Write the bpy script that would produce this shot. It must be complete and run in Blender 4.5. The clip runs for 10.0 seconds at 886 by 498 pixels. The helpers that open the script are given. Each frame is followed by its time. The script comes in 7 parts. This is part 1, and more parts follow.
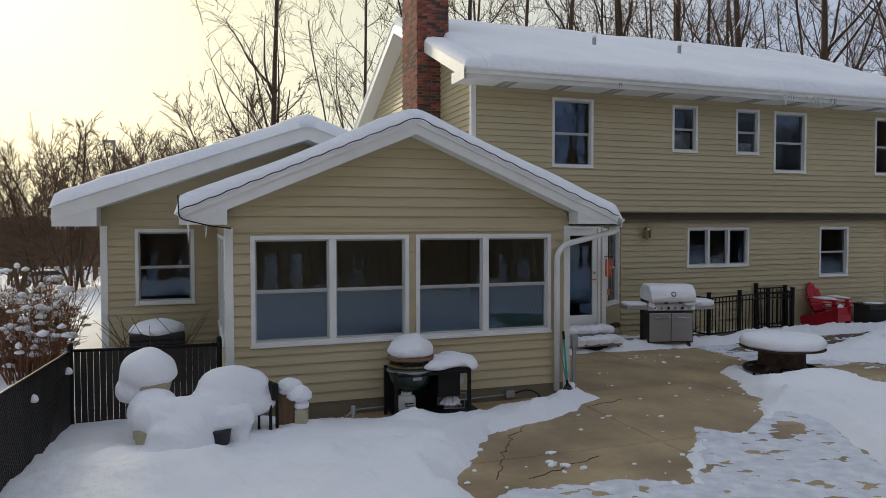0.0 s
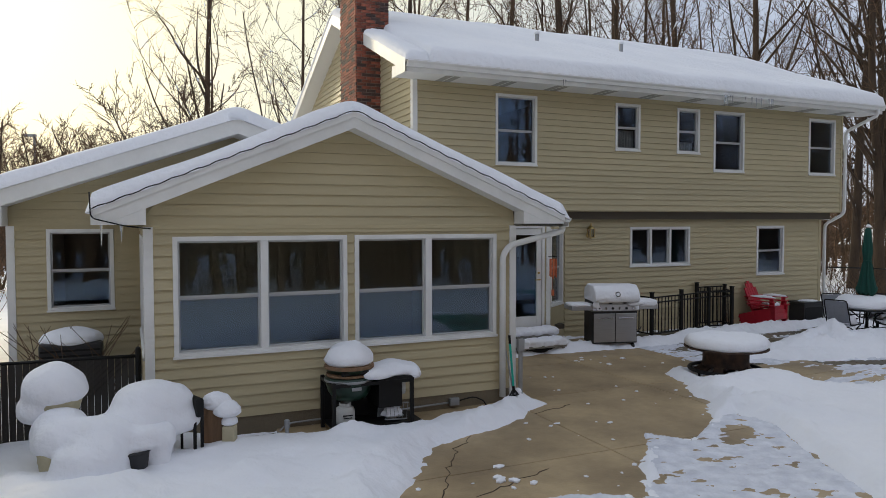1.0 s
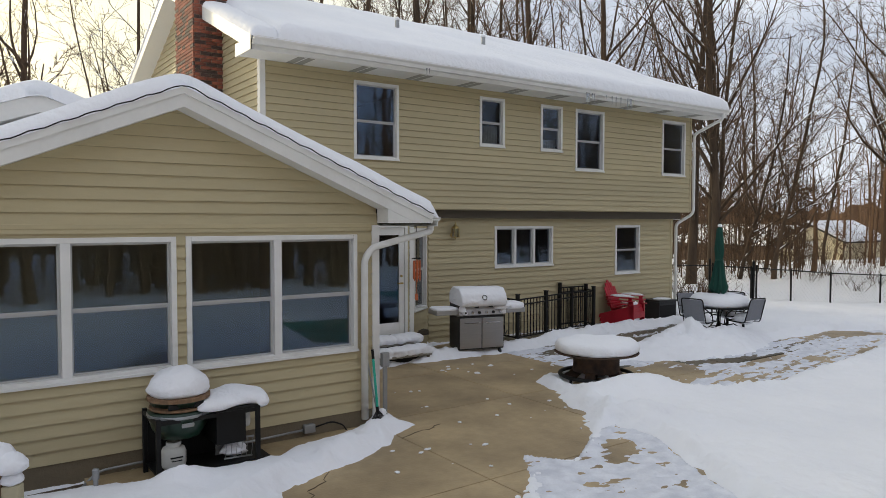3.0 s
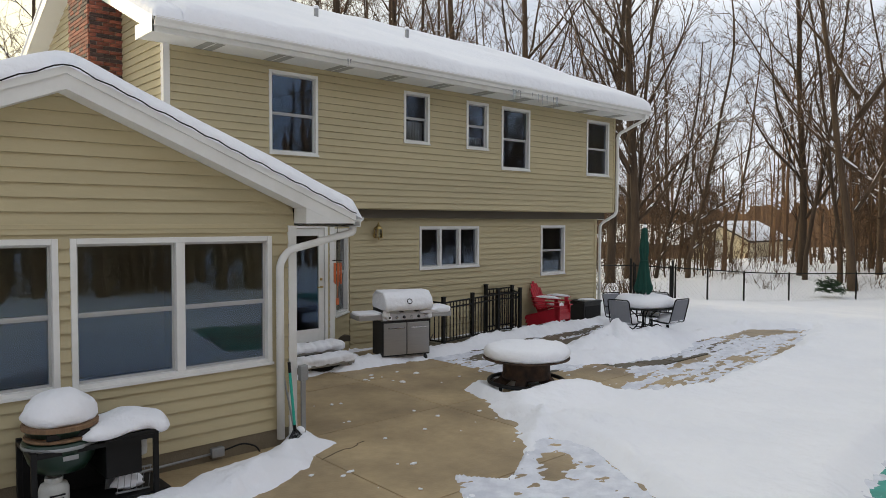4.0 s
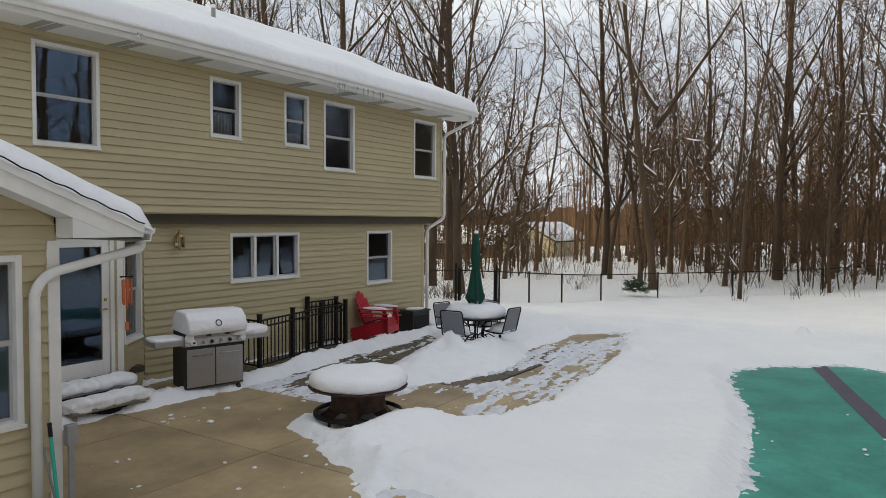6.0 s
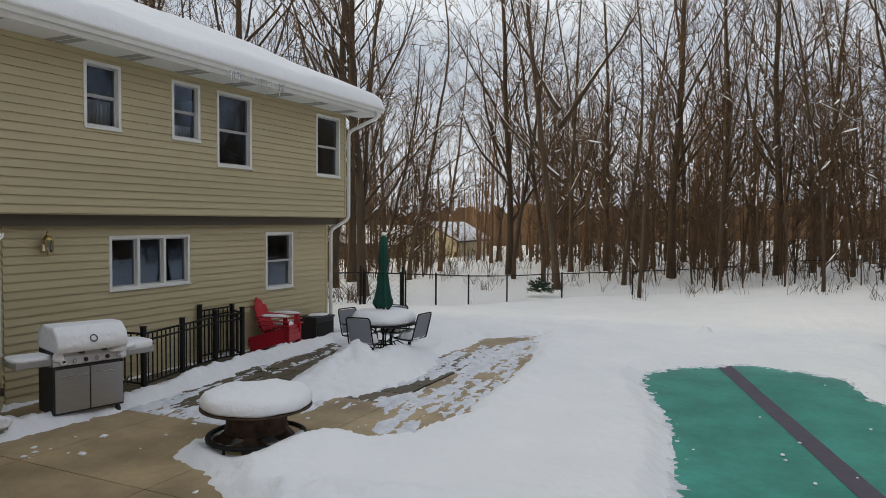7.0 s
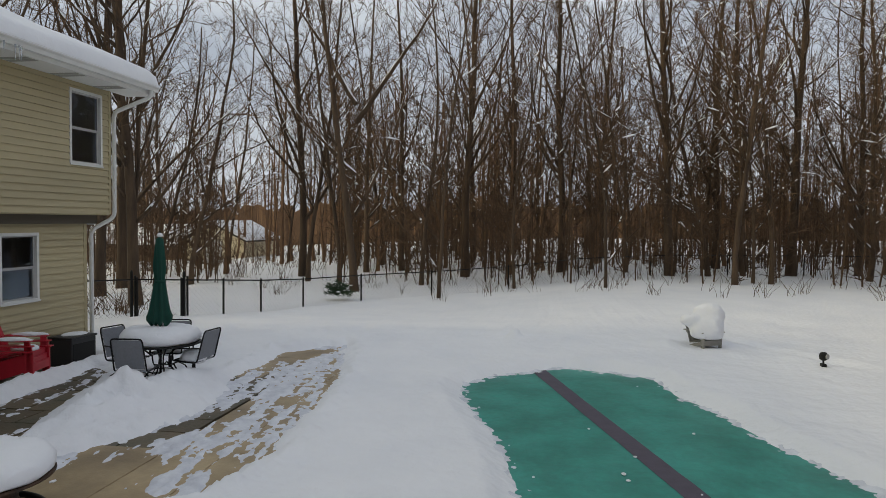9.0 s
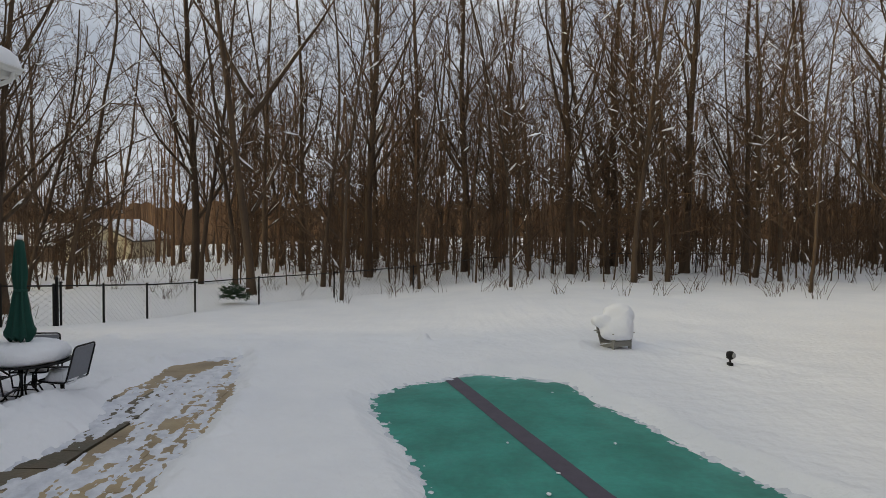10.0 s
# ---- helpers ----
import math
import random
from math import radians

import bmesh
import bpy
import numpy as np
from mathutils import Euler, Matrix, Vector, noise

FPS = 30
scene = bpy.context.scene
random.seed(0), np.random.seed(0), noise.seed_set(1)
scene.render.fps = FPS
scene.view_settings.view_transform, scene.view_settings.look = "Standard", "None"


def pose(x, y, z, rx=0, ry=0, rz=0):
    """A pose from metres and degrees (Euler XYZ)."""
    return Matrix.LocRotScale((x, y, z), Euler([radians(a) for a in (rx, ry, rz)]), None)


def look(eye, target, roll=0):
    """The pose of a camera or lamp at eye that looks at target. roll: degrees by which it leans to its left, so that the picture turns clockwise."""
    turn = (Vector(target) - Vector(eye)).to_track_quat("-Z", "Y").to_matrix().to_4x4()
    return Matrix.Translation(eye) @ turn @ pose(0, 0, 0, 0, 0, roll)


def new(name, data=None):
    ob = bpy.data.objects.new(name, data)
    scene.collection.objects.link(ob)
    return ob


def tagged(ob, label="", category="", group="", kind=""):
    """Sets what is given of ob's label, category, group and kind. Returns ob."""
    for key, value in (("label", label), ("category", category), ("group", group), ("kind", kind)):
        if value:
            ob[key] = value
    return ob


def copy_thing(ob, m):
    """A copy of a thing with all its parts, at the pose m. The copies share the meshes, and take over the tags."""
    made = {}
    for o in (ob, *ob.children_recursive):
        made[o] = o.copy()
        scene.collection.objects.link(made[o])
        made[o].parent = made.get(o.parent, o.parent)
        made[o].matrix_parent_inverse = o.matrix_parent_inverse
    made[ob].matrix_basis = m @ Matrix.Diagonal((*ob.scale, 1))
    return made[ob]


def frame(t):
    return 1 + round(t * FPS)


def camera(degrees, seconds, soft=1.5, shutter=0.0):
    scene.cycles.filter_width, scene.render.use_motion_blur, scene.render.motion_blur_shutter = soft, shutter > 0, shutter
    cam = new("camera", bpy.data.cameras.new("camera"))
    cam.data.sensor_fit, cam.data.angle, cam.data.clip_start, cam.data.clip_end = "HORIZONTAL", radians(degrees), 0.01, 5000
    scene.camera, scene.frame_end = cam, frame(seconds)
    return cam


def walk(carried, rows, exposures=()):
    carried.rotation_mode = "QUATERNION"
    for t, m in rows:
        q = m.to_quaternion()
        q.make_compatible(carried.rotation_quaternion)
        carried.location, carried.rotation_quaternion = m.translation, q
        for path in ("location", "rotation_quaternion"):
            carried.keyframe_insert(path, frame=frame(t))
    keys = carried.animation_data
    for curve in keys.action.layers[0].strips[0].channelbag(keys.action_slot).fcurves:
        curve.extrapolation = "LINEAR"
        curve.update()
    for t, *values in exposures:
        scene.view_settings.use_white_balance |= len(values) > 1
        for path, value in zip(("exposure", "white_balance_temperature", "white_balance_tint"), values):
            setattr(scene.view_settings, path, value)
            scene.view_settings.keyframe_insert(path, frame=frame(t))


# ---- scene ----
cam = camera(64.1, 10.0, soft=0.5)
PATH = [
    (0, (-7.001, -13.234, 2.555), (-6.347, -11.346, 2.483), -0.1),
    (0.5, (-6.924, -12.999, 2.567), (-6.193, -11.139, 2.492), -0.1),
    (1, (-6.832, -12.749, 2.574), (-6.022, -10.922, 2.497), -0.1),
    (1.5, (-6.723, -12.488, 2.556), (-5.829, -10.701, 2.482), -0.1),
    (2, (-6.61, -12.229, 2.578), (-5.625, -10.49, 2.499), -0.0),
    (2.5, (-6.479, -11.961, 2.579), (-5.405, -10.276, 2.499), -0.0),
    (4, (-5.988, -11.146, 2.594), (-4.652, -9.66, 2.511), 0.2),
    (4.5, (-5.791, -10.882, 2.616), (-4.368, -9.479, 2.534), 0.2),
    (5, (-5.585, -10.605, 2.675), (-4.074, -9.297, 2.589), 0.3),
    (5.5, (-5.354, -10.357, 2.702), (-3.76, -9.152, 2.618), 0.3),
    (7, (-4.533, -9.631, 2.744), (-2.726, -8.778, 2.663), 0.4),
    (7.5, (-4.202, -9.412, 2.758), (-2.338, -8.692, 2.676), 0.4),
    (8, (-3.869, -9.194, 2.758), (-1.956, -8.615, 2.675), 0.5),
    (8.5, (-3.519, -9.036, 2.752), (-1.569, -8.599, 2.67), 0.5),
    (9, (-3.169, -8.862, 2.746), (-1.191, -8.573, 2.667), 0.6),
    (9.5, (-2.807, -8.754, 2.76), (-0.815, -8.605, 2.682), 0.5),
    (10, (-2.399, -8.677, 2.767), (-0.401, -8.665, 2.687), 0.6),
]
walk(cam, [(t, look(eye, target, roll)) for t, eye, target, roll in PATH],
     [(0.0, -0.08, 6250, 8), (1.2, 0.20, 6400, 8), (2.5, 0.40, 6650, 7), (4.5, 0.54, 6950, 6), (5.5, 0.48, 7000, 5), (7.5, 0.22, 6850, 5), (9.0, 0.0, 6760, 5), (10.0, -0.09, 6780, 6)])


# ---- world, sun ----
SUN_AZ, SUN_EL = radians(104), radians(21)      # heading from +x, height
world = bpy.data.worlds.new("sky")
scene.world = world
world.use_nodes = True
wn, wl = world.node_tree.nodes, world.node_tree.links
wn.clear()
w_out = wn.new("ShaderNodeOutputWorld")
w_bg = wn.new("ShaderNodeBackground")
w_sky = wn.new("ShaderNodeTexSky")
w_sky.sky_type = "NISHITA"
w_sky.sun_disc = False
w_sky.sun_elevation = SUN_EL
w_sky.sun_rotation = radians(90) - SUN_AZ
w_sky.dust_density = 3.0
w_geo = wn.new("ShaderNodeTexCoord")
w_map = wn.new("ShaderNodeMapping")
w_map.inputs["Scale"].default_value = (1.0, 1.0, 3.2)
w_noise = wn.new("ShaderNodeTexNoise")
w_noise.inputs["Scale"].default_value = 2.6
w_noise.inputs["Detail"].default_value = 6
w_noise.inputs["Roughness"].default_value = 0.55
w_ramp = wn.new("ShaderNodeValToRGB")
w_ramp.color_ramp.elements[0].position = 0.36
w_ramp.color_ramp.elements[0].color = (0.55, 0.60, 0.73, 1)
w_ramp.color_ramp.elements[1].position = 0.62
w_ramp.color_ramp.elements[1].color = (0.87, 0.91, 1.02, 1)
w_dot = wn.new("ShaderNodeVectorMath")
w_dot.operation = "DOT_PRODUCT"
w_dot.inputs[1].default_value = (math.cos(SUN_AZ) * math.cos(SUN_EL), math.sin(SUN_AZ) * math.cos(SUN_EL), math.sin(SUN_EL))
w_glow = wn.new("ShaderNodeValToRGB")
w_glow.color_ramp.elements[0].position = 0.60
w_glow.color_ramp.elements[0].color = (0, 0, 0, 1)
w_glow.color_ramp.elements[1].position = 0.97
w_glow.color_ramp.elements[1].color = (1, 1, 1, 1)
w_add = wn.new("ShaderNodeMix")
w_add.data_type = "RGBA"
w_add.inputs[7].default_value = (1.22, 1.14, 0.78, 1)
w_scale = wn.new("ShaderNodeMix")
w_scale.data_type, w_scale.blend_type = "RGBA", "MULTIPLY"
w_scale.inputs[0].default_value = 1.0
w_scale.inputs[7].default_value = (0.10, 0.10, 0.10, 1)
w_mix = wn.new("ShaderNodeMix")
w_mix.data_type = "RGBA"
w_mix.inputs[0].default_value = 0.86
wl.new(w_geo.outputs["Generated"], w_map.inputs["Vector"])
wl.new(w_map.outputs[0], w_noise.inputs["Vector"])
wl.new(w_noise.outputs["Fac"], w_ramp.inputs[0])
wl.new(w_geo.outputs["Generated"], w_dot.inputs[0])
wl.new(w_dot.outputs["Value"], w_glow.inputs[0])
wl.new(w_ramp.outputs[0], w_add.inputs[6])
wl.new(w_glow.outputs[0], w_add.inputs[0])
wl.new(w_sky.outputs[0], w_scale.inputs[6])
wl.new(w_scale.outputs[2], w_mix.inputs[6])
wl.new(w_add.outputs[2], w_mix.inputs[7])
wl.new(w_mix.outputs[2], w_bg.inputs["Color"])
w_bg.inputs["Strength"].default_value = 0.85
wl.new(w_bg.outputs[0], w_out.inputs[0])

sun = new("sun", bpy.data.lights.new("sun", "SUN"))
sun.data.energy, sun.data.angle, sun.data.color = 1.9, radians(10), (1.0, 0.84, 0.58)
sun.matrix_world = look((math.cos(SUN_AZ) * 60, math.sin(SUN_AZ) * 60, 40), (0, 0, 40 - 60 * math.tan(SUN_EL)))


# ---- materials ----
def material(name, colour, rough=0.6, metal=0.0, grain=0.0, scale=8.0, second=None, bump=0.0, bump_scale=60.0, piece=0.0, spec=0.5, stretch=(1, 1, 1), deep=0.02):
    """A principled surface; its colour varies over blotches towards second, with fine grain, relief and a shift per piece."""
    m = bpy.data.materials.new(name)
    m.use_nodes = True
    n, l = m.node_tree.nodes, m.node_tree.links
    b = n["Principled BSDF"]
    b.inputs["Roughness"].default_value, b.inputs["Metallic"].default_value = rough, metal
    b.inputs["Specular IOR Level"].default_value = spec
    tc = n.new("ShaderNodeTexCoord")
    mp = n.new("ShaderNodeMapping")
    mp.inputs["Scale"].default_value = stretch
    l.new(tc.outputs["Object"], mp.inputs["Vector"])
    big = n.new("ShaderNodeTexNoise")
    big.inputs["Scale"].default_value, big.inputs["Detail"].default_value = scale, 5
    fine = n.new("ShaderNodeTexNoise")
    fine.inputs["Scale"].default_value, fine.inputs["Detail"].default_value = scale * 9, 3
    l.new(mp.outputs[0], big.inputs["Vector"])
    l.new(mp.outputs[0], fine.inputs["Vector"])
    mix = n.new("ShaderNodeMix")
    mix.data_type = "RGBA"
    second = second or tuple(c * (1 - 0.5 * grain) for c in colour)
    mix.inputs[6].default_value, mix.inputs[7].default_value = (*colour, 1), (*second, 1)
    ramp = n.new("ShaderNodeMapRange")
    ramp.inputs["From Min"].default_value, ramp.inputs["From Max"].default_value = 0.35, 0.68
    l.new(big.outputs["Fac"], ramp.inputs["Value"])
    l.new(ramp.outputs[0], mix.inputs[0])
    hsv = n.new("ShaderNodeHueSaturation")
    l.new(mix.outputs[2], hsv.inputs["Color"])
    val = n.new("ShaderNodeMapRange")
    val.inputs["To Min"].default_value, val.inputs["To Max"].default_value = 1 - grain * 0.5, 1 + grain * 0.5
    l.new(fine.outputs["Fac"], val.inputs["Value"])
    last = val.outputs[0]
    if piece:
        oi = n.new("ShaderNodeObjectInfo")
        pr = n.new("ShaderNodeMapRange")
        pr.inputs["To Min"].default_value, pr.inputs["To Max"].default_value = 1 - piece, 1 + piece
        l.new(oi.outputs["Random"], pr.inputs["Value"])
        mu = n.new("ShaderNodeMath")
        mu.operation = "MULTIPLY"
        l.new(last, mu.inputs[0])
        l.new(pr.outputs[0], mu.inputs[1])
        last = mu.outputs[0]
    l.new(last, hsv.inputs["Value"])
    l.new(hsv.outputs[0], b.inputs["Base Color"])
    if bump:
        bn = n.new("ShaderNodeTexNoise")
        bn.inputs["Scale"].default_value, bn.inputs["Detail"].default_value = bump_scale, 4
        l.new(mp.outputs[0], bn.inputs["Vector"])
        bp = n.new("ShaderNodeBump")
        bp.inputs["Strength"].default_value, bp.inputs["Distance"].default_value = bump, deep
        l.new(bn.outputs["Fac"], bp.inputs["Height"])
        l.new(bp.outputs[0], b.inputs["Normal"])
    return m


SIDING = material("tan vinyl siding", (0.485, 0.415, 0.255), 0.55, grain=0.10, scale=0.8, second=(0.43, 0.37, 0.23), bump=0.12, bump_scale=25, piece=0.03, stretch=(0.3, 1, 1))
WHITE = material("white painted trim", (0.76, 0.76, 0.74), 0.45, grain=0.06, scale=2.5, second=(0.68, 0.68, 0.66))
SOFFIT = material("white vented soffit", (0.74, 0.74, 0.72), 0.6, grain=0.05, scale=3)
VENT = material("grey soffit vent", (0.36, 0.36, 0.33), 0.7, grain=0.2, scale=30)
SNOW = material("settled snow", (0.87, 0.88, 0.915), 0.75, grain=0.03, scale=0.7, second=(0.82, 0.835, 0.88), bump=0.55, bump_scale=8, spec=0.25, deep=0.05)
SLUSH = material("thin grey slush", (0.76, 0.78, 0.84), 0.6, grain=0.12, scale=5, second=(0.58, 0.60, 0.67), bump=0.5, bump_scale=30, spec=0.4)
ROOFING = material("dark roof shingles", (0.06, 0.055, 0.05), 0.9, grain=0.4, scale=10)
BRICK = material("red brick", (0.34, 0.11, 0.065), 0.85, grain=0.35, scale=9, second=(0.17, 0.055, 0.04), bump=0.4, bump_scale=50, piece=0.35)
BRICKDARK = material("dark burnt brick", (0.075, 0.045, 0.04), 0.8, grain=0.35, scale=9, bump=0.4, bump_scale=50, piece=0.35)
MORTAR = material("grey mortar", (0.33, 0.29, 0.25), 0.95, grain=0.3, scale=14, bump=0.4)
CONCRETE = material("stamped tan concrete", (0.43, 0.325, 0.185), 0.5, grain=0.38, scale=0.9, second=(0.235, 0.172, 0.098), bump=0.25, bump_scale=30, piece=0.05)
FLAG = material("dark wet flagstone", (0.125, 0.095, 0.058), 0.6, grain=0.45, scale=2.2, second=(0.080, 0.074, 0.050), bump=0.4, bump_scale=18, piece=0.25)
FOUND = material("tan foundation board", (0.19, 0.155, 0.105), 0.85, grain=0.25, scale=3, bump=0.3)
SOIL = material("brown soil and leaves", (0.10, 0.07, 0.045), 0.95, grain=0.5, scale=8, second=(0.06, 0.045, 0.03), bump=0.8, bump_scale=30)
BARK = material("grey brown bark", (0.100, 0.066, 0.040), 0.95, grain=0.45, scale=3.0, second=(0.046, 0.030, 0.019), bump=0.9, bump_scale=16, piece=0.25, stretch=(1, 1, 0.18))
TWIG = material("brown twigs", (0.135, 0.078, 0.040), 0.9, grain=0.3, scale=2.0, second=(0.070, 0.042, 0.024), piece=0.25)
FARTWIG = material("brown far woods", (0.175, 0.100, 0.054), 0.95, grain=0.3, scale=0.25, second=(0.105, 0.062, 0.036))
BLACK = material("black painted metal", (0.012, 0.012, 0.012), 0.5, grain=0.2, scale=12, spec=0.2)
# room surfaces coloured dark to stand in for the shade indoors
DARKIN = material("room surfaces darkened for shade", (0.10, 0.085, 0.065), 0.9, grain=0.1, scale=2)
CURTAIN = material("pale curtain cloth", (0.42, 0.42, 0.42), 0.95, grain=0.15, scale=6, stretch=(8, 8, 0.4))
SCREEN = material("grey sash frame", (0.45, 0.45, 0.44), 0.5, grain=0.08, scale=6)


def glass_material():
    m = bpy.data.materials.new("window glass")
    m.use_nodes = True
    b = m.node_tree.nodes["Principled BSDF"]
    b.inputs["Base Color"].default_value = (0.70, 0.76, 0.80, 1)
    b.inputs["Roughness"].default_value = 0.015
    b.inputs["IOR"].default_value = 1.68
    b.inputs["Specular Tint"].default_value = (0.50, 0.68, 1.0, 1)
    b.inputs["Transmission Weight"].default_value = 1.0
    nt = m.node_tree
    tn = nt.nodes.new("ShaderNodeTexNoise")
    tn.inputs["Scale"].default_value = 2.2
    bp = nt.nodes.new("ShaderNodeBump")
    bp.inputs["Strength"].default_value, bp.inputs["Distance"].default_value = 0.04, 0.02
    tc = nt.nodes.new("ShaderNodeTexCoord")
    nt.links.new(tc.outputs["Object"], tn.inputs["Vector"])
    nt.links.new(tn.outputs["Fac"], bp.inputs["Height"])
    nt.links.new(bp.outputs[0], b.inputs["Normal"])
    return m


GLASS = glass_material()


# ---- mesh helpers ----
def thing(name, label, category, m=None, group="", kind=""):
    ob = new(name)
    if m is not None:
        ob.matrix_basis = m
    return tagged(ob, label, category, group, kind)


def part(name, bm, mat, parent=None, label="", smooth=False, m=None):
    me = bpy.data.meshes.new(name)
    bm.normal_update()
    bm.to_mesh(me)
    bm.free()
    return link(name, me, mat, parent, label, smooth, m)


def link(name, me, mat, parent=None, label="", smooth=False, m=None):
    if mat and not me.materials:
        me.materials.append(mat)
    if smooth:
        me.shade_smooth()
    ob = new(name, me)
    ob.parent = parent
    if m is not None:
        ob.matrix_basis = m
    return tagged(ob, label)


def raw(name, verts, faces, mat, parent=None, label="", smooth=False, m=None):
    me = bpy.data.meshes.new(name)
    me.from_pydata([tuple(v) for v in verts], [], faces)
    me.update()
    return link(name, me, mat, parent, label, smooth, m)


def box(bm, x0, x1, y0, y1, z0, z1, bevel=0.0):
    """Adds a box, bevelled where bevel is given."""
    r = bmesh.ops.create_cube(bm, size=1.0)["verts"]
    bmesh.ops.scale(bm, vec=(x1 - x0, y1 - y0, z1 - z0), verts=r)
    bmesh.ops.translate(bm, vec=((x0 + x1) / 2, (y0 + y1) / 2, (z0 + z1) / 2), verts=r)
    if bevel:
        es = list({e for v in r for e in v.link_edges})
        bmesh.ops.bevel(bm, geom=es, offset=bevel, segments=2, affect="EDGES", profile=0.5)
    return bm


def boxes(*rows, bevel=0.0):
    bm = bmesh.new()
    for r in rows:
        box(bm, *r, bevel=bevel)
    return bm


def prism(pts, a0, a1, axis="y"):
    """Extrudes an outline from a0 to a1: points are (x, z) for axis y, (y, z) for axis x, (x, y) for axis z."""
    bm = bmesh.new()

    def at(p, a):
        return {"y": (p[0], a, p[1]), "x": (a, p[0], p[1]), "z": (p[0], p[1], a)}[axis]
    lo, hi = [bm.verts.new(at(p, a0)) for p in pts], [bm.verts.new(at(p, a1)) for p in pts]
    n = len(pts)
    bm.faces.new(lo)
    bm.faces.new(hi[::-1])
    for i in range(n):
        bm.faces.new((lo[i], hi[i], hi[(i + 1) % n], lo[(i + 1) % n]))
    bmesh.ops.recalc_face_normals(bm, faces=bm.faces)
    return bm


def lathe(profile, n=24):
    """A turned shape from (radius, z) rows."""
    bm = bmesh.new()
    rings = []
    for r, z in profile:
        rings.append([bm.verts.new((max(r, 1e-4) * math.cos(2 * math.pi * i / n), max(r, 1e-4) * math.sin(2 * math.pi * i / n), z)) for i in range(n)])
    for a, b in zip(rings, rings[1:]):
        for i in range(n):
            bm.faces.new((a[i], a[(i + 1) % n], b[(i + 1) % n], b[i]))
    bm.faces.new(rings[0][::-1])
    bm.faces.new(rings[-1])
    bmesh.ops.recalc_face_normals(bm, faces=bm.faces)
    return bm


def tube_into(V, F, pts, radii, n):
    """Adds a tube along points to vertex and face lists."""
    base = len(V)
    up = Vector((0.31, 0.17, 0.93))
    k = len(pts)
    for i in range(k):
        d = (pts[min(i + 1, k - 1)] - pts[max(i - 1, 0)]).normalized()
        s = d.cross(up)
        if s.length < 0.05:
            s = d.cross(Vector((1, 0, 0)))
        s.normalize()
        c = d.cross(s)
        for j in range(n):
            a = 2 * math.pi * j / n
            V.append(pts[i] + (s * math.cos(a) + c * math.sin(a)) * radii[i])
    for i in range(k - 1):
        for j in range(n):
            q = base + i * n
            F.append((q + j, q + (j + 1) % n, q + n + (j + 1) % n, q + n + j))
    F.append(tuple(base + j for j in range(n))[::-1])
    F.append(tuple(base + (k - 1) * n + j for j in range(n)))


def tube(name, pts, radius, mat, parent=None, label="", n=8, m=None):
    V, F = [], []
    pts = [Vector(p) for p in pts]
    tube_into(V, F, pts, [radius] * len(pts) if not isinstance(radius, (list, tuple)) else radius, n)
    return raw(name, V, F, mat, parent, label, True, m)


def bend(pts, r, n=5):
    """Rounds the corners of a polyline."""
    pts = [Vector(p) for p in pts]
    out = [pts[0]]
    for a, b, c in zip(pts, pts[1:], pts[2:]):
        u, w = (a - b), (c - b)
        q = min(r, u.length * 0.45, w.length * 0.45)
        p0, p1 = b + u.normalized() * q, b + w.normalized() * q
        for i in range(n + 1):
            t = i / n
            out.append(p0 * (1 - t) ** 2 + b * 2 * t * (1 - t) + p1 * t * t)
    out.append(pts[-1])
    return out


LAT = np.random.RandomState(5).rand(256, 256)


def vnoise(x, y):
    x, y = np.asarray(x, float), np.asarray(y, float)
    xi, yi = np.floor(x).astype(int), np.floor(y).astype(int)
    fx, fy = x - xi, y - yi
    fx, fy = fx * fx * (3 - 2 * fx), fy * fy * (3 - 2 * fy)
    g = lambda i, j: LAT[i % 256, j % 256]
    return (g(xi, yi) * (1 - fx) + g(xi + 1, yi) * fx) * (1 - fy) + (g(xi, yi + 1) * (1 - fx) + g(xi + 1, yi + 1) * fx) * fy


def fbm(x, y, octaves=4):
    s, a, f = 0.0, 0.5, 1.0
    for k in range(octaves):
        s = s + a * (vnoise(x * f + 17.3 * k, y * f + 9.1 * k) - 0.5)
        a, f = a * 0.5, f * 2.03
    return s


def signed(px, py, poly):
    """Distance to an outline, negative inside."""
    d = np.full(np.shape(px), 1e9)
    inside = np.zeros(np.shape(px), bool)
    for (x0, y0), (x1, y1) in zip(poly, poly[1:] + poly[:1]):
        ex, ey = x1 - x0, y1 - y0
        t = np.clip(((px - x0) * ex + (py - y0) * ey) / (ex * ex + ey * ey), 0, 1)
        d = np.minimum(d, np.hypot(px - x0 - t * ex, py - y0 - t * ey))
        cond = (y0 > py) != (y1 > py)
        if y0 != y1:
            inside ^= cond & (px < (x1 - x0) * (py - y0) / (y1 - y0) + x0)
    return np.where(inside, -d, d)


def smooth01(v):
    v = np.clip(v, 0, 1)
    return v * v * (3 - 2 * v)


# ---- ground: one snow sheet that dips under the bare paving and the pool cover ----
PATIO = [(-4.75, -8.6), (-4.65, -6.5), (-3.65, -5.45), (-2.3, -4.75), (-1.65, -4.25), (-1.5, -1.2), (0.4, -0.95), (1.3, -1.15), (3.0, -1.3), (4.0, -1.15),
         (5.4, -0.95), (6.9, -0.85), (8.6, -0.75), (8.3, -1.25), (7.0, -1.75), (5.6, -2.15), (4.6, -2.5), (3.6, -2.9), (3.0, -3.35), (2.0, -3.2), (1.45, -3.4),
         (1.15, -4.3), (0.45, -5.5), (-0.45, -6.4), (-1.3, -6.35), (-1.9, -6.9), (-2.5, -7.9), (-3.4, -8.8)]
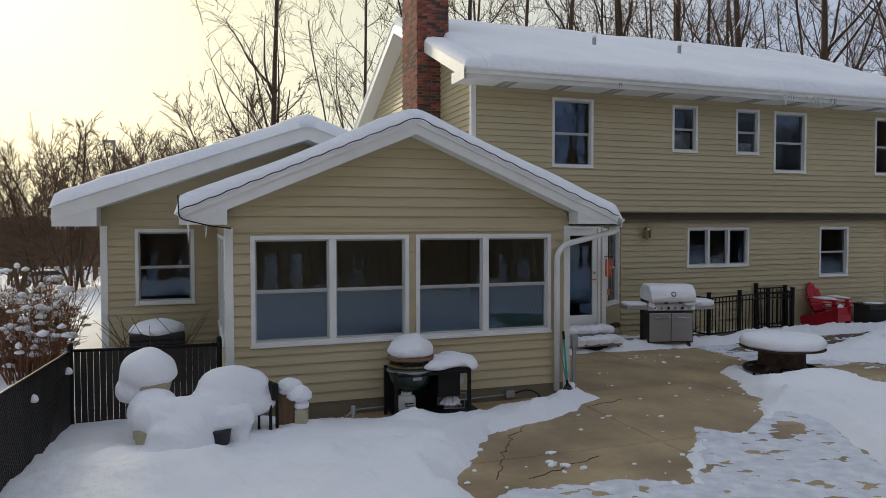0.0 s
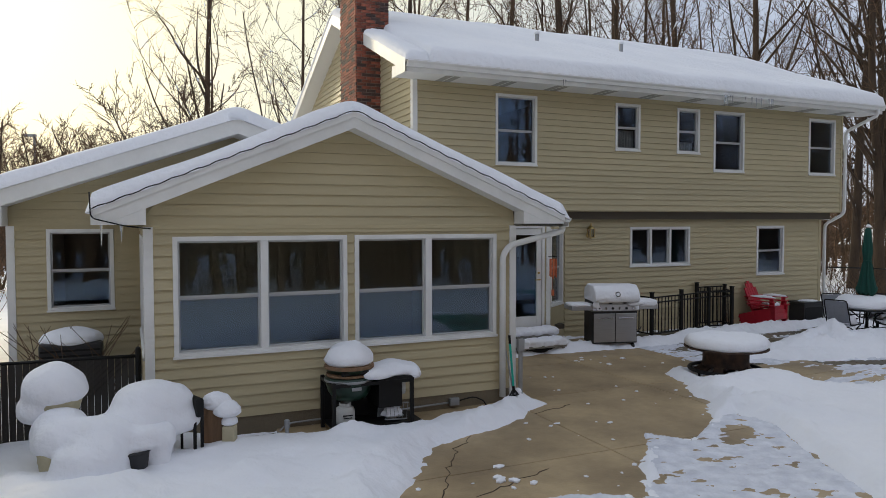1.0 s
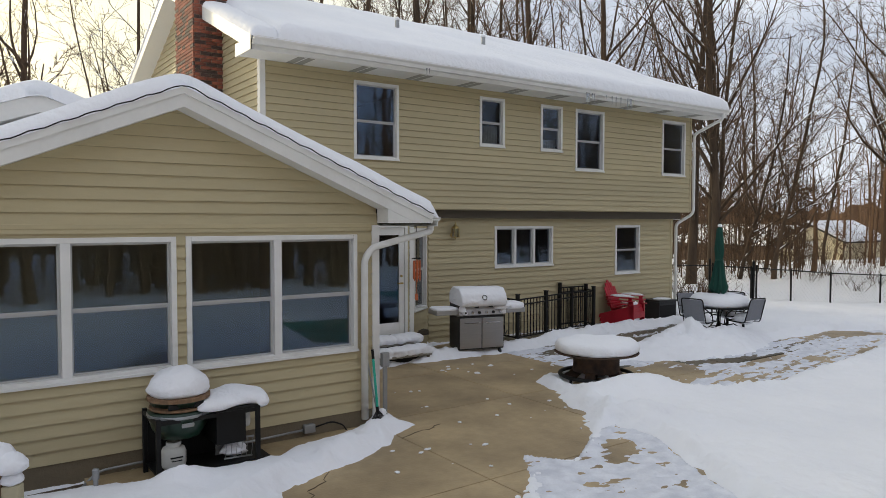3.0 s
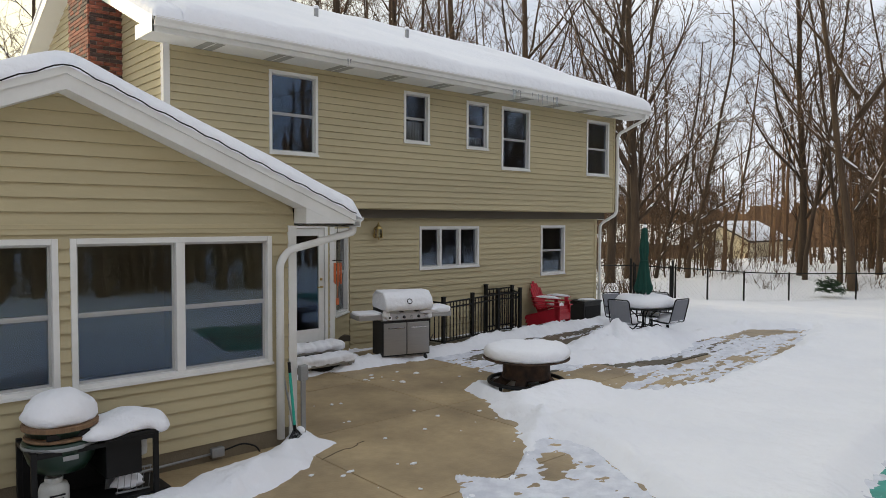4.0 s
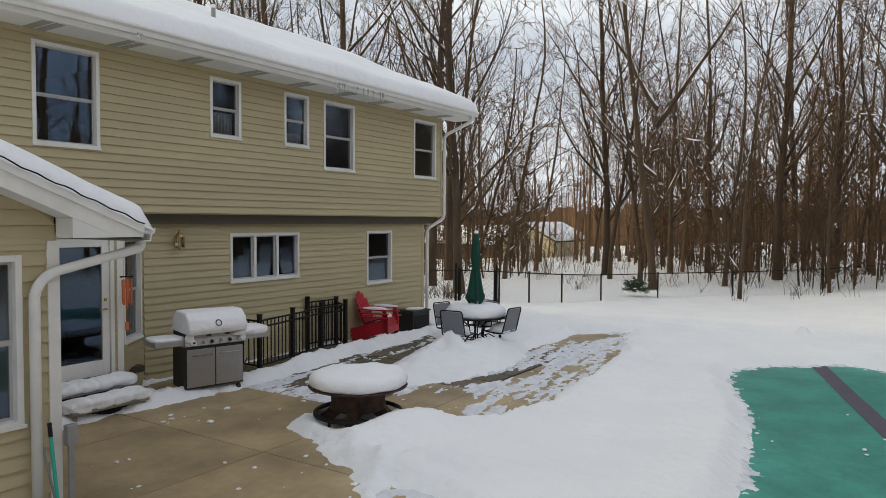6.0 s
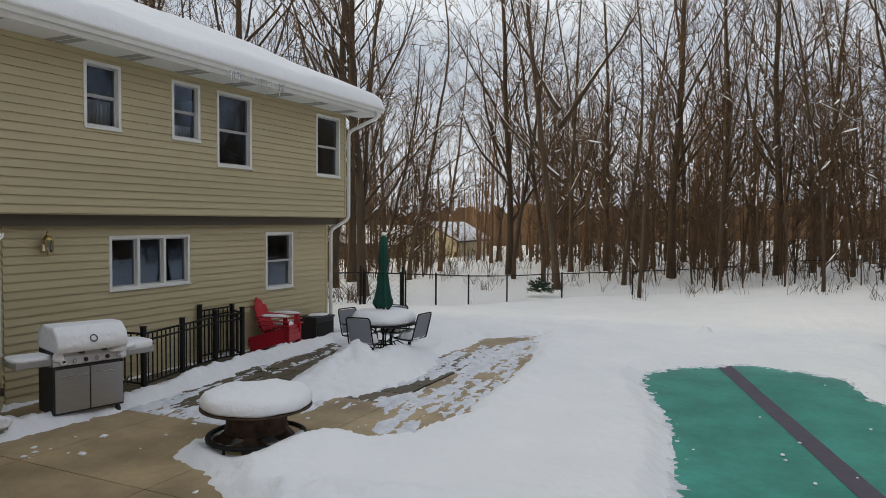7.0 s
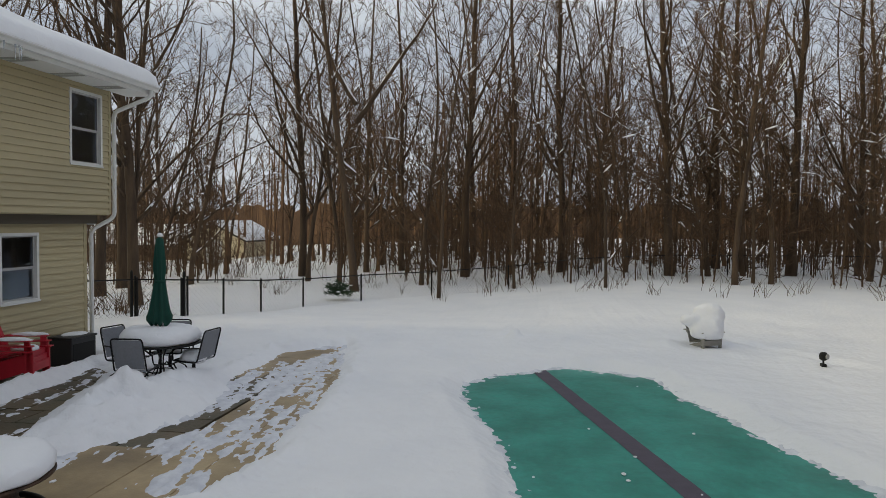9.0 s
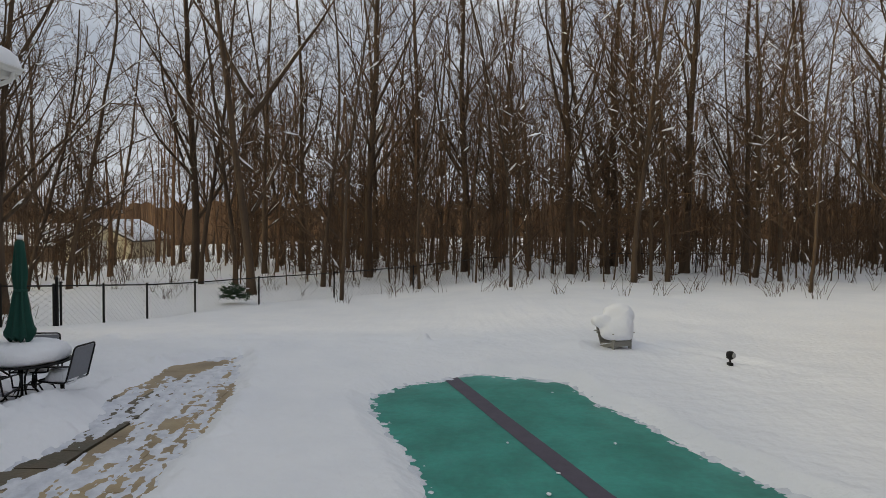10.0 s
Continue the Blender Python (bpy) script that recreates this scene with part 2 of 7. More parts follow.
CURVE = [(2.45, -3.2), (3.2, -3.05), (4.16, -3.3), (4.9, -3.72), (5.6, -3.85), (6.4, -4.02), (7.5, -3.8), (8.3, -3.5), (9.3, -3.6), (10.2, -3.5), (10.8, -3.45), (11.7, -4.55),
         (11.35, -4.72), (8.44, -5.38), (6.83, -5.59), (5.31, -5.69), (4.49, -5.71), (3.97, -5.65), (3.2, -5.5), (2.85, -5.05)]
# the same way swept over thinly, south of the bare slabs
SWEPT = [(-1.17, -5.97), (-0.86, -6.45), (0.08, -5.87), (0.6, -5.75), (0.52, -6.45), (0.1, -7.15), (-0.15, -7.6), (-0.6, -8.6), (-1.6, -9.6), (-4.3, -9.6), (-4.75, -7.5), (-4.2, -7.15), (-3.1, -7.22), (-2.45, -7.5), (-1.74, -6.78)]
# the dry strip under the overhang
DRY = [(1.0, 0.3), (1.2, -0.5), (3.0, -0.72), (4.6, -0.48), (6.0, -0.34), (7.9, -0.36), (9.6, -0.2), (9.75, 0.3)]
# places inside them that are swept down to the stone
BARE = [[(2.4, -3.2), (3.5, -3.1), (4.0, -3.95), (4.35, -4.35), (4.45, -4.65), (4.0, -4.9), (3.5, -4.85), (3.2, -5.2), (2.7, -5.0)],
        [(4.3, -3.2), (5.02, -3.72), (5.93, -4.08), (6.95, -4.3), (7.1, -4.62), (6.4, -4.78), (5.3, -4.55), (4.97, -4.2), (4.4, -3.9)],
        [(6.65, -4.98), (7.1, -4.85), (7.8, -5.25), (6.7, -5.28)],
        [(9.7, -4.0), (10.2, -3.62), (10.75, -3.55), (11.6, -4.55), (10.75, -4.6)],
        [(4.1, -5.05), (4.6, -4.95), (4.4, -5.45), (3.7, -5.45)],
        [(-0.6, -6.55), (0.1, -6.05), (0.5, -6.0), (0.15, -6.5), (-0.35, -6.75)]]
POOL = [(2.0, -8.75), (3.8, -8.6), (5.2, -8.35), (6.6, -7.95), (8.0, -7.5), (8.75, -7.42), (9.5, -7.8), (10.15, -8.7), (10.5, -9.3), (10.3, -10.1), (9.85, -10.8), (8.7, -11.05), (7.85, -11.4), (6.25, -11.8), (4.7, -12.4), (3.2, -12.9), (0.8, -13.4), (0.0, -9.3)]


def terrain(x, y):
    """The ground's own height without small snow forms."""
    z = -0.5 * smooth01((x - 12.5) / 9) * smooth01((y + 13) / 8)
    z = z - 0.05 * np.maximum(0, y - 5.0) * smooth01((y - 5.0) / 5)
    z = z - 0.05 * np.maximum(0, -x - 10.5) * smooth01((-x - 10.5) / 6)
    return np.maximum(z, -4.6)


def mound(x, y, cx, cy, rx, ry, h, turn=0.0):
    c, s = math.cos(turn), math.sin(turn)
    u, v = ((x - cx) * c + (y - cy) * s) / rx, (-(x - cx) * s + (y - cy) * c) / ry
    return h * np.exp(-(u * u + v * v) * 1.6)


def snow_height(x, y):
    ragged = 0.75 * fbm(x * 1.1, y * 1.1, 4) + 0.55 * fbm(x * 4.2, y * 4.2, 4) + 0.35 * fbm(x * 11, y * 11, 2)
    sp = np.minimum(signed(x, y, PATIO), np.minimum(np.minimum(signed(x, y, CURVE), signed(x, y, DRY)), signed(x, y, SWEPT)))
    pool = signed(x, y, POOL)
    lump = 0.10 * fbm(x * 0.5, y * 0.5, 3) + 0.06 * fbm(x * 2.3, y * 2.3, 4)
    h = 0.10 + lump + 0.05 * smooth01((x - 9) / 6)
    # heaps
    h = h + mound(x, y, 6.15, -2.85, 1.45, 0.72, 0.30, -0.2) * (1 + 2.2 * fbm(x * 3.5, y * 3.5)) + mound(x, y, 7.3, -3.3, 1.0, 0.5, 0.16) * (1 + 2.0 * fbm(x * 4, y * 4))
    h = h - mound(x, y, 2.22, -3.95, 0.8, 0.7, 0.10)
    h = h + mound(x, y, -1.9, -4.3, 0.35, 0.3, 0.14)
    for gx, gy, hh in ((1.2, -1.02, 0.10), (2.0, -1.28, 0.12), (2.9, -1.3, 0.14), (3.7, -1.05, 0.17), (4.5, -0.9, 0.17), (5.3, -0.72, 0.18), (6.1, -0.66, 0.15), (6.9, -0.72, 0.12), (7.8, -0.68, 0.10)):
        h = h + mound(x, y, gx, gy, 0.62, 0.2, hh, 0.12)
    for gx, gy, rx, hh in ((1.25, -3.75, 0.35, 0.10), (1.0, -4.6, 0.5, 0.12), (2.3, -4.75, 0.9, 0.14), (0.6, -5.6, 0.5, 0.08), (3.4, -4.6, 0.6, 0.06), (12.7, -8.2, 0.28, 0.16), (12.4, -11.4, 0.6, 0.14), (12.3, -9.6, 0.5, 0.05)):
        h = h + mound(x, y, gx, gy, rx, rx * 0.7, hh)
    # the ridge thrown up by the shovel along the deep snow
    h = h + mound(x, y, 0.95, -5.6, 1.5, 0.3, 0.12, -1.15) * (1 + 3 * fbm(x * 4, y * 4)) + mound(x, y, 1.9, -4.75, 0.9, 0.35, 0.10, -0.4)
    # deep drift before the sunroom
    h = h + 0.06 * smooth01((x + 8.7) / 1.4) * smooth01((-2.6 - x) / 2.0) * smooth01((-4.6 - y) / 0.6) * smooth01((y + 8.5) / 2.5)
    h = h + mound(x, y, -7.3, -6.0, 0.6, 0.5, 0.18) + mound(x, y, -4.53, -4.86, 0.2, 0.18, 0.30) + mound(x, y, -8.0, -5.6, 0.5, 0.4, 0.12)
    # trodden tracks in the yard
    for x0, y0, x1, y1 in ((10.0, -15.2, 13.0, -13.0), (13.0, -9.0, 13.0, -1.5), (14.5, -14.5, 22.0, -17.0)):
        ex, ey = x1 - x0, y1 - y0
        q = np.clip(((x - x0) * ex + (y - y0) * ey) / (ex * ex + ey * ey), 0, 1)
        dd = np.hypot(x - x0 - q * ex, y - y0 - q * ey)
        h = h + (0.08 * np.exp(-(dd / 0.5) ** 2) - 0.14 * np.exp(-(dd / 0.2) ** 2)) * (0.6 + 3.0 * fbm(x * 2.2, y * 2.2))
    h = h + 0.11 * fbm(x * 7.5, y * 7.5, 3) * np.exp(-(np.maximum(sp, 0) / 0.55) ** 2)
    left = smooth01((-1.5 - x) / 1.5) * smooth01((-4.3 - y) / 0.6)
    h = h + left * (0.26 * np.maximum(0, fbm(x * 1.9, y * 1.9, 3)) + 0.05 * fbm(x * 4.5, y * 4.5, 2))
    rim = np.exp(-((sp - 0.18) / 0.16) ** 2)
    h = h + rim * (0.02 + 0.30 * np.maximum(0, fbm(x * 5.5, y * 5.5, 3))) + 0.035 * fbm(x * 6.5, y * 6.5, 2)
    edge = np.where(sp < 0.6, np.clip((sp + 0.04 + ragged * 0.42) * 0.62, -0.07, None), 9)
    h = np.minimum(h, np.where(edge < 8, np.maximum(edge, -0.07), 9))
    bed = np.clip((pool + ragged * 0.15) * 0.45, -0.12, None) - 0.03
    h = np.where(pool < 0.5, np.minimum(h, bed), h)
    # soil strip along the sunroom's foot
    foot = signed(x, y, [(-6.2, -3.9), (-2.0, -3.9), (-2.0, -4.1), (-3.2, -4.35), (-3.5, -4.55), (-4.7, -4.6), (-5.0, -4.4), (-5.7, -4.3)])
    h = np.where(foot < 0.35, np.minimum(h, np.clip(foot * 0.8 + 0.1 * ragged, -0.09, None)), h)
    return h


def axis_steps(lo, a, b, hi, fine, grow=1.16):
    mid = list(np.arange(a, b, fine))
    left, s, q = [], fine, a
    while q > lo:
        s *= grow
        q -= s
        left.append(q)
    right, s, q = [], fine, mid[-1]
    while q < hi:
        s *= grow
        q += s
        right.append(q)
    return np.array(left[::-1] + mid + right)


gxs, gys = axis_steps(-900, -9.6, 12.8, 1500, 0.056), axis_steps(-900, -13.6, 0.3, 1500, 0.056)
GX, GY = np.meshgrid(gxs, gys, indexing="ij")
near = smooth01((70 - np.hypot(GX, GY)) / 30)
GZ = terrain(GX, GY) + snow_height(GX, GY) * near + 0.25 * fbm(GX * 0.08, GY * 0.08, 3) * smooth01((np.hypot(GX - 3, GY + 6) - 14) / 20)
nx, ny = GX.shape
idx = np.arange(nx * ny).reshape(nx, ny)
quads = np.stack([idx[:-1, :-1], idx[1:, :-1], idx[1:, 1:], idx[:-1, 1:]], -1).reshape(-1, 4)
tagged(raw("ground", np.stack([GX, GY, GZ], -1).reshape(-1, 3).tolist(), quads.tolist(), SNOW, smooth=True), "snow covered yard with trodden and scraped places", "ground", kind="structure")


def ground_z(x, y):
    return float(terrain(np.array(x), np.array(y)) + snow_height(np.array([x]), np.array([y]))[0])


# thin swept snow left on the paving: fine streaks that part over the stone
def film_height(x, y):
    east = x > 2.4
    zone = np.minimum(signed(x, y, CURVE), np.minimum(signed(x, y, SWEPT), signed(x, y, PATIO)))
    bare = signed(x, y, BARE[0])
    for poly in BARE[1:]:
        bare = np.minimum(bare, signed(x, y, poly))
    bare = np.minimum(bare, np.where(signed(x, y, CURVE) < 0, 9, np.where(signed(x, y, SWEPT) < 0, 9, np.where(x > 2.6, 0.12, -9.0))))
    u = np.where(east, x * 0.97 + y * 0.24 * np.sin(x * 0.35), x * 0.93 - y * 0.37)
    v = np.where(east, y * 0.97 - x * 0.14, y * 0.93 + x * 0.37)
    wide = np.where(east, fbm(u * 0.4, v * 6.5, 4), 0.5 * fbm(u * 1.2, v * 2.0, 4))
    n = 0.85 * wide + 0.55 * np.where(east, fbm(u * 2.2 + 5, v * 12, 3), fbm(u * 4 + 5, v * 8, 3)) + 0.60 * fbm(u * 9, v * 16, 2)
    flag = smooth01((x - 2.9) / 0.8) * smooth01((y + 3.0) / 0.4)
    lift = np.clip(bare * 1.5, -0.6, np.where(east, 0.06, 0.17) - 0.17 * flag)
    return np.clip(0.10 * (n + lift) - 0.002, -0.03, 0.03) + np.where(zone > 0.12, -0.03, 0.0)


def film(name, label, x0, x1, y0, y1, step=0.027, height=film_height, floor=0.0):
    fx_, fy_ = np.meshgrid(np.arange(x0, x1, step), np.arange(y0, y1, step), indexing="ij")
    fz = height(fx_, fy_)
    ids = np.arange(fz.size).reshape(fz.shape)
    q = np.stack([ids[:-1, :-1], ids[1:, :-1], ids[1:, 1:], ids[:-1, 1:]], -1).reshape(-1, 4)
    q = q[fz.reshape(-1)[q].max(1) > floor - 0.004]
    used_, inv = np.unique(q, return_inverse=True)
    P = np.stack([fx_, fy_, fz], -1).reshape(-1, 3)[used_]
    tagged(raw(name, P.tolist(), inv.reshape(-1, 4).tolist(), SLUSH, smooth=True), label, "snow", kind="stuff")


def frost_height(x, y):
    d = signed(x, y, POOL)
    n = 0.35 * fbm(x * 3.0, y * 3.0, 3) + 0.9 * fbm(x * 11 + 4, y * 11, 2)
    base = -0.055 + 0.03 * fbm(x * 0.6, y * 0.6, 3) + 0.012 * fbm(x * 2.5 + y, y * 2.5, 2)
    return np.where(np.abs(d) < 0.8, base + np.clip(0.09 * (n - 0.02 + np.clip((d + 0.10) * 1.8, -0.6, 0.3)), -0.03, 0.03), -0.2)


film("swept_snow", "thin streaks of swept snow on the curved paving", 2.3, 11.8, -5.9, -0.6)
film("swept_snow", "thin scraped snow over the patio's south end", -4.9, 1.2, -9.7, -5.4)
film("pool_frost", "ragged frost along the edge of the pool cover", 1.0, 11.0, -13.2, -6.9, 0.034, frost_height, -0.062)


# ---- house ----
LAP = 0.127


def wall_mesh(name, x0, x1, z0, z1, holes, mat, parent, m=None, t=0.16, label=""):
    """A wall panel in its own plane (outer face at y=0, thickness inwards) with rectangular holes through it."""
    xs = sorted({x0, x1, *[h[0] for h in holes], *[h[1] for h in holes]})
    zs = sorted({z0, z1, *[h[2] for h in holes], *[h[3] for h in holes]})
    xs, zs = [x for x in xs if x0 <= x <= x1], [z for z in zs if z0 <= z <= z1]
    bm = bmesh.new()
    for a, b in zip(xs, xs[1:]):
        for c, d in zip(zs, zs[1:]):
            if not any(h[0] <= (a + b) / 2 <= h[1] and h[2] <= (c + d) / 2 <= h[3] for h in holes):
                box(bm, a, b, 0.0, t, c, d)
    return part(name, bm, mat, parent, label, m=m)


def board(x0a, x1a, x0b, x1b, za, zb, ya, yb, wall):
    """One lap of siding: a tapered strip whose lower edge stands proud and has a drip lip."""
    v = [(x0a, -ya, za), (x1a, -ya, za), (x1b, -yb, zb), (x0b, -yb, zb), (x0a, 0, za), (x1a, 0, za), (x1b, 0, zb), (x0b, 0, zb)]
    f = [(0, 1, 2, 3), (4, 5, 1, 0), (3, 2, 6, 7), (0, 3, 7, 4), (1, 5, 6, 2)]
    raw("siding_board", v, f, SIDING, wall)


def clad(wall, x0, x1, z0, z1, holes, gable=None, lap=LAP):
    """Covers a wall with laps, cut at the holes; gable(z) gives the x range at a height."""
    n = int(math.ceil((z1 - z0) / lap))
    for i in range(n):
        za, zb = z0 + i * lap, min(z0 + (i + 1) * lap, z1)
        if zb - za < 0.015:
            continue

        def proud(z):
            return 0.005 + 0.023 * (1 - (z - za) / lap)
        la, ra = gable(za) if gable else (x0, x1)
        lb, rb = gable(zb - 0.003) if gable else (x0, x1)
        if ra - la < 0.05:
            continue
        cut = sorted([h for h in holes if h[2] < zb and h[3] > za])
        q = None
        for h in cut:
            a0 = la if q is None else q
            b0 = lb if q is None else q
            board(a0, h[0], b0, h[0], za, zb - 0.003, proud(za), proud(zb), wall)
            if h[2] > za + 0.02:
                board(h[0], h[1], h[0], h[1], za, h[2], proud(za), proud(h[2]), wall)
            if h[3] < zb - 0.02:
                board(h[0], h[1], h[0], h[1], h[3], zb - 0.003, proud(h[3]), proud(zb), wall)
            q = h[1]
        a0, b0 = (la, lb) if q is None else (q, q)
        board(a0, ra, b0, rb, za, zb - 0.003, proud(za), proud(zb), wall)


def sash(parent, x0, x1, z0, z1, rail=True, curtain=0.0, frame_mat=None):
    """Panes with a grey sash round each, a meeting rail in the middle."""
    zm = z0 + (z1 - z0) * 0.49
    spans = [(z0, zm, 0.045), (zm, z1, 0.03)] if rail else [(z0, z1, 0.03)]
    s = 0.024
    for a, b, y in spans:
        part("sash_frame", boxes((x0, x0 + s, y, y + 0.03, a, b), (x1 - s, x1, y, y + 0.03, a, b), (x0 + s, x1 - s, y, y + 0.03, a, a + s), (x0 + s, x1 - s, y, y + 0.03, b - s, b)), frame_mat or SCREEN, parent)
        pane = part("pane", boxes((x0 + s, x1 - s, y + 0.012, y + 0.018, a + s, b - s)), GLASS, parent, "clear window pane")
        pane.visible_shadow = False
    if curtain:
        V, F = [], []
        k = 26
        for i in range(k + 1):
            x = x0 + (x1 - x0) * i / k
            y = 0.19 + 0.025 * math.sin(i * 1.9) + 0.01 * math.sin(i * 4.1)
            V += [(x, y, z0 - 0.02), (x, y, z0 + (z1 - z0) * curtain)]
        for i in range(k):
            F.append((2 * i, 2 * i + 2, 2 * i + 3, 2 * i + 1))
        cu = raw("curtain", V, F, CURTAIN, parent, "pale curtain behind the glass", True)
        so = cu.modifiers.new("cloth", "SOLIDIFY")
        so.thickness = 0.006


def casing(parent, x0, x1, z0, z1, w=0.055, sill=True):
    part("window_frame", boxes((x0 - w, x0, -0.032, 0.10, z0 - w, z1 + w), (x1, x1 + w, -0.032, 0.10, z0 - w, z1 + w), (x0, x1, -0.032, 0.10, z1, z1 + w), (x0, x1, -0.032, 0.10, z0 - w, z0), bevel=0.004), WHITE, parent, "white window casing")
    if sill:
        part("window_sill", boxes((x0 - w - 0.012, x1 + w + 0.012, -0.05, -0.03, z0 - w - 0.012, z0 - w + 0.018), bevel=0.003), WHITE, parent)


def window(house, x0, x1, z0, z1, cols=1, rail=True, m=None, label="", curtain=0.0, mull=0.07):
    """A window in a wall plane: outer casing x0..x1, z0..z1."""
    w = 0.055
    win = new("window")
    win.parent = house
    if m is not None:
        win.matrix_basis = m
    tagged(win, label)
    a, b, c, d = x0 + w, x1 - w, z0 + w, z1 - w
    casing(win, a, b, c, d)
    span = (b - a - mull * (cols - 1)) / cols
    for i in range(cols):
        p = a + i * (span + mull)
        sash(win, p, p + span, c, d, rail, curtain)
        if i:
            part("mullion", boxes((p - mull, p, -0.028, 0.09, c, d), bevel=0.003), WHITE, win)
    return win


HX0, HX1, HD, UZ0, UZ1, LY = -1.80, 10.20, 9.0, 2.81, 5.52, 0.31
house = thing("house", "two storey house with tan vinyl siding and white trim", "house")
up_wins = [(-0.02, 0.955, 3.73, 5.17, 0.0), (2.95, 3.63, 4.135, 5.17, 0.45), (4.685, 5.36, 4.135, 5.17, 0.25), (5.79, 6.765, 3.74, 5.17, 0.0), (8.965, 9.94, 3.745, 5.175, 0.0)]
holes = [w[:4] for w in up_wins]
wall_up = wall_mesh("upper_wall", HX0, HX1, UZ0, UZ1, holes, SIDING, house)
low_wins = [(3.624, 5.391, 1.534, 2.45), (7.56, 8.51, 1.22, 2.46)]
low_m = pose(0, LY, 0)
wall_low = wall_mesh("lower_wall", 1.82, 9.85, 0.0, UZ0, low_wins, SIDING, house, low_m)
for w in up_wins:
    window(house, *w[:4], curtain=w[4], label="dark double hung window in white casing")
window(house, *low_wins[0], cols=3, rail=False, m=low_m, label="triple casement window in white casing", mull=0.06)
window(house, *low_wins[1], m=low_m, label="dark double hung window in white casing")
# the closed rest of the shell, floors and inner walls
part("side_wall", boxes((HX0, HX0 + 0.16, 0.16, HD, 0, UZ1)), SIDING, house)
part("side_wall", boxes((HX1 - 0.16, HX1, 0.16, HD, UZ0, UZ1), (9.69, 9.85, LY + 0.16, HD, 0, UZ0)), SIDING, house)
part("rear_wall", boxes((HX0, HX1, HD, HD + 0.16, 0, UZ1)), SIDING, house)
# floors and partitions carry the indoor shade in their colour
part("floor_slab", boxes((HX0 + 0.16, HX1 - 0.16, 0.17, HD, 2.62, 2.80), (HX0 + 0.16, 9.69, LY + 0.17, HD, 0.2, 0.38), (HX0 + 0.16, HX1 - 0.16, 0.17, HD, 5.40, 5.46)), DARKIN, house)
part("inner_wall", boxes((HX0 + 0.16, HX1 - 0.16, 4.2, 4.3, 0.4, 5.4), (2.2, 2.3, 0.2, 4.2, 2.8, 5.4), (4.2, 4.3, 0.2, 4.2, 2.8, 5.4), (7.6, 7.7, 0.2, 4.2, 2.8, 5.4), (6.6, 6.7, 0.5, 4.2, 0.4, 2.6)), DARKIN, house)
part("overhang_soffit", boxes((HX0, HX1, 0.005, LY + 0.02, UZ0 - 0.02, UZ0 - 0.002), (9.85, HX1, LY + 0.02, HD, UZ0 - 0.02, UZ0 - 0.002)), SIDING, house)
part("corner_board", boxes((HX0 - 0.025, HX0 + 0.075, -0.03, 0.0, UZ0, UZ1), (HX0 - 0.025, HX0, 0.0, 0.09, UZ0, UZ1)), WHITE, house)
part("corner_board", boxes((HX1 - 0.05, HX1 + 0.02, -0.028, 0.05, UZ0, UZ1), bevel=0.004), SIDING, house)
part("corner_board", boxes((9.78, 9.87, LY - 0.028, LY + 0.06, 0, UZ0), bevel=0.004), SIDING, house)
part("return_box", boxes((9.87, 10.19, LY - 0.02, LY + 0.5, 2.60, UZ0 - 0.02), bevel=0.006), WHITE, house, "white boxed return under the overhang")

# roof of the house: slopes, fascia, gutters, vented soffit
EY, RY, RZ, SL = -0.62, 4.45, 7.66, 0.42
RX0, RX1 = -2.20, 10.85
EZ = RZ - SL * (RY - EY)
BY = 2 * RY - EY


def roof_prism(lo, hi):
    a = EZ + 0.03 * SL
    return [(EY + 0.03, a + lo), (RY, RZ + lo), (BY - 0.03, a + lo), (BY - 0.03, a + hi), (RY, RZ + hi), (EY + 0.03, a + hi)]


# the rake is cut where the chimney stands
roof = part("roof", prism(roof_prism(-0.14, 0.0), HX0 - 0.001, RX1, "x"), ROOFING, house)
CH0, CH1, CHX = 1.88, 3.08, -2.37


def rake_piece(y0, y1, x0, x1, lo, hi, name, mat, label=""):
    def rz(y):
        return RZ - SL * abs(y - RY)
    ys = [y0] + ([RY] if y0 < RY < y1 else []) + [y1]
    pts = [(y, rz(y) + lo) for y in ys] + [(y, rz(y) + hi) for y in ys[::-1]]
    return part(name, prism(pts, x0, x1, "x"), mat, house, label)


for a, b in ((EY, CH0), (CH1, BY)):
    rake_piece(max(a, EY + 0.03), b, RX0 + 0.03, HX0 - 0.002, -0.14, 0.0, "roof_edge", ROOFING)
    rake_piece(a, b, RX0, RX0 + 0.028, -0.23, 0.015, "rake_fascia", WHITE, "white rake board")
    rake_piece(max(a, EY + 0.03), b, RX0 + 0.03, HX0 - 0.004, -0.23, -0.145, "rake_soffit", SOFFIT)
rake_piece(EY, BY, RX1, RX1 + 0.028, -0.23, 0.015, "rake_fascia", WHITE, "white rake board")
rake_piece(EY + 0.03, BY, HX1 + 0.004, RX1 - 0.003, -0.23, -0.145, "rake_soffit", SOFFIT)
SZ = EZ - 0.22
part("soffit", boxes((RX0 + 0.03, RX1 - 0.002, EY + 0.03, -0.004, SZ, SZ + 0.02)), SOFFIT, house, "white soffit")
part("fascia", boxes((RX0 + 0.03, RX1 - 0.002, EY, EY + 0.028, SZ, EZ - 0.02)), WHITE, house)
for i in range(10):
    x = -1.35 + i * 1.22
    for k in range(2):
        part("soffit_vent", boxes((x + k * 0.17, x + k * 0.17 + 0.13, EY + 0.06, -0.03, SZ - 0.006, SZ - 0.001)), VENT, house, "grey perforated vent strip")
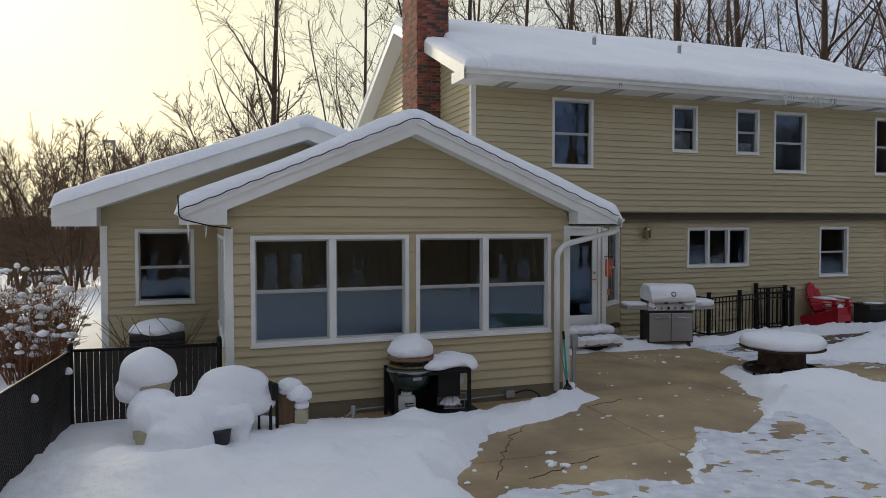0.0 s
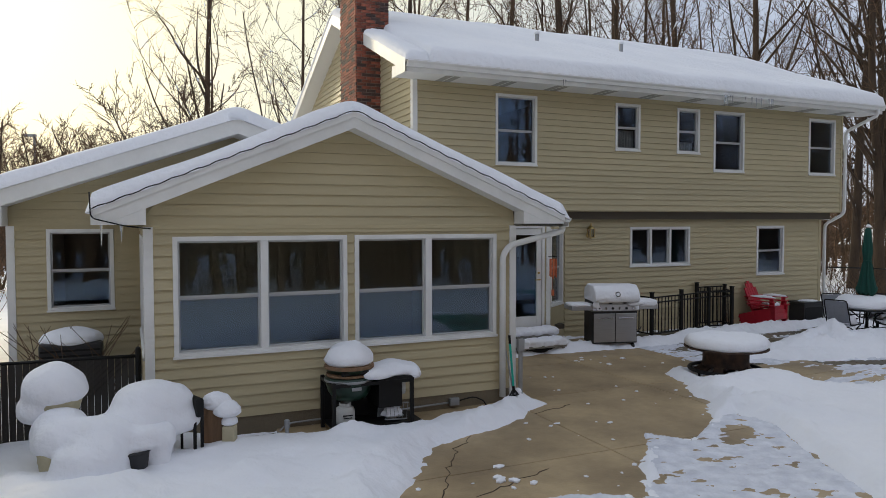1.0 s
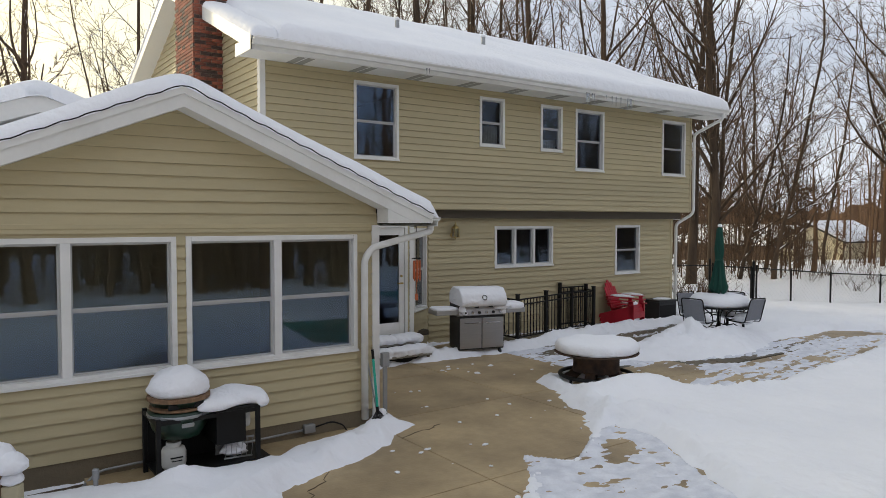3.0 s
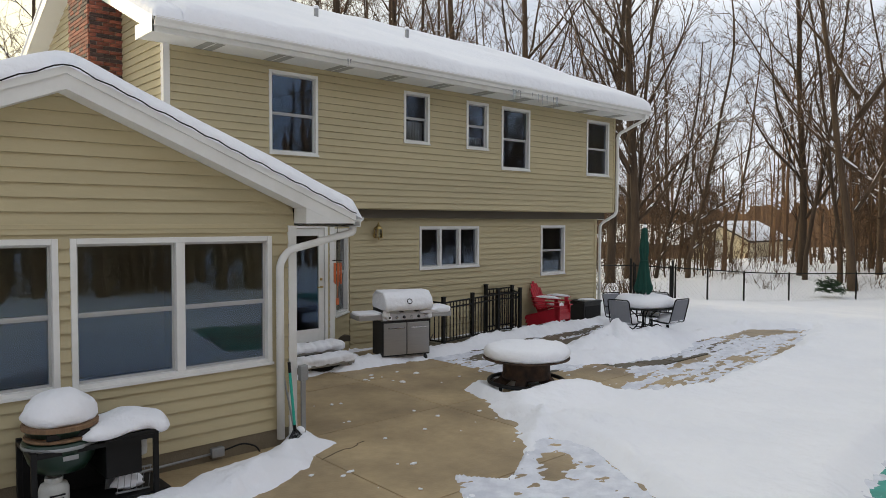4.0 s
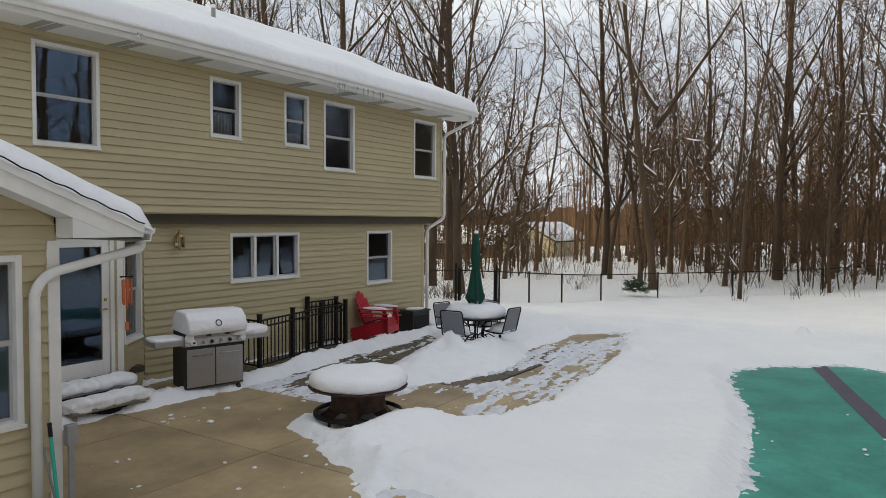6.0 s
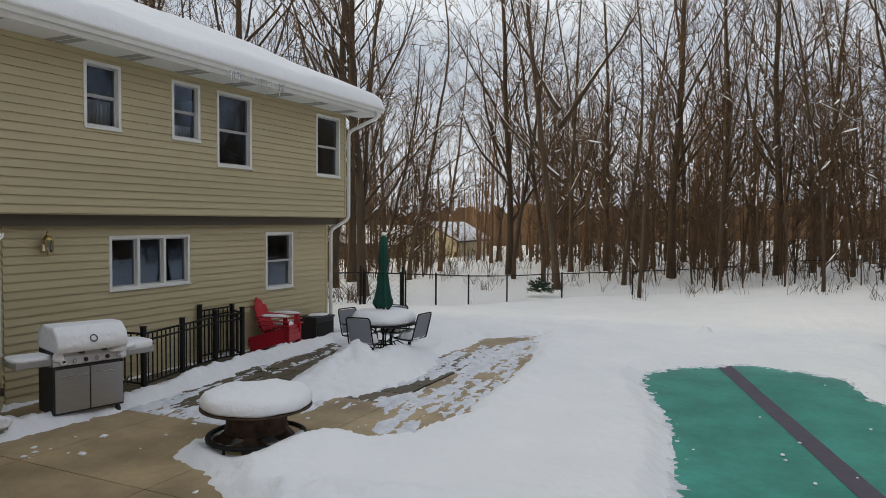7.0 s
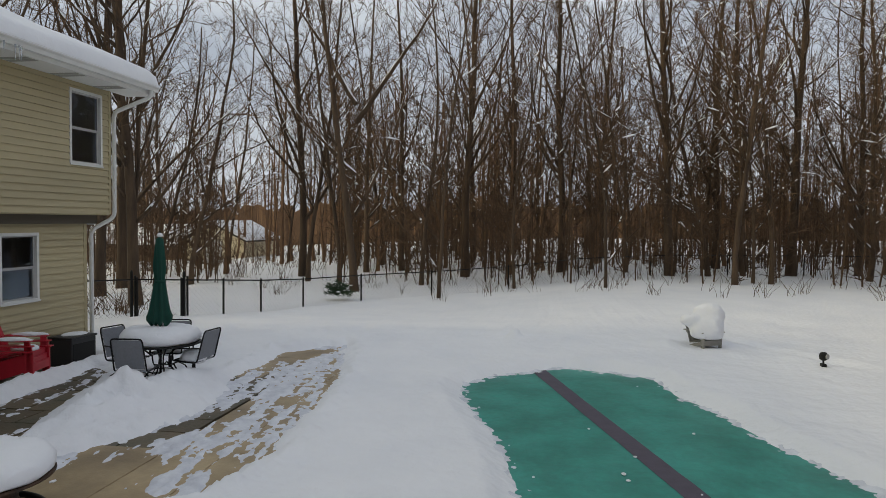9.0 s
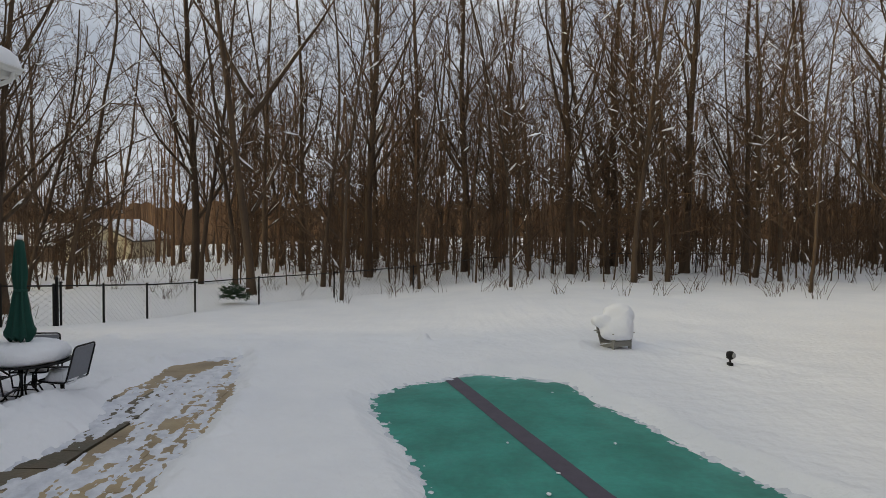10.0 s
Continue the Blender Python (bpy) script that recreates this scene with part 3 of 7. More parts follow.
part("return_end", prism([(EY, SZ), (0.10, SZ), (0.10, SZ + 0.22), (EY, EZ - 0.05)], RX0 + 0.002, RX0 + 0.03, "x"), WHITE, house)


def gutter(parent, x0, x1, y, z, name="gutter", m=None):
    """A white K-shaped gutter along x, open on top, its back at y."""
    prof = [(y, z - 0.12), (y - 0.075, z - 0.12), (y - 0.085, z - 0.06), (y - 0.12, z - 0.035), (y - 0.125, z), (y - 0.112, z), (y - 0.108, z - 0.03), (y - 0.075, z - 0.055), (y - 0.066, z - 0.11), (y - 0.01, z - 0.11)]
    return part(name, prism(prof, x0, x1, "x"), WHITE, parent, "white metal gutter", m=m)


gutter(house, RX0 + 0.01, RX1 + 0.02, EY - 0.002, EZ - 0.02)
dsx = HX1 + 0.06
tube("downspout", bend([(10.62, EY - 0.06, EZ - 0.13), (10.60, EY - 0.06, EZ - 0.28), (dsx, -0.07, SZ - 0.42), (dsx, -0.07, UZ0 - 0.05), (9.93, LY - 0.08, UZ0 - 0.32), (9.93, LY - 0.08, 0.12)], 0.12), 0.042, WHITE, house, "white downspout")

# chimney: bricks laid in courses
chimney = thing("chimney", "tall red brick chimney on the gable wall", "chimney")
CX1, CTOP = HX0 - 0.004, 9.2
part("core", boxes((CHX + 0.012, CX1, CH0 + 0.012, CH1 - 0.012, 3.2, CTOP)), MORTAR, chimney)
part("cap", boxes((CHX - 0.05, CX1 + 0.25, CH0 - 0.05, CH1 + 0.05, CTOP, CTOP + 0.1), bevel=0.01), MORTAR, chimney)
part("core", boxes((CX1, CX1 + 0.18, CH0 + 0.012, CH1 - 0.012, 6.0, CTOP)), MORTAR, chimney)


def brick_mesh(lx, ly, lz):
    bm = boxes((0, lx, 0, ly, 0, lz), bevel=0.004)
    me = bpy.data.meshes.new("brick")
    bm.to_mesh(me)
    bm.free()
    return me


bx, by = brick_mesh(0.2, 0.03, 0.057), brick_mesh(0.03, 0.2, 0.057)
b_rng = random.Random(3)
BR_JOBS = []
zc, row = 4.35, 0
while zc < CTOP - 0.06:
    off = 0.105 * (row % 2)
    y = CH0 + 0.002 - off
    while y < CH1 - 0.02:
        a, b = max(y, CH0), min(y + 0.2, CH1)
        if b - a > 0.06:
            BR_JOBS.append((by, (CHX - 0.004 * b_rng.random(), a, zc), (1, (b - a) / 0.2, 1)))
        y += 0.21
    x = CHX + 0.034 - (0.105 - off)
    while x < CX1 + 0.17:
        a, b = max(x, CHX + 0.031), min(x + 0.2, CX1 + (0.18 if zc > 6.4 else 0))
        if b - a > 0.04:
            BR_JOBS.append((bx, (a, CH0 - 0.004 * b_rng.random(), zc), ((b - a) / 0.2, 1, 1)))
        x += 0.21
    zc += 0.067
    row += 1
rest = [j for j in BR_JOBS if j[1][2] > 8.2]
BR_JOBS = [j for j in BR_JOBS if j[1][2] <= 8.2]

# ---- sunroom ----
SX0, SX1, SY, SZT = -6.66, -1.82, -3.92, 2.52
sun_room = thing("sunroom", "single storey tan sunroom with white trim and large windows", "sunroom")
s_m = pose(0, SY, 0)
s_wins = [(-6.375, -4.275, 0.975, 2.405), (-4.175, -2.105, 0.965, 2.405)]
wall_s = wall_mesh("front_wall", SX0, SX1, 0.0, SZT, s_wins, SIDING, sun_room, s_m)
for w in s_wins:
    window(sun_room, *w, cols=2, m=s_m, label="wide pair of double hung windows in white casing", mull=0.09)
AX, AZ = -4.25, 3.75
GS = 0.42


def s_gable(z):
    h = (AZ - z) / GS
    return max(SX0, AX - h), min(SX1, AX + h)


wall_sg = part("gable_wall", prism([(SX0, SZT), (SX1, SZT), (SX1, AZ - GS * (SX1 - AX)), (AX, AZ), (SX0, AZ - GS * (AX - SX0))], SY, SY + 0.16), SIDING, sun_room)
part("belt_trim", boxes((SX0 + 0.09, SX1 - 0.09, SY - 0.03, SY, SZT - 0.03, SZT + 0.02), bevel=0.004), SIDING, sun_room)
part("side_wall", boxes((SX1 - 0.16, SX1, SY + 0.16, -0.34, 0, SZT + 0.1)), SIDING, sun_room)
ws_m = pose(SX0, 0, 0, 0, 0, -90)
wall_sw = wall_mesh("side_wall", 0.36, 3.92, 0.0, SZT + 0.1, [(0.9, 3.6, 0.93, 2.40)], SIDING, sun_room, ws_m)
window(sun_room, 0.9, 3.6, 0.93, 2.40, cols=3, m=ws_m, label="row of side windows in white casing", mull=0.09)
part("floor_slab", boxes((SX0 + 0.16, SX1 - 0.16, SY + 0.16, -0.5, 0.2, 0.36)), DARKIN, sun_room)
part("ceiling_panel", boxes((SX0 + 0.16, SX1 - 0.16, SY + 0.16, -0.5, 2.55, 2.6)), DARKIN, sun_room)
part("foundation", boxes((SX0, SX1 + 0.002, SY - 0.012, SY - 0.002, -0.15, 0.20)), FOUND, sun_room, "bare tan foundation board")
for x0, x1 in ((SX0 - 0.03, SX0 + 0.075), (SX1 - 0.075, SX1 + 0.03)):
    part("corner_board", boxes((x0, x1, SY - 0.03, SY - 0.001, 0.05, SZT), bevel=0.004), WHITE, sun_room)
    xa = x0 if x0 < -5 else SX1 + 0.001
    part("corner_board", boxes((xa, xa + 0.029, SY, SY + 0.09, 0.05, SZT), bevel=0.004), WHITE, sun_room)
# roof of the sunroom
S_EX0, S_EX1, S_FY, S_BY = -7.20, -1.16, SY - 0.30, 2.2
S_RZ = 3.925
S_LOW = (S_RZ - 0.185 - 2.545) / GS      # where the rake board meets the level eave


def s_roof(x, dz=0.0):
    return S_RZ - GS * abs(x - AX) + dz


part("roof", prism([(S_EX0, s_roof(S_EX0, -0.1)), (AX, s_roof(AX, -0.1)), (S_EX1, s_roof(S_EX1, -0.1)), (S_EX1, s_roof(S_EX1)), (AX, s_roof(AX)), (S_EX0, s_roof(S_EX0))], S_FY + 0.03, S_BY), ROOFING, sun_room)
for s in (-1, 1):
    xe, xw = (S_EX0, SX0) if s < 0 else (S_EX1, SX1)
    xc = AX + s * S_LOW
    part("rake_fascia", prism([(AX, s_roof(AX, -0.185)), (xc, 2.545), (xe, 2.545), (xe, s_roof(xe, 0.012)), (AX, s_roof(AX, 0.012))], S_FY, S_FY + 0.028), WHITE, sun_room, "wide white rake board")
    part("rake_trim", prism([(AX, s_roof(AX, -0.05)), (xe, s_roof(xe, -0.05)), (xe, s_roof(xe, 0.02)), (AX, s_roof(AX, 0.02))], S_FY - 0.02, S_FY - 0.001), WHITE, sun_room)
    part("rake_soffit", prism([(AX, s_roof(AX, -0.185)), (xc, 2.546), (xc, 2.59), (AX, s_roof(AX, -0.135))], S_FY + 0.029, SY - 0.02), SOFFIT, sun_room)
    # boxed eave return at the gable's foot
    part("eave_return", prism([(xc, 2.545), (xw, 2.545), (xw, s_roof(xw, -0.187))], S_FY + 0.001, SY - 0.03), WHITE, sun_room, "white boxed eave return")
    part("eave_soffit", boxes((min(xe, xw), max(xe, xw), SY - 0.029, -0.36, 2.545, 2.56)), SOFFIT, sun_room)
    part("eave_fascia", boxes((xe - 0.014, xe + 0.014, S_FY + 0.03, -0.36, 2.546, s_roof(xe, -0.02))), WHITE, sun_room)
g_m = pose(S_EX1 + 0.016, 0, 0, 0, 0, 90)
gutter(sun_room, S_FY + 0.02, -0.36, -0.001, s_roof(S_EX1) - 0.005, m=g_m)
tube("downspout", bend([(S_EX1 + 0.05, S_FY + 0.12, s_roof(S_EX1) - 0.12), (S_EX1 + 0.05, S_FY + 0.12, 2.44), (-1.93, SY - 0.09, 2.24), (-2.04, SY - 0.09, 2.10), (-2.04, SY - 0.09, 0.10)], 0.13, 6), 0.044, WHITE, sun_room, "bent white downspout", n=10)
tube("cable", bend([(S_EX0 - 0.02, S_FY - 0.03, 2.9), (S_EX0 - 0.01, S_FY - 0.03, 2.62), (SX0 - 0.2, S_FY - 0.02, 2.53), (SX0 + 0.05, SY - 0.04, 2.5)], 0.06), 0.008, BLACK, sun_room, "thin black cable", n=5)
# roof heating cable lying along the edge
hc = []
for i in range(90):
    x = S_EX0 + (S_EX1 - S_EX0) * i / 89
    hc.append((x, S_FY - 0.034 - 0.010 * math.sin(i * 0.9), s_roof(x, 0.035) + 0.008 * math.sin(i * 1.7)))
tube("roof_cable", hc, 0.007, BLACK, sun_room, "black heating cable along the roof edge", n=5)

# ---- wing of the house behind the sunroom ----
WX0, WX1, WY, WZT = -8.50, -1.81, -0.34, 2.52
wing = thing("house_wing", "low tan side wing with a white gable trim", "house wing")
w_m = pose(0, WY, 0)
w_win = (-8.0, -7.06, 1.20, 2.47)
wall_w = wall_mesh("front_wall", WX0, SX0 - 0.002, -0.4, WZT, [w_win], SIDING, wing, w_m)
window(wing, *w_win, m=w_m, label="dark double hung window in white casing")
W_AX, W_RZ, W_SL = -5.2, 4.22, 0.36
wall_wg = part("gable_wall", prism([(WX0, WZT), (WX1, WZT), (WX1, W_RZ - 0.2 - W_SL * (WX1 - W_AX)), (W_AX, W_RZ - 0.2), (WX0, W_RZ - 0.2 - W_SL * (W_AX - WX0))], WY, WY + 0.16), SIDING, wing)
part("inner_shell", boxes((WX0, WX0 + 0.16, WY + 0.16, 7.5, -0.6, WZT), (WX0, WX1, 7.5, 7.6, -0.6, WZT), (WX0 + 0.16, WX1, WY + 0.2, 7.5, 0.2, 0.36), (WX0 + 0.16, WX1, WY + 0.2, 7.5, WZT - 0.05, WZT), (SX0, WX1, WY, WY + 0.16, 0, WZT)), SIDING, wing)
part("corner_board", boxes((WX0 - 0.03, WX0 + 0.08, WY - 0.03, WY - 0.001, -0.4, WZT), bevel=0.004), WHITE, wing)
W_EX0, W_EX1, W_FY = -9.12, -1.82, WY - 0.62


def w_roof(x, dz=0.0):
    return W_RZ - W_SL * abs(x - W_AX) + dz


part("roof", prism([(W_EX0, w_roof(W_EX0, -0.1)), (W_AX, w_roof(W_AX, -0.1)), (W_EX1, w_roof(W_EX1, -0.1)), (W_EX1, w_roof(W_EX1)), (W_AX, w_roof(W_AX)), (W_EX0, w_roof(W_EX0))], W_FY + 0.03, 7.9), ROOFING, wing)
for xe in (W_EX0, W_EX1):
    part("rake_fascia", prism([(W_AX, w_roof(W_AX, -0.22)), (xe, w_roof(xe, -0.22)), (xe, w_roof(xe, 0.012)), (W_AX, w_roof(W_AX, 0.012))], W_FY, W_FY + 0.028), WHITE, wing, "white rake board")
    part("rake_soffit", prism([(W_AX, w_roof(W_AX, -0.22)), (xe, w_roof(xe, -0.22)), (xe, w_roof(xe, -0.17)), (W_AX, w_roof(W_AX, -0.17))], W_FY + 0.029, WY - 0.02), SOFFIT, wing)
part("eave_return", prism([(W_EX0, 2.52), (WX0, 2.52), (WX0, w_roof(WX0, -0.222)), (W_EX0, w_roof(W_EX0, -0.222))], W_FY + 0.001, WY + 0.02), WHITE, wing, "white boxed eave return")
part("eave_fascia", boxes((W_EX0 - 0.014, W_EX0 + 0.014, W_FY + 0.03, 7.5, 2.521, w_roof(W_EX0, -0.02))), WHITE, wing)

# ---- entry bay with the door ----
DY, DX0, DX1, DZ = -0.30, 0.03, 0.90, 0.42
entry = thing("entry_bay", "small tan entry bay with a white framed door", "entry")
d_m = pose(0, DY, 0)
wall_d = wall_mesh("front_wall", WX1, 1.03, 0.0, 2.80, [(DX0 - 0.06, DX1 + 0.06, DZ - 0.05, DZ + 2.08)], SIDING, entry, d_m, 0.14)
ang = math.degrees(math.atan2(LY - DY, 1.84 - 1.05))
a_m = pose(1.05, DY, 0, 0, 0, ang)
a_len = math.hypot(1.84 - 1.05, LY - DY)
wall_a = wall_mesh("angled_wall", 0.0, a_len, 0.0, 2.80, [(0.12, a_len - 0.10, 0.80, 2.42)], SIDING, entry, a_m, 0.12)
window(entry, 0.12, a_len - 0.10, 0.80, 2.42, m=a_m, label="narrow double hung window in white casing")
part("top_board", prism([(WX1, DY), (1.05, DY), (1.84, LY), (WX1, LY)], 2.801, 2.83, "z"), WHITE, entry)
part("corner_post", boxes((1.0, 1.10, DY - 0.035, DY + 0.03, 0.0, 2.80), bevel=0.004), WHITE, entry)
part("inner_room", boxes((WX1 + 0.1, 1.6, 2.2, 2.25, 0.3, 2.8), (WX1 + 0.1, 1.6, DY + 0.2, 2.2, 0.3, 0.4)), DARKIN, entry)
BRASS = material("worn brass", (0.45, 0.33, 0.13), 0.35, 1.0, grain=0.2, scale=20)
door = new("door")
door.parent = entry
tagged(door, "white full glass storm door with brass handle")
part("door_frame", boxes((DX0 - 0.06, DX0, DY - 0.03, DY + 0.12, DZ - 0.05, DZ + 2.08), (DX1, DX1 + 0.06, DY - 0.03, DY + 0.12, DZ - 0.05, DZ + 2.08), (DX0, DX1, DY - 0.03, DY + 0.12, DZ + 2.02, DZ + 2.08), bevel=0.004), WHITE, door)
part("door_leaf", boxes((DX0 + 0.004, DX0 + 0.115, DY, DY + 0.045, DZ, DZ + 2.015), (DX1 - 0.115, DX1 - 0.004, DY, DY + 0.045, DZ, DZ + 2.015), (DX0 + 0.115, DX1 - 0.115, DY, DY + 0.045, DZ, DZ + 0.22), (DX0 + 0.115, DX1 - 0.115, DY, DY + 0.045, DZ + 1.88, DZ + 2.015), bevel=0.003), WHITE, door)
dp = part("pane", boxes((DX0 + 0.115, DX1 - 0.115, DY + 0.018, DY + 0.026, DZ + 0.22, DZ + 1.88)), GLASS, door, "clear door pane")
dp.visible_shadow = False
part("door_handle", boxes((DX1 - 0.09, DX1 - 0.055, DY - 0.05, DY - 0.001, DZ + 0.95, DZ + 0.98), (DX1 - 0.19, DX1 - 0.055, DY - 0.062, DY - 0.045, DZ + 0.955, DZ + 0.975), bevel=0.004), BRASS, door, "brass lever handle")
part("lock", boxes((DX1 - 0.095, DX1 - 0.05, DY - 0.025, DY - 0.001, DZ + 1.08, DZ + 1.125), bevel=0.008), BRASS, door, "brass lock")
part("threshold", boxes((DX0 - 0.05, DX1 + 0.05, DY - 0.09, DY + 0.12, DZ - 0.08, DZ - 0.052), bevel=0.004), BARK, door)


# ---- snow on roofs ----
def roof_snow(name, us, prof, depth, along, label, rnd=0.22, seed=0.0, over=0.05, ends=(True, True)):
    """A blanket of snow over a roof. us: start and end along the ridge; prof: (v, z) points across it; rounded at the edges."""
    pts = [Vector((v, z)) for v, z in prof]
    seg = [(b - a).length for a, b in zip(pts, pts[1:])]
    total = sum(seg)
    nu, nv = max(24, int(abs(us[1] - us[0]) / 0.10)), int(total / 0.08)
    rows_t, rows_b = [], []
    u0, u1 = us
    uu = np.linspace(u0, u1, nu + 1)
    q = np.linspace(0, 1, nu + 1)
    for j in range(nv + 1):
        s = total * j / nv
        # softened height across the ridge
        acc, z, v = 0, 0, 0
        for k in range(len(seg)):
            if s <= acc + seg[k] + 1e-9:
                f = (s - acc) / seg[k]
                v, z = pts[k].x + (pts[k + 1].x - pts[k].x) * f, pts[k].y + (pts[k + 1].y - pts[k].y) * f
                break
            acc += seg[k]
        rows_b.append((v, z, s))
    V, F = [], []
    vs = np.array([r[0] for r in rows_b])
    zs = np.array([r[1] for r in rows_b])
    ss = np.array([r[2] for r in rows_b])
    ker = np.array([1, 3, 6, 8, 6, 3, 1], float)
    zt = np.convolve(np.pad(zs, 3, mode="reflect", reflect_type="odd"), ker / ker.sum(), "valid")
    U, S = np.meshgrid(uu, ss, indexing="ij")
    du = np.full_like(U, 9.0)
    if ends[0]:
        du = np.minimum(du, np.abs(U - u0))
    if ends[1]:
        du = np.minimum(du, np.abs(U - u1))
    d = np.minimum(du, np.minimum(S, total - S))
    e = np.clip(d / rnd, 0, 1)
    th = depth * np.sqrt(1 - (1 - e) ** 2) * (1 + 0.5 * fbm(U * 0.7 + seed, S * 0.7, 3)) + 0.03 * e * fbm(U * 2.5 + seed, S * 2.5, 2)
    for i in range(nu + 1):
        for j in range(nv + 1):
            V.append((U[i, j], vs[j], zt[j] + 0.018 + th[i, j]))
    k0 = len(V)
    for i in range(nu + 1):
        for j in range(nv + 1):
            V.append((U[i, j], vs[j], zs[j] + 0.016))
    w = nv + 1
    for i in range(nu):
        for j in range(nv):
            a = i * w + j
            F.append((a, a + w, a + w + 1, a + 1))
            F.append((k0 + a, k0 + a + 1, k0 + a + w + 1, k0 + a + w))
    for j in range(nv):
        F.append((j, j + 1, k0 + j + 1, k0 + j))
        F.append((nu * w + j + 1, nu * w + j, k0 + nu * w + j, k0 + nu * w + j + 1))
    for i in range(nu):
        F.append((i * w + w, i * w, k0 + i * w, k0 + i * w + w))
        F.append((i * w + nv, i * w + w + nv, k0 + i * w + w + nv, k0 + i * w + nv))
    if along == "y":
        V = [(v[1], v[0], v[2]) for v in V]
        F = [f[::-1] for f in F]
    return tagged(raw(name, V, F, SNOW, smooth=True), label, "snow", kind="stuff")


roof_snow("roof_snow", (HX0 + 0.0, RX1 + 0.06), [(EY - 0.13, EZ - 0.055), (RY, RZ), (BY + 0.1, EZ - 0.04)], 0.26, "x", "smooth thick snow blanket on the main roof", 0.24)
roof_snow("roof_snow", (RX0 - 0.02, HX0 + 0.02), [(EY - 0.13, EZ - 0.055), (CH0 - 0.02, RZ - SL * (RY - CH0 + 0.02))], 0.15, "x", "snow on the overhanging roof edge beside the chimney", 0.2, 2.0, ends=(True, False))
roof_snow("roof_snow", (RX0 - 0.02, HX0 + 0.02), [(CH1 + 0.05, RZ - SL * (RY - CH1 - 0.05)), (RY, RZ), (BY + 0.1, EZ - 0.04)], 0.2, "x", "snow on the rear roof edge behind the chimney", 0.2, 3.0, ends=(True, False))
roof_snow("roof_snow", (S_FY - 0.012, 1.6), [(S_EX0 - 0.07, s_roof(S_EX0 - 0.07)), (AX, S_RZ), (S_EX1 + 0.10, s_roof(S_EX1 + 0.10))], 0.185, "y", "rounded thick snow on the sunroom roof", 0.13, 5.0)
roof_snow("roof_snow", (W_FY - 0.04, 7.9), [(W_EX0 - 0.05, w_roof(W_EX0 - 0.05)), (W_AX, W_RZ), (W_EX1, w_roof(W_EX1))], 0.22, "y", "rounded thick snow on the wing roof", 0.2, 8.0)


# ---- paving ----
patio = tagged(part("patio", boxes((-5.2, -0.9, -9.0, 0.9, -0.30, -0.045), (-0.9, 12.2, -6.6, 0.9, -0.30, -0.046), (-6.6, -5.2, -4.6, -3.9, -0.3, -0.047)), SOIL), "bare tan concrete patio with patches of thin snow", "patio", kind="structure")


def slab(x0, x1, y0, y1, mat=None, top=0.0):
    part("paving_slab", boxes((x0 + 0.006, x1 - 0.006, y0 + 0.006, y1 - 0.006, -0.044, top), bevel=0.005), mat or CONCRETE, patio)


xs_ = [-5.2, -1.9, 0.57, 3.0]
ys_ = [-9.6, -6.3, -3.9, -1.95, 0.30]
for a, b in zip(xs_, xs_[1:]):
    for c, d in zip(ys_, ys_[1:]):
        if not (b <= -1.6 and d > -3.9) and not (b > 0.7 and c < -6.5):
            slab(a, b, c if b < 0 else max(c, -8.7), d)
for a, b in zip([3.0, 4.6, 6.4, 8.4, 10.2], [4.6, 6.4, 8.4, 10.2, 12.2]):
    slab(a, b, -6.6, -5.2)
    slab(a, b, -5.2, -4.45)
    if a < 4 or a > 8:
        slab(a, b, -4.45, -3.5)
# flagstones along the house, irregular
f_rng = random.Random(11)
fx = 3.0
while fx < 11.8:
    wdt = f_rng.uniform(0.55, 0.95)
    fy = -3.5 if fx < 4.2 or fx > 8.3 else -4.42
    while fy < 0.28:
        dpt = f_rng.uniform(0.4, 0.8)
        d2 = min(fy + dpt, 0.30)
        if d2 - fy > 0.1:
            j = [f_rng.uniform(-0.035, 0.035) for _ in range(8)]
            part("flagstone", prism([(fx + 0.012 + j[0] * 0.4, fy + 0.012 + j[1] * 0.4), (fx + wdt - 0.012 + j[2] * 0.4, fy + 0.012 + j[3] * 0.4), (fx + wdt - 0.012, d2 - 0.012), (fx + 0.012, d2 - 0.012)], -0.044, f_rng.uniform(-0.006, 0.004), "z"), FLAG, patio)
        fy = d2
    fx += wdt

# dark cracks wandering over the slabs
k_rng = random.Random(8)


def crack(x0, y0, x1, y1, n=16):
    pts = []
    for i in range(n + 1):
        t = i / n
        pts.append(Vector((x0 + (x1 - x0) * t + k_rng.uniform(-0.035, 0.035), y0 + (y1 - y0) * t + k_rng.uniform(-0.035, 0.035), 0.0005)))
    tube("crack", pts, [0.004 + 0.004 * k_rng.random() for _ in pts], SOIL, patio, "thin dark crack in the concrete", n=4)


crack(-3.1, -5.22, -3.5, -5.56, 6)
crack(-3.5, -5.56, -4.22, -6.8)
crack(-0.86, -6.42, -0.05, -6.1, 10)
crack(-1.9, -4.7, -1.2, -4.45, 8)
crack(-3.9, -6.9, -2.9, -6.55, 10)

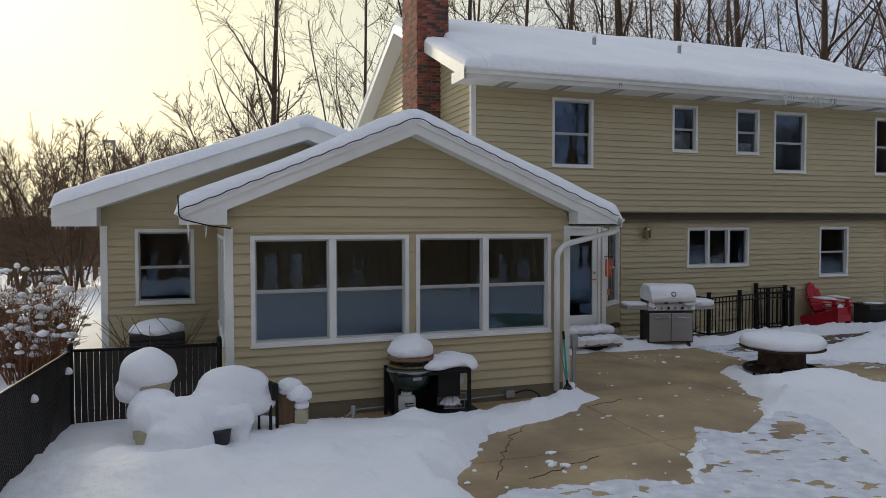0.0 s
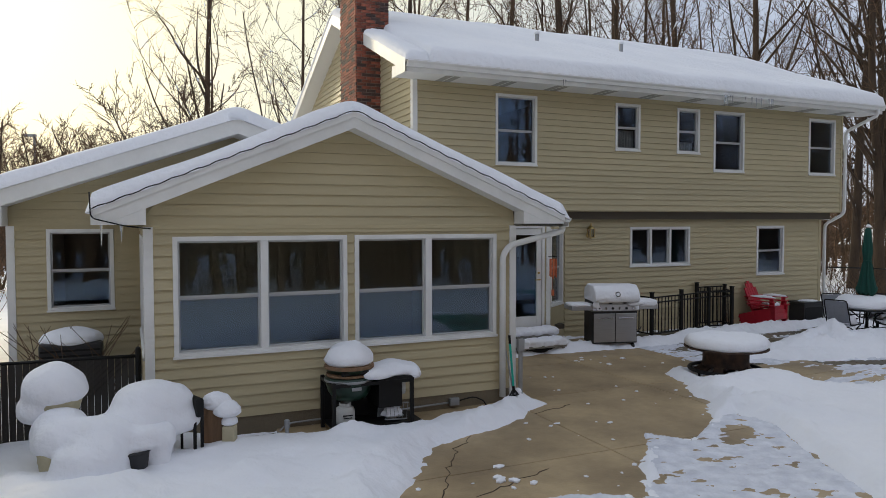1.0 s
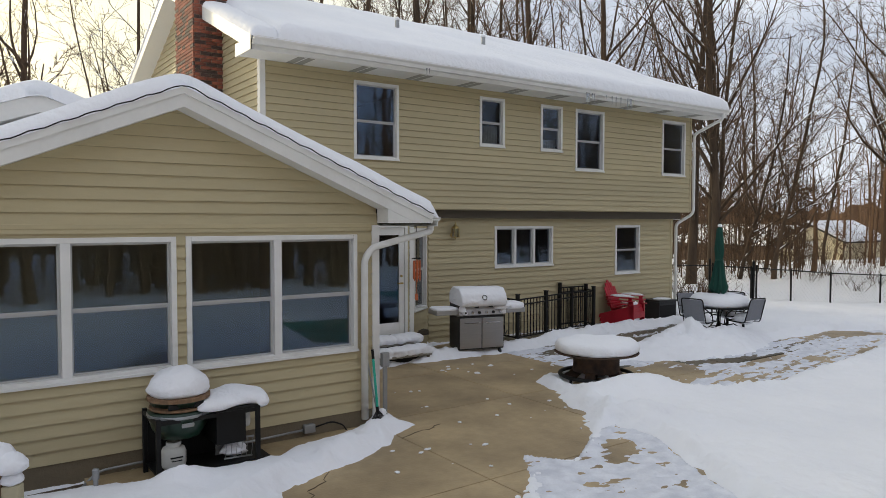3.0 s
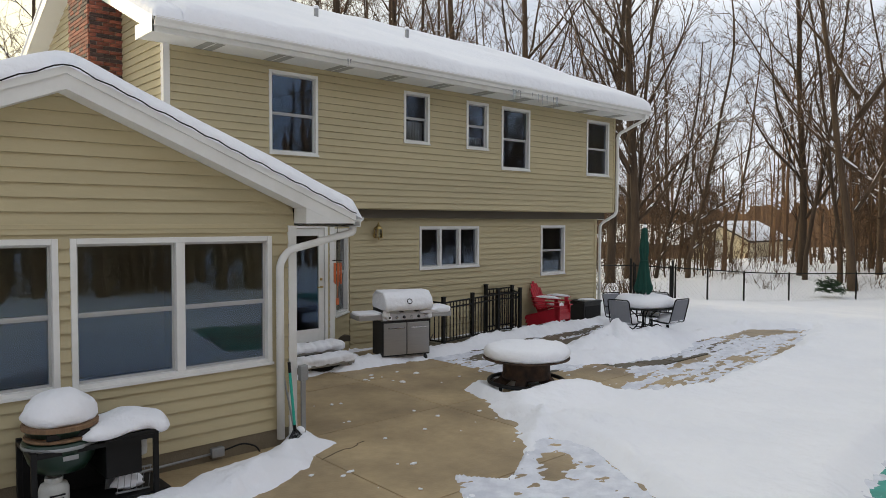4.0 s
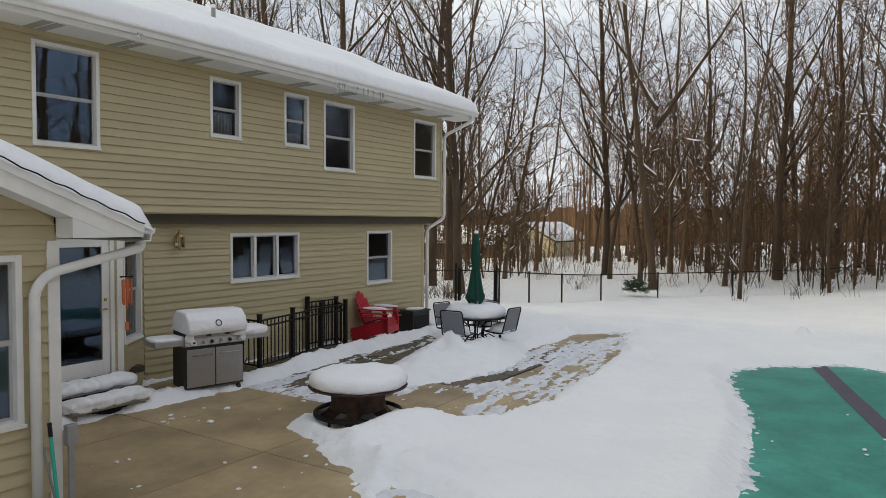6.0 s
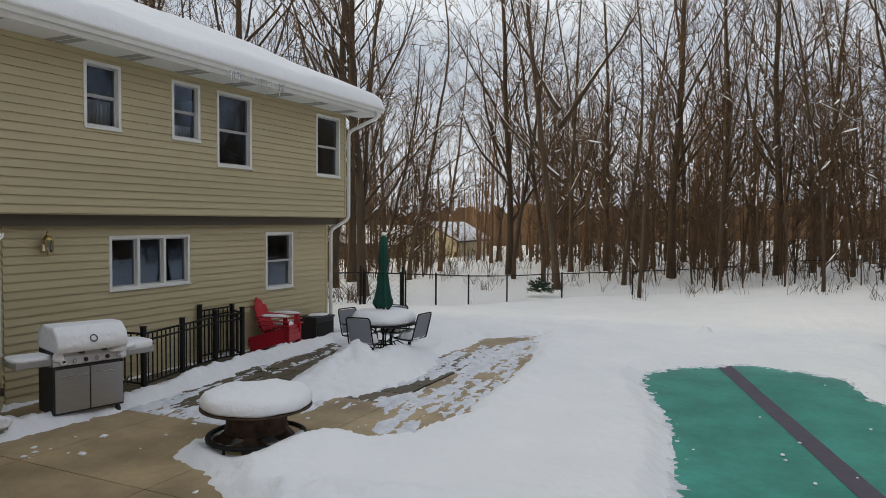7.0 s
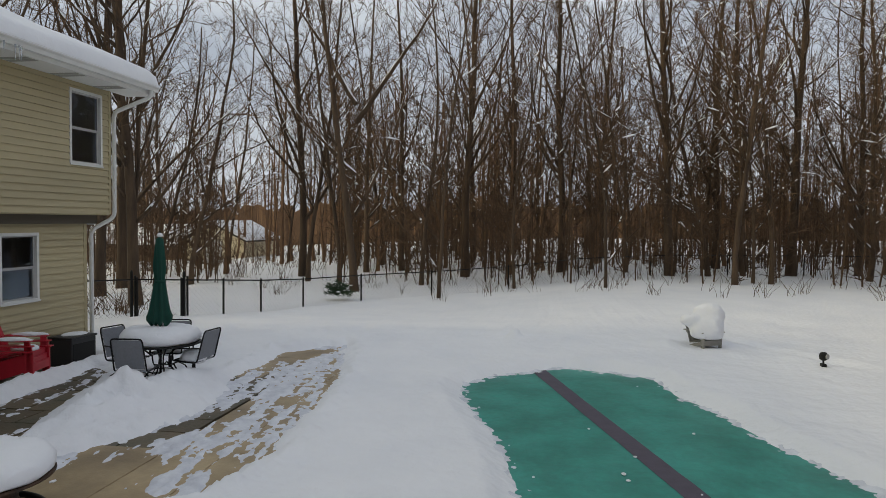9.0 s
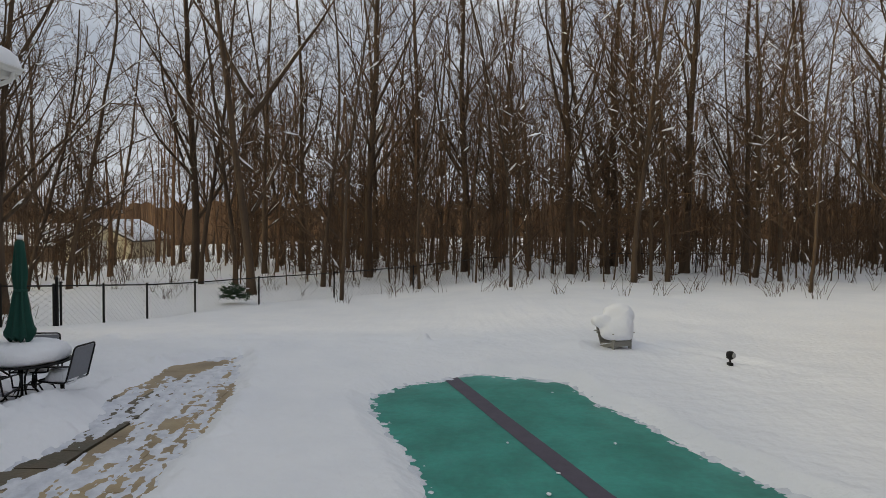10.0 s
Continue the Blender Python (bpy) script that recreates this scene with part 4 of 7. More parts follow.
# pool cover
TEAL = material("teal pool cover", (0.008, 0.20, 0.155), 0.42, grain=0.5, scale=1.2, second=(0.03, 0.31, 0.255), bump=0.6, bump_scale=3.5)
STRIPE = material("dark mesh strip", (0.095, 0.082, 0.11), 0.8, grain=0.35, scale=6)
pool = thing("pool_cover", "teal pool cover with a dark strip, snow round its edges", "pool cover", kind="structure")
px0, px1, py0, py1 = -1.0, 11.2, -14.2, -6.9
pnx, pny = 90, 60
PX, PY = np.meshgrid(np.linspace(px0, px1, pnx), np.linspace(py0, py1, pny), indexing="ij")
PZ = -0.055 + 0.03 * fbm(PX * 0.6, PY * 0.6, 3) + 0.012 * fbm(PX * 2.5 + PY, PY * 2.5, 2)
pid = np.arange(pnx * pny).reshape(pnx, pny)
raw("cover_sheet", np.stack([PX, PY, PZ], -1).reshape(-1, 3).tolist(), np.stack([pid[:-1, :-1], pid[1:, :-1], pid[1:, 1:], pid[:-1, 1:]], -1).reshape(-1, 4).tolist(), TEAL, pool, smooth=True)
sa, sb = Vector((10.7, -8.6, 0)), Vector((-0.8, -11.88, 0))
sn = Vector((sb.y - sa.y, sa.x - sb.x, 0)).normalized() * 0.14
V, F = [], []
for i in range(120):
    c = sa.lerp(sb, i / 119)
    for s in (-1, 1):
        p = c + sn * s
        zz = -0.055 + 0.03 * float(fbm(np.array(p.x * 0.6), np.array(p.y * 0.6), 3)) + 0.012 * float(fbm(np.array(p.x * 2.5 + p.y), np.array(p.y * 2.5), 2)) + 0.005
        V.append((p.x, p.y, zz))
    if i:
        F.append((2 * i - 2, 2 * i - 1, 2 * i + 1, 2 * i))
raw("cover_strip", V, F, STRIPE, pool, "dark mesh strip across the cover")


# ---- trees ----
def sliver(V, F, a, b, r):
    """A fine twig: three sides running to a point."""
    d = (b - a).normalized()
    u = d.cross(Vector((0.31, 0.17, 0.93)))
    u.normalize()
    w = d.cross(u)
    o = len(V)
    V.extend((a + u * r, a - u * r * 0.5 + w * r * 0.87, a - u * r * 0.5 - w * r * 0.87, b))
    F.extend(((o, o + 1, o + 3), (o + 1, o + 2, o + 3), (o + 2, o, o + 3)))


def grow(rng, H, r0, limbs=13, first=0.25, spread=0.75, sub=6, twigs=5, lean=0.03, snowy=0.5, forks=None, fine=0.011, majors=3, bent=0.06):
    """Wood, twigs and lying snow of one bare tree, as vertex and face lists."""
    wood, twig, snow = ([], []), ([], []), ([], [])

    def path(p, d, length, n, wob, rise):
        pts, d = [p.copy()], d.normalized()
        for _ in range(n):
            d = (d + Vector((rng.uniform(-wob, wob), rng.uniform(-wob, wob), rng.uniform(-wob, wob) + rise))).normalized()
            pts.append(pts[-1] + d * (length / n))
        return pts

    def snow_on(pts, radii, chance):
        for i in range(len(pts) - 1):
            d = (pts[i + 1] - pts[i])
            if rng.random() < chance and d.normalized().z < 0.86 and radii[i] > 0.012:
                k = 3
                a = rng.uniform(0, 0.6)
                b = min(1.0, a + rng.choice((0.12, 0.2, 0.4, 0.8)))
                q, rr = [], []
                for j in range(k + 1):
                    f = a + (b - a) * j / k
                    r = radii[i] + (radii[i + 1] - radii[i]) * f
                    q.append(pts[i] + d * f + Vector((0, 0, r * 0.75 + 0.008)))
                    rr.append((r * 0.7 + 0.02) * (0.35 if j in (0, k) else rng.uniform(0.75, 1.15)))
                tube_into(snow[0], snow[1], q, rr, 4)

    def at(pts, f):
        g = f * (len(pts) - 1)
        i = min(int(g), len(pts) - 2)
        return pts[i].lerp(pts[i + 1], g - i), (pts[i + 1] - pts[i]).normalized()

    def side(d, angle):
        ax = Vector((rng.uniform(-1, 1), rng.uniform(-1, 1), rng.uniform(-0.3, 0.3)))
        ax = ax - d * ax.dot(d)
        ax.normalize()
        return (d * math.cos(angle) + ax * math.sin(angle)).normalized()

    def branch(p, d, length, r, level, big=False):
        n = (10, 7 if big else 5, 3, 1)[level]
        pts = path(p, d, length, n, (bent, 0.19, 0.3, 0.3)[level], (0.0, 0.11 if big else 0.06, 0.05, 0.03)[level])
        radii = [r * (1 - (0.72 if level == 0 else 0.8) * (i / n) ** (1.0 if level else 0.85)) for i in range(n + 1)]
        if level == 0:
            radii[0] *= 1.35
        dst = wood if level < 2 else twig
        if level < 3:
            tube_into(dst[0], dst[1], pts, radii, (8, 5, 3)[level])
        else:
            sliver(dst[0], dst[1], pts[0], pts[1], radii[0])
        if level:
            snow_on(pts, radii, snowy * (0.8, 0.85, 0.4, 0.0)[level])
        if level == 0:
            for k in range(majors):
                f = rng.uniform(max(first, 0.2), 0.55)
                q, dd = at(pts, f)
                branch(q, side(dd, rng.uniform(0.4, 0.8)), H * rng.uniform(0.32, 0.5) * (1.15 - f), r * (1 - 0.7 * f) * rng.uniform(0.36, 0.58), 1, True)
            for k in range(limbs):
                f = first + (0.97 - first) * (k + rng.random()) / limbs
                q, dd = at(pts, f)
                branch(q, side(dd, spread * rng.uniform(0.6, 1.15)), H * rng.uniform(0.16, 0.34) * (1.25 - 0.75 * f), r * (1.05 - f * 0.85) * rng.uniform(0.28, 0.5), 1)
        elif level == 1:
            for k in range(sub * 2 if big else sub):
                q, dd = at(pts, 0.2 + 0.78 * (k + rng.random()) / sub)
                branch(q, side(dd, rng.uniform(0.4, 0.9)), length * rng.uniform(0.18, 0.36 if big else 0.5), max(r * (0.24 if big else 0.36), fine * 1.5), 2)
        elif level == 2:
            for k in range(twigs):
                q, dd = at(pts, 0.15 + 0.83 * (k + rng.random()) / twigs)
                branch(q, side(dd, rng.uniform(0.35, 0.8)), length * rng.uniform(0.3, 0.65), max(r * 0.5, fine), 3)

    if forks is None:
        branch(Vector((0, 0, -0.6)), Vector((rng.uniform(-lean, lean), rng.uniform(-lean, lean), 1)), H, r0, 0)
    else:
        for d, hh, rr in forks:
            branch(Vector((rng.uniform(-0.25, 0.25), rng.uniform(-0.25, 0.25), -0.6)), Vector(d), hh, rr, 0)
    return wood, twig, snow


def tree(name, seed, label, **kw):
    t = thing(name, label, "tree", group="bare woodland trees")
    wood, twig, snow = grow(random.Random(seed), **kw)
    raw("trunk", *wood, BARK, t, smooth=True)
    raw("crown", *twig, TWIG, t, "bare brown twigs")
    if snow[0]:
        tagged(raw("branch_snow", *snow, SNOW, t, "snow lying on the branches", True), kind="stuff")
    return t


kinds = [tree("tree", 1, "tall bare tree with a straight grey trunk", H=22, r0=0.22, limbs=18, first=0.16, sub=6, twigs=6, snowy=0.5, majors=4),
         tree("tree", 2, "tall bare tree with snow on its limbs", H=20, r0=0.18, twigs=6, limbs=17, first=0.13, sub=6, spread=0.9, snowy=1.0, majors=4),
         tree("tree", 3, "tall slender bare tree", H=19, r0=0.12, twigs=6, limbs=16, first=0.2, sub=6, spread=0.65, majors=3, bent=0.09),
         tree("tree", 4, "stout bare tree with a wide crown", H=23, r0=0.25, twigs=6, limbs=14, first=0.14, sub=6, spread=0.9, snowy=0.8, majors=6),
         tree("tree", 5, "leaning bare tree with snowy branches", H=17, r0=0.14, twigs=6, limbs=15, first=0.12, sub=7, lean=0.16, spread=0.95, snowy=1.2, majors=4, bent=0.12),
         tree("tree", 6, "thin young bare tree", H=12, r0=0.065, limbs=16, first=0.10, spread=0.7, sub=6, twigs=6, majors=2, bent=0.12)]
bushy = tree("tree", 7, "spreading bare tree with several stems", H=11, r0=0.12, limbs=17, first=0.16, spread=0.85, sub=8, twigs=8, snowy=0.0, fine=0.013, majors=3, bent=0.08,
             forks=[((0.2, 0.1, 1), 10.5, 0.10), ((-0.22, -0.1, 1), 10, 0.09), ((0.0, 0.2, 1), 11, 0.09)])

t_rng = random.Random(21)
used = set()


def plant(k, x, y, s=1.0, turn=None):
    turn = t_rng.uniform(0, 360) if turn is None else turn
    m = pose(x, y, float(terrain(np.array(x), np.array(y))) + 0.02, 0, 0, turn) @ Matrix.Scale(s, 4)
    if k in used:
        return copy_thing(kinds[k] if k < 6 else bushy, m)
    used.add(k)
    ob = kinds[k] if k < 6 else bushy
    ob.matrix_basis = m
    return ob


# the trees at the wood's edge, as they stand
for k, x, y, s in ((5, 26.6, -11.3, 1.15), (3, 33.5, -15.0, 0.95), (0, 37.6, -9.7, 1.05), (2, 37.9, -11.4, 1.0), (0, 36.9, -4.3, 1.05), (5, 24.8, -4.6, 1.1), (1, 40.4, 0.1, 1.0),
                   (0, 40.6, -18.8, 1.0), (3, 37.9, -19.7, 0.95), (3, 35.3, -21.3, 1.05), (1, 36.5, -25.0, 1.05), (4, 33.0, -24.0, 1.0), (3, 19.6, 5.2, 0.9), (2, 20.4, 5.9, 1.0), (0, 34.5, 4.5, 1.0), (2, 31.0, 3.0, 1.0), (4, 34.0, -17.0, 1.0),
                   (0, 30.0, -30.0, 1.1), (3, 27.5, -27.5, 1.0), (5, 25.5, -23.0, 1.0), (4, 29.5, 8.5, 1.0), (2, 30.5, 1.2, 1.0), (0, 44.0, -6.5, 1.0), (2, 30.3, -2.9, 0.9), (5, 28.5, -7.5, 1.0), (5, 30.0, -18.0, 1.1)):
    plant(k, x, y, s)
# the fork-limbed tree with snow along its arms
yt = thing("tree", "bare tree with two snowy arms rising in a fork", "tree", pose(26.5, -0.7, -0.5), group="bare woodland trees")
yr = random.Random(9)
yw, ytw, ys = grow(yr, H=17, r0=0.19, limbs=12, first=0.35, spread=0.7, sub=7, twigs=6, snowy=0.7, majors=1)
for d0, p0, ln, rr in (((-0.1, -0.62, 0.85), 7.4, 6.0, 0.12), ((0.1, 0.55, 0.9), 8.2, 5.0, 0.12), ((-0.2, -0.45, 0.95), 3.5, 6.2, 0.085), ((0.1, 0.75, 0.62), 5.2, 4.6, 0.09)):
    d0 = Vector(d0).normalized()
    pts = [Vector((0, 0, p0))]
    dv = d0.copy()
    for i in range(8):
        dv = (dv + Vector((yr.uniform(-0.14, 0.14), yr.uniform(-0.14, 0.14), yr.uniform(-0.03, 0.1)))).normalized()
        pts.append(pts[-1] + dv * ln / 8)
    rads = [rr * (1 - 0.75 * i / 8) for i in range(9)]
    tube_into(yw[0], yw[1], pts, rads, 7)
    tube_into(ys[0], ys[1], [p + Vector((0, 0, r * 0.8 + 0.01)) for p, r in zip(pts, rads)], [(r * 0.6 + 0.012) * yr.uniform(0.3, 1.15) for r in rads], 6)
    for _ in range(16):
        i = yr.randint(2, 7)
        dd = Vector((yr.uniform(-0.6, 0.6), yr.uniform(-0.6, 0.6), yr.uniform(0.2, 1))).normalized()
        q = [pts[i] + dd * t * 0.6 for t in range(4)]
        tube_into(ytw[0], ytw[1], q, [0.02, 0.014, 0.01, 0.005], 4)
raw("trunk", *yw, BARK, yt, smooth=True)
raw("crown", *ytw, TWIG, yt, "bare brown twigs")
tagged(raw("branch_snow", *ys, SNOW, yt, "snow lying on the branches", True), kind="stuff")

# the wood behind them
spots = []
for _ in range(3000):
    if len(spots) >= 100:
        break
    x, y = t_rng.uniform(27, 75), t_rng.uniform(-52, 38)
    if x < 27 + 0.25 * abs(y + 8) and x < 29:
        continue
    h = math.degrees(math.atan2(y + 9, x + 3))
    if 20 < h < 27 and x > 30 and t_rng.random() < 0.5:
        continue
    if all(math.hypot(x - a, y - b) > 1.2 for a, b in spots):
        spots.append((x, y))
        plant(t_rng.choice((0, 1, 2, 2, 2, 2, 4, 5, 5, 5)), x, y, t_rng.uniform(0.8, 1.2))
# trees behind and left of the house
for x, y in ((-2.5, 31), (2.0, 27), (5.5, 25), (9.0, 27), (12.0, 22), (15.5, 24), (18.0, 19), (21.5, 21), (14.5, 30), (24.0, 16), (8.0, 34), (26.0, 24), (19.0, 30), (3.0, 38), (12.5, 17), (17.0, 14.0), (21.0, 12.0), (24.5, 10.0), (7.0, 21), (10.5, 23.5), (15.0, 20), (19.5, 24), (22.5, 26), (16.5, 27), (11.0, 31), (5.0, 31)):
    plant(t_rng.choice((0, 1, 2, 3)), x, y, t_rng.uniform(0.95, 1.15))
for x, y, s in ((-13.6, 31, 0.95), (-11.0, 33, 0.95), (-8.2, 31, 0.95), (-5.6, 34, 0.95), (-3.4, 30, 1.25), (-10.0, 40, 1.0), (-14.8, 42, 1.0), (-16.4, 36, 0.9), (-18.0, 40, 0.95), (-12.2, 37, 1.0), (-7.0, 38, 1.0), (-19.5, 46, 0.8), (-25, 44, 0.7), (-23, 60, 0.9), (-30, 62, 0.9)):
    plant(6, x, y, s)


def far_wood(name, label, places, seed, hmin, hmax, rmin=0.05, rmax=0.2, boughs=11, mat=None):
    """Distant stems with a few branches each, in one object."""
    rng = random.Random(seed)
    V, F = [], []
    for x, y in places:
        h, r = rng.uniform(hmin, hmax), rng.uniform(rmin, rmax)
        z = float(terrain(np.array(x), np.array(y)))
        lx, ly = rng.uniform(-0.06, 0.06), rng.uniform(-0.06, 0.06)
        pts = [Vector((x + lx * h * i / 4 + rng.uniform(-0.1, 0.1), y + ly * h * i / 4 + rng.uniform(-0.1, 0.1), z - 0.3 + h * i / 4)) for i in range(5)]
        tube_into(V, F, pts, [r * (1 - 0.2 * i) for i in range(5)], 4)
        for _ in range(boughs):
            f = rng.uniform(0.06, 0.98)
            i = min(int(f * 4), 3)
            p = pts[i].lerp(pts[i + 1], f * 4 - i)
            a, up = rng.uniform(0, 6.28), rng.uniform(0.3, 1.5)
            d = Vector((math.cos(a), math.sin(a), up)).normalized() * h * rng.uniform(0.08, 0.2)
            q = [p, p + d * 0.5 + Vector((0, 0, rng.uniform(-0.1, 0.15))), p + d]
            tube_into(V, F, q, [r * 0.35, r * 0.22, 0.012], 3)
            for _ in range(4):
                b = p + d * rng.uniform(0.3, 0.95)
                e = Vector((rng.uniform(-1, 1), rng.uniform(-1, 1), rng.uniform(0, 1.2))).normalized() * rng.uniform(0.6, 1.6)
                sliver(V, F, b, b + e, 0.024)
    return tagged(raw(name, V, F, mat or FARTWIG), label, "woods", kind="stuff")


w_rng = random.Random(4)


def far_band(name, label, pts, h, seed):
    """The closed edge of a far wood: a rounded, uneven brown bank with a ragged top."""
    rng = random.Random(seed)
    V, F = [], []
    n = 0
    for (x0, y0), (x1, y1) in zip(pts, pts[1:]):
        L = math.hypot(x1 - x0, y1 - y0)
        k = int(L / 0.7)
        for i in range(k):
            x, y = x0 + (x1 - x0) * i / k, y0 + (y1 - y0) * i / k
            hh = h * (0.7 + 0.5 * float(vnoise(np.array(n * 0.05), np.array(seed)))) * rng.uniform(0.75, 1.15)
            V += [(x, y, -8.0), (x + rng.uniform(-0.5, 0.5), y, hh)]
            if n:
                F.append((2 * n - 2, 2 * n, 2 * n + 1, 2 * n - 1))
            n += 1
    return tagged(raw(name, V, F, FARTWIG), label, "woods", kind="structure")


far_band("backdrop", "closed brown edge of the far wood", [(125, -150), (128, -60), (128, 10), (125, 80), (60, 118)], 6.5, 3)
far_band("backdrop", "closed brown edge of the wood behind the house", [(60, 118), (-40, 122), (-120, 118)], 3.5, 4)
far_band("backdrop", "closed brown edge of the wood across the yard", [(130, -152), (60, -62), (0, -52), (-60, -56)], 12.5, 5)
far_band("backdrop", "far brown wood beyond the road", [(-60, -60), (-120, -20), (-124, 116)], 2.5, 6)
far_wood("far_woods", "dense brown winter wood in the distance", [(w_rng.uniform(46, 115), w_rng.uniform(-95, 75)) for _ in range(400)] + [(w_rng.uniform(38, 72), w_rng.uniform(-55, 14)) for _ in range(150)], 8, 7, 16)
far_wood("far_woods", "brown winter trees beyond the house", [(w_rng.uniform(-75, 45), w_rng.uniform(62, 110)) for _ in range(330)], 9, 6, 11)
far_wood("far_woods", "winter trees at the yard's other side", [(w_rng.uniform(-42, 16), -20.5 - 18 * w_rng.random() ** 2) for _ in range(300)], 10, 10, 18, 0.08, 0.22)
far_wood("saplings", "thin brown saplings among the trunks", [p for p in ((w_rng.uniform(29, 52), w_rng.uniform(-42, 26)) for _ in range(620)) if not 17 < math.degrees(math.atan2(p[1] + 9, p[0] + 3)) < 26], 18, 4, 11, 0.02, 0.055, 8, TWIG)


def brush(name, label, places, seed, h, snowy=False):
    """Low scrub: fans of thin stems."""
    rng = random.Random(seed)
    V, F = [], []
    for x, y, n in places:
        z = float(terrain(np.array(x), np.array(y)))
        for _ in range(n):
            a = rng.uniform(0, 6.28)
            hh = h * rng.uniform(0.5, 1.2)
            p = Vector((x + rng.uniform(-0.25, 0.25), y + rng.uniform(-0.25, 0.25), z))
            d = Vector((math.cos(a) * rng.uniform(0.1, 0.7), math.sin(a) * rng.uniform(0.1, 0.7), 1)).normalized()
            q = [p, p + d * hh * 0.5 + Vector((rng.uniform(-0.05, 0.05), rng.uniform(-0.05, 0.05), 0)), p + d * hh + Vector((math.cos(a), math.sin(a), -0.5)) * hh * 0.15]
            tube_into(V, F, q, [0.011, 0.008, 0.004], 3)
    return tagged(raw(name, V, F, TWIG), label, "brush", kind="stuff")


brush("brush", "thin brown scrub along the wood's edge", [(w_rng.uniform(22.5, 30) + 0.0, w_rng.uniform(-34, 6), w_rng.randint(3, 9)) for _ in range(70)], 12, 0.9)
brush("brush", "brown scrub at the yard's other side", [(w_rng.uniform(-40, 6), w_rng.uniform(-24, -19.5), 9) for _ in range(170)], 16, 2.0)
brush("brush", "brown scrub on the slope behind the house", [(w_rng.uniform(-40, -9), w_rng.uniform(22, 75), 7) for _ in range(150)], 17, 2.0)
brush("brush", "brown undergrowth between the trunks", [(w_rng.uniform(30, 60), w_rng.uniform(-45, 30), w_rng.randint(3, 8)) for _ in range(520)], 13, 3.2)
brush("brush", "tangled brush beyond the fence", [(15.5 + w_rng.uniform(-1.5, 2.5), 3.6 + w_rng.uniform(-1.2, 2), 9) for _ in range(16)], 14, 1.0)


# ---- things in the yard ----
GREEN = material("dark green ceramic", (0.012, 0.035, 0.022), 0.3, grain=0.25, scale=10)
STEEL = material("brushed stainless steel", (0.46, 0.46, 0.47), 0.36, 0.9, grain=0.15, scale=3, stretch=(1, 1, 14))
CHROME = material("bright steel", (0.62, 0.62, 0.63), 0.22, 1.0, grain=0.1, scale=8)
DKPLASTIC = material("black plastic", (0.022, 0.022, 0.024), 0.55, grain=0.2, scale=14)
RED = material("red resin", (0.47, 0.012, 0.03), 0.42, grain=0.12, scale=5, second=(0.40, 0.010, 0.025))
CREAM = material("cream glazed clay", (0.50, 0.45, 0.30), 0.55, grain=0.15, scale=4, second=(0.42, 0.37, 0.24))
WOOD = material("weathered brown wood", (0.24, 0.14, 0.075), 0.8, grain=0.35, scale=2.5, second=(0.15, 0.09, 0.05), bump=0.4, bump_scale=20, stretch=(6, 6, 0.5))
GREYWOOD = material("grey weathered wood", (0.30, 0.29, 0.26), 0.85, grain=0.3, scale=3, bump=0.3)
RUST = material("rusted iron", (0.105, 0.06, 0.038), 0.75, 0.4, grain=0.45, scale=7, second=(0.035, 0.025, 0.02), bump=0.4)
CLOTH = material("dark green umbrella cloth", (0.006, 0.062, 0.045), 0.85, grain=0.2, scale=6, bump=0.3, bump_scale=40)
MESH = material("grey sling mesh", (0.24, 0.25, 0.28), 0.75, grain=0.25, scale=30)
TEALP = material("teal plastic handle", (0.02, 0.42, 0.32), 0.45, grain=0.08, scale=10)
ORANGE = material("orange copper tube", (0.62, 0.16, 0.06), 0.4, 0.2, grain=0.15, scale=10)
GALV = material("galvanised steel", (0.36, 0.37, 0.38), 0.5, 0.7, grain=0.2, scale=8)
TANKW = material("off white tank paint", (0.55, 0.55, 0.52), 0.5, grain=0.15, scale=6)
SLATS = material("dark brown fence slats", (0.028, 0.024, 0.02), 0.6, grain=0.3, scale=6, piece=0.3)
NEEDLE = material("dark evergreen needles", (0.03, 0.065, 0.028), 0.8, grain=0.4, scale=9)
RUSSET = material("russet shrub stems", (0.21, 0.095, 0.045), 0.9, grain=0.4, scale=3, second=(0.13, 0.07, 0.04))
CONCSTEP = material("grey concrete step", (0.26, 0.25, 0.22), 0.85, grain=0.25, scale=5, bump=0.4)


def lump(rows, seed, rough=0.12, sub=3, square=1.0):
    """Soft snow forms: (x, y, z, rx, ry, rz) rows of rounded heaps, joined into one surface."""
    bm = bmesh.new()
    for k, (x, y, z, rx, ry, rz) in enumerate(rows):
        vs = bmesh.ops.create_icosphere(bm, subdivisions=sub, radius=1.0)["verts"]
        for v in vs:
            n = noise.noise(v.co * 1.7 + Vector((seed * 3.1 + k, seed, 1.7))) + 0.5 * noise.noise(v.co * 4.0 + Vector((seed, k, 0.3)))
            c = Vector([math.copysign(abs(q) ** square, q) for q in v.co]) * (1 + rough * n)
            zz = c.z if c.z > 0 else c.z * 0.55
            v.co = Vector((x + c.x * rx, y + c.y * ry, z + zz * rz))
    return bm


def melt(ob, size=0.028, rounds=8):
    """Lets overlapping heaps of snow run into one soft form."""
    r = ob.modifiers.new("join", "REMESH")
    r.mode, r.voxel_size, r.use_smooth_shade = "VOXEL", size, True
    s = ob.modifiers.new("soften", "SMOOTH")
    s.factor, s.iterations = 0.5, rounds
    return ob


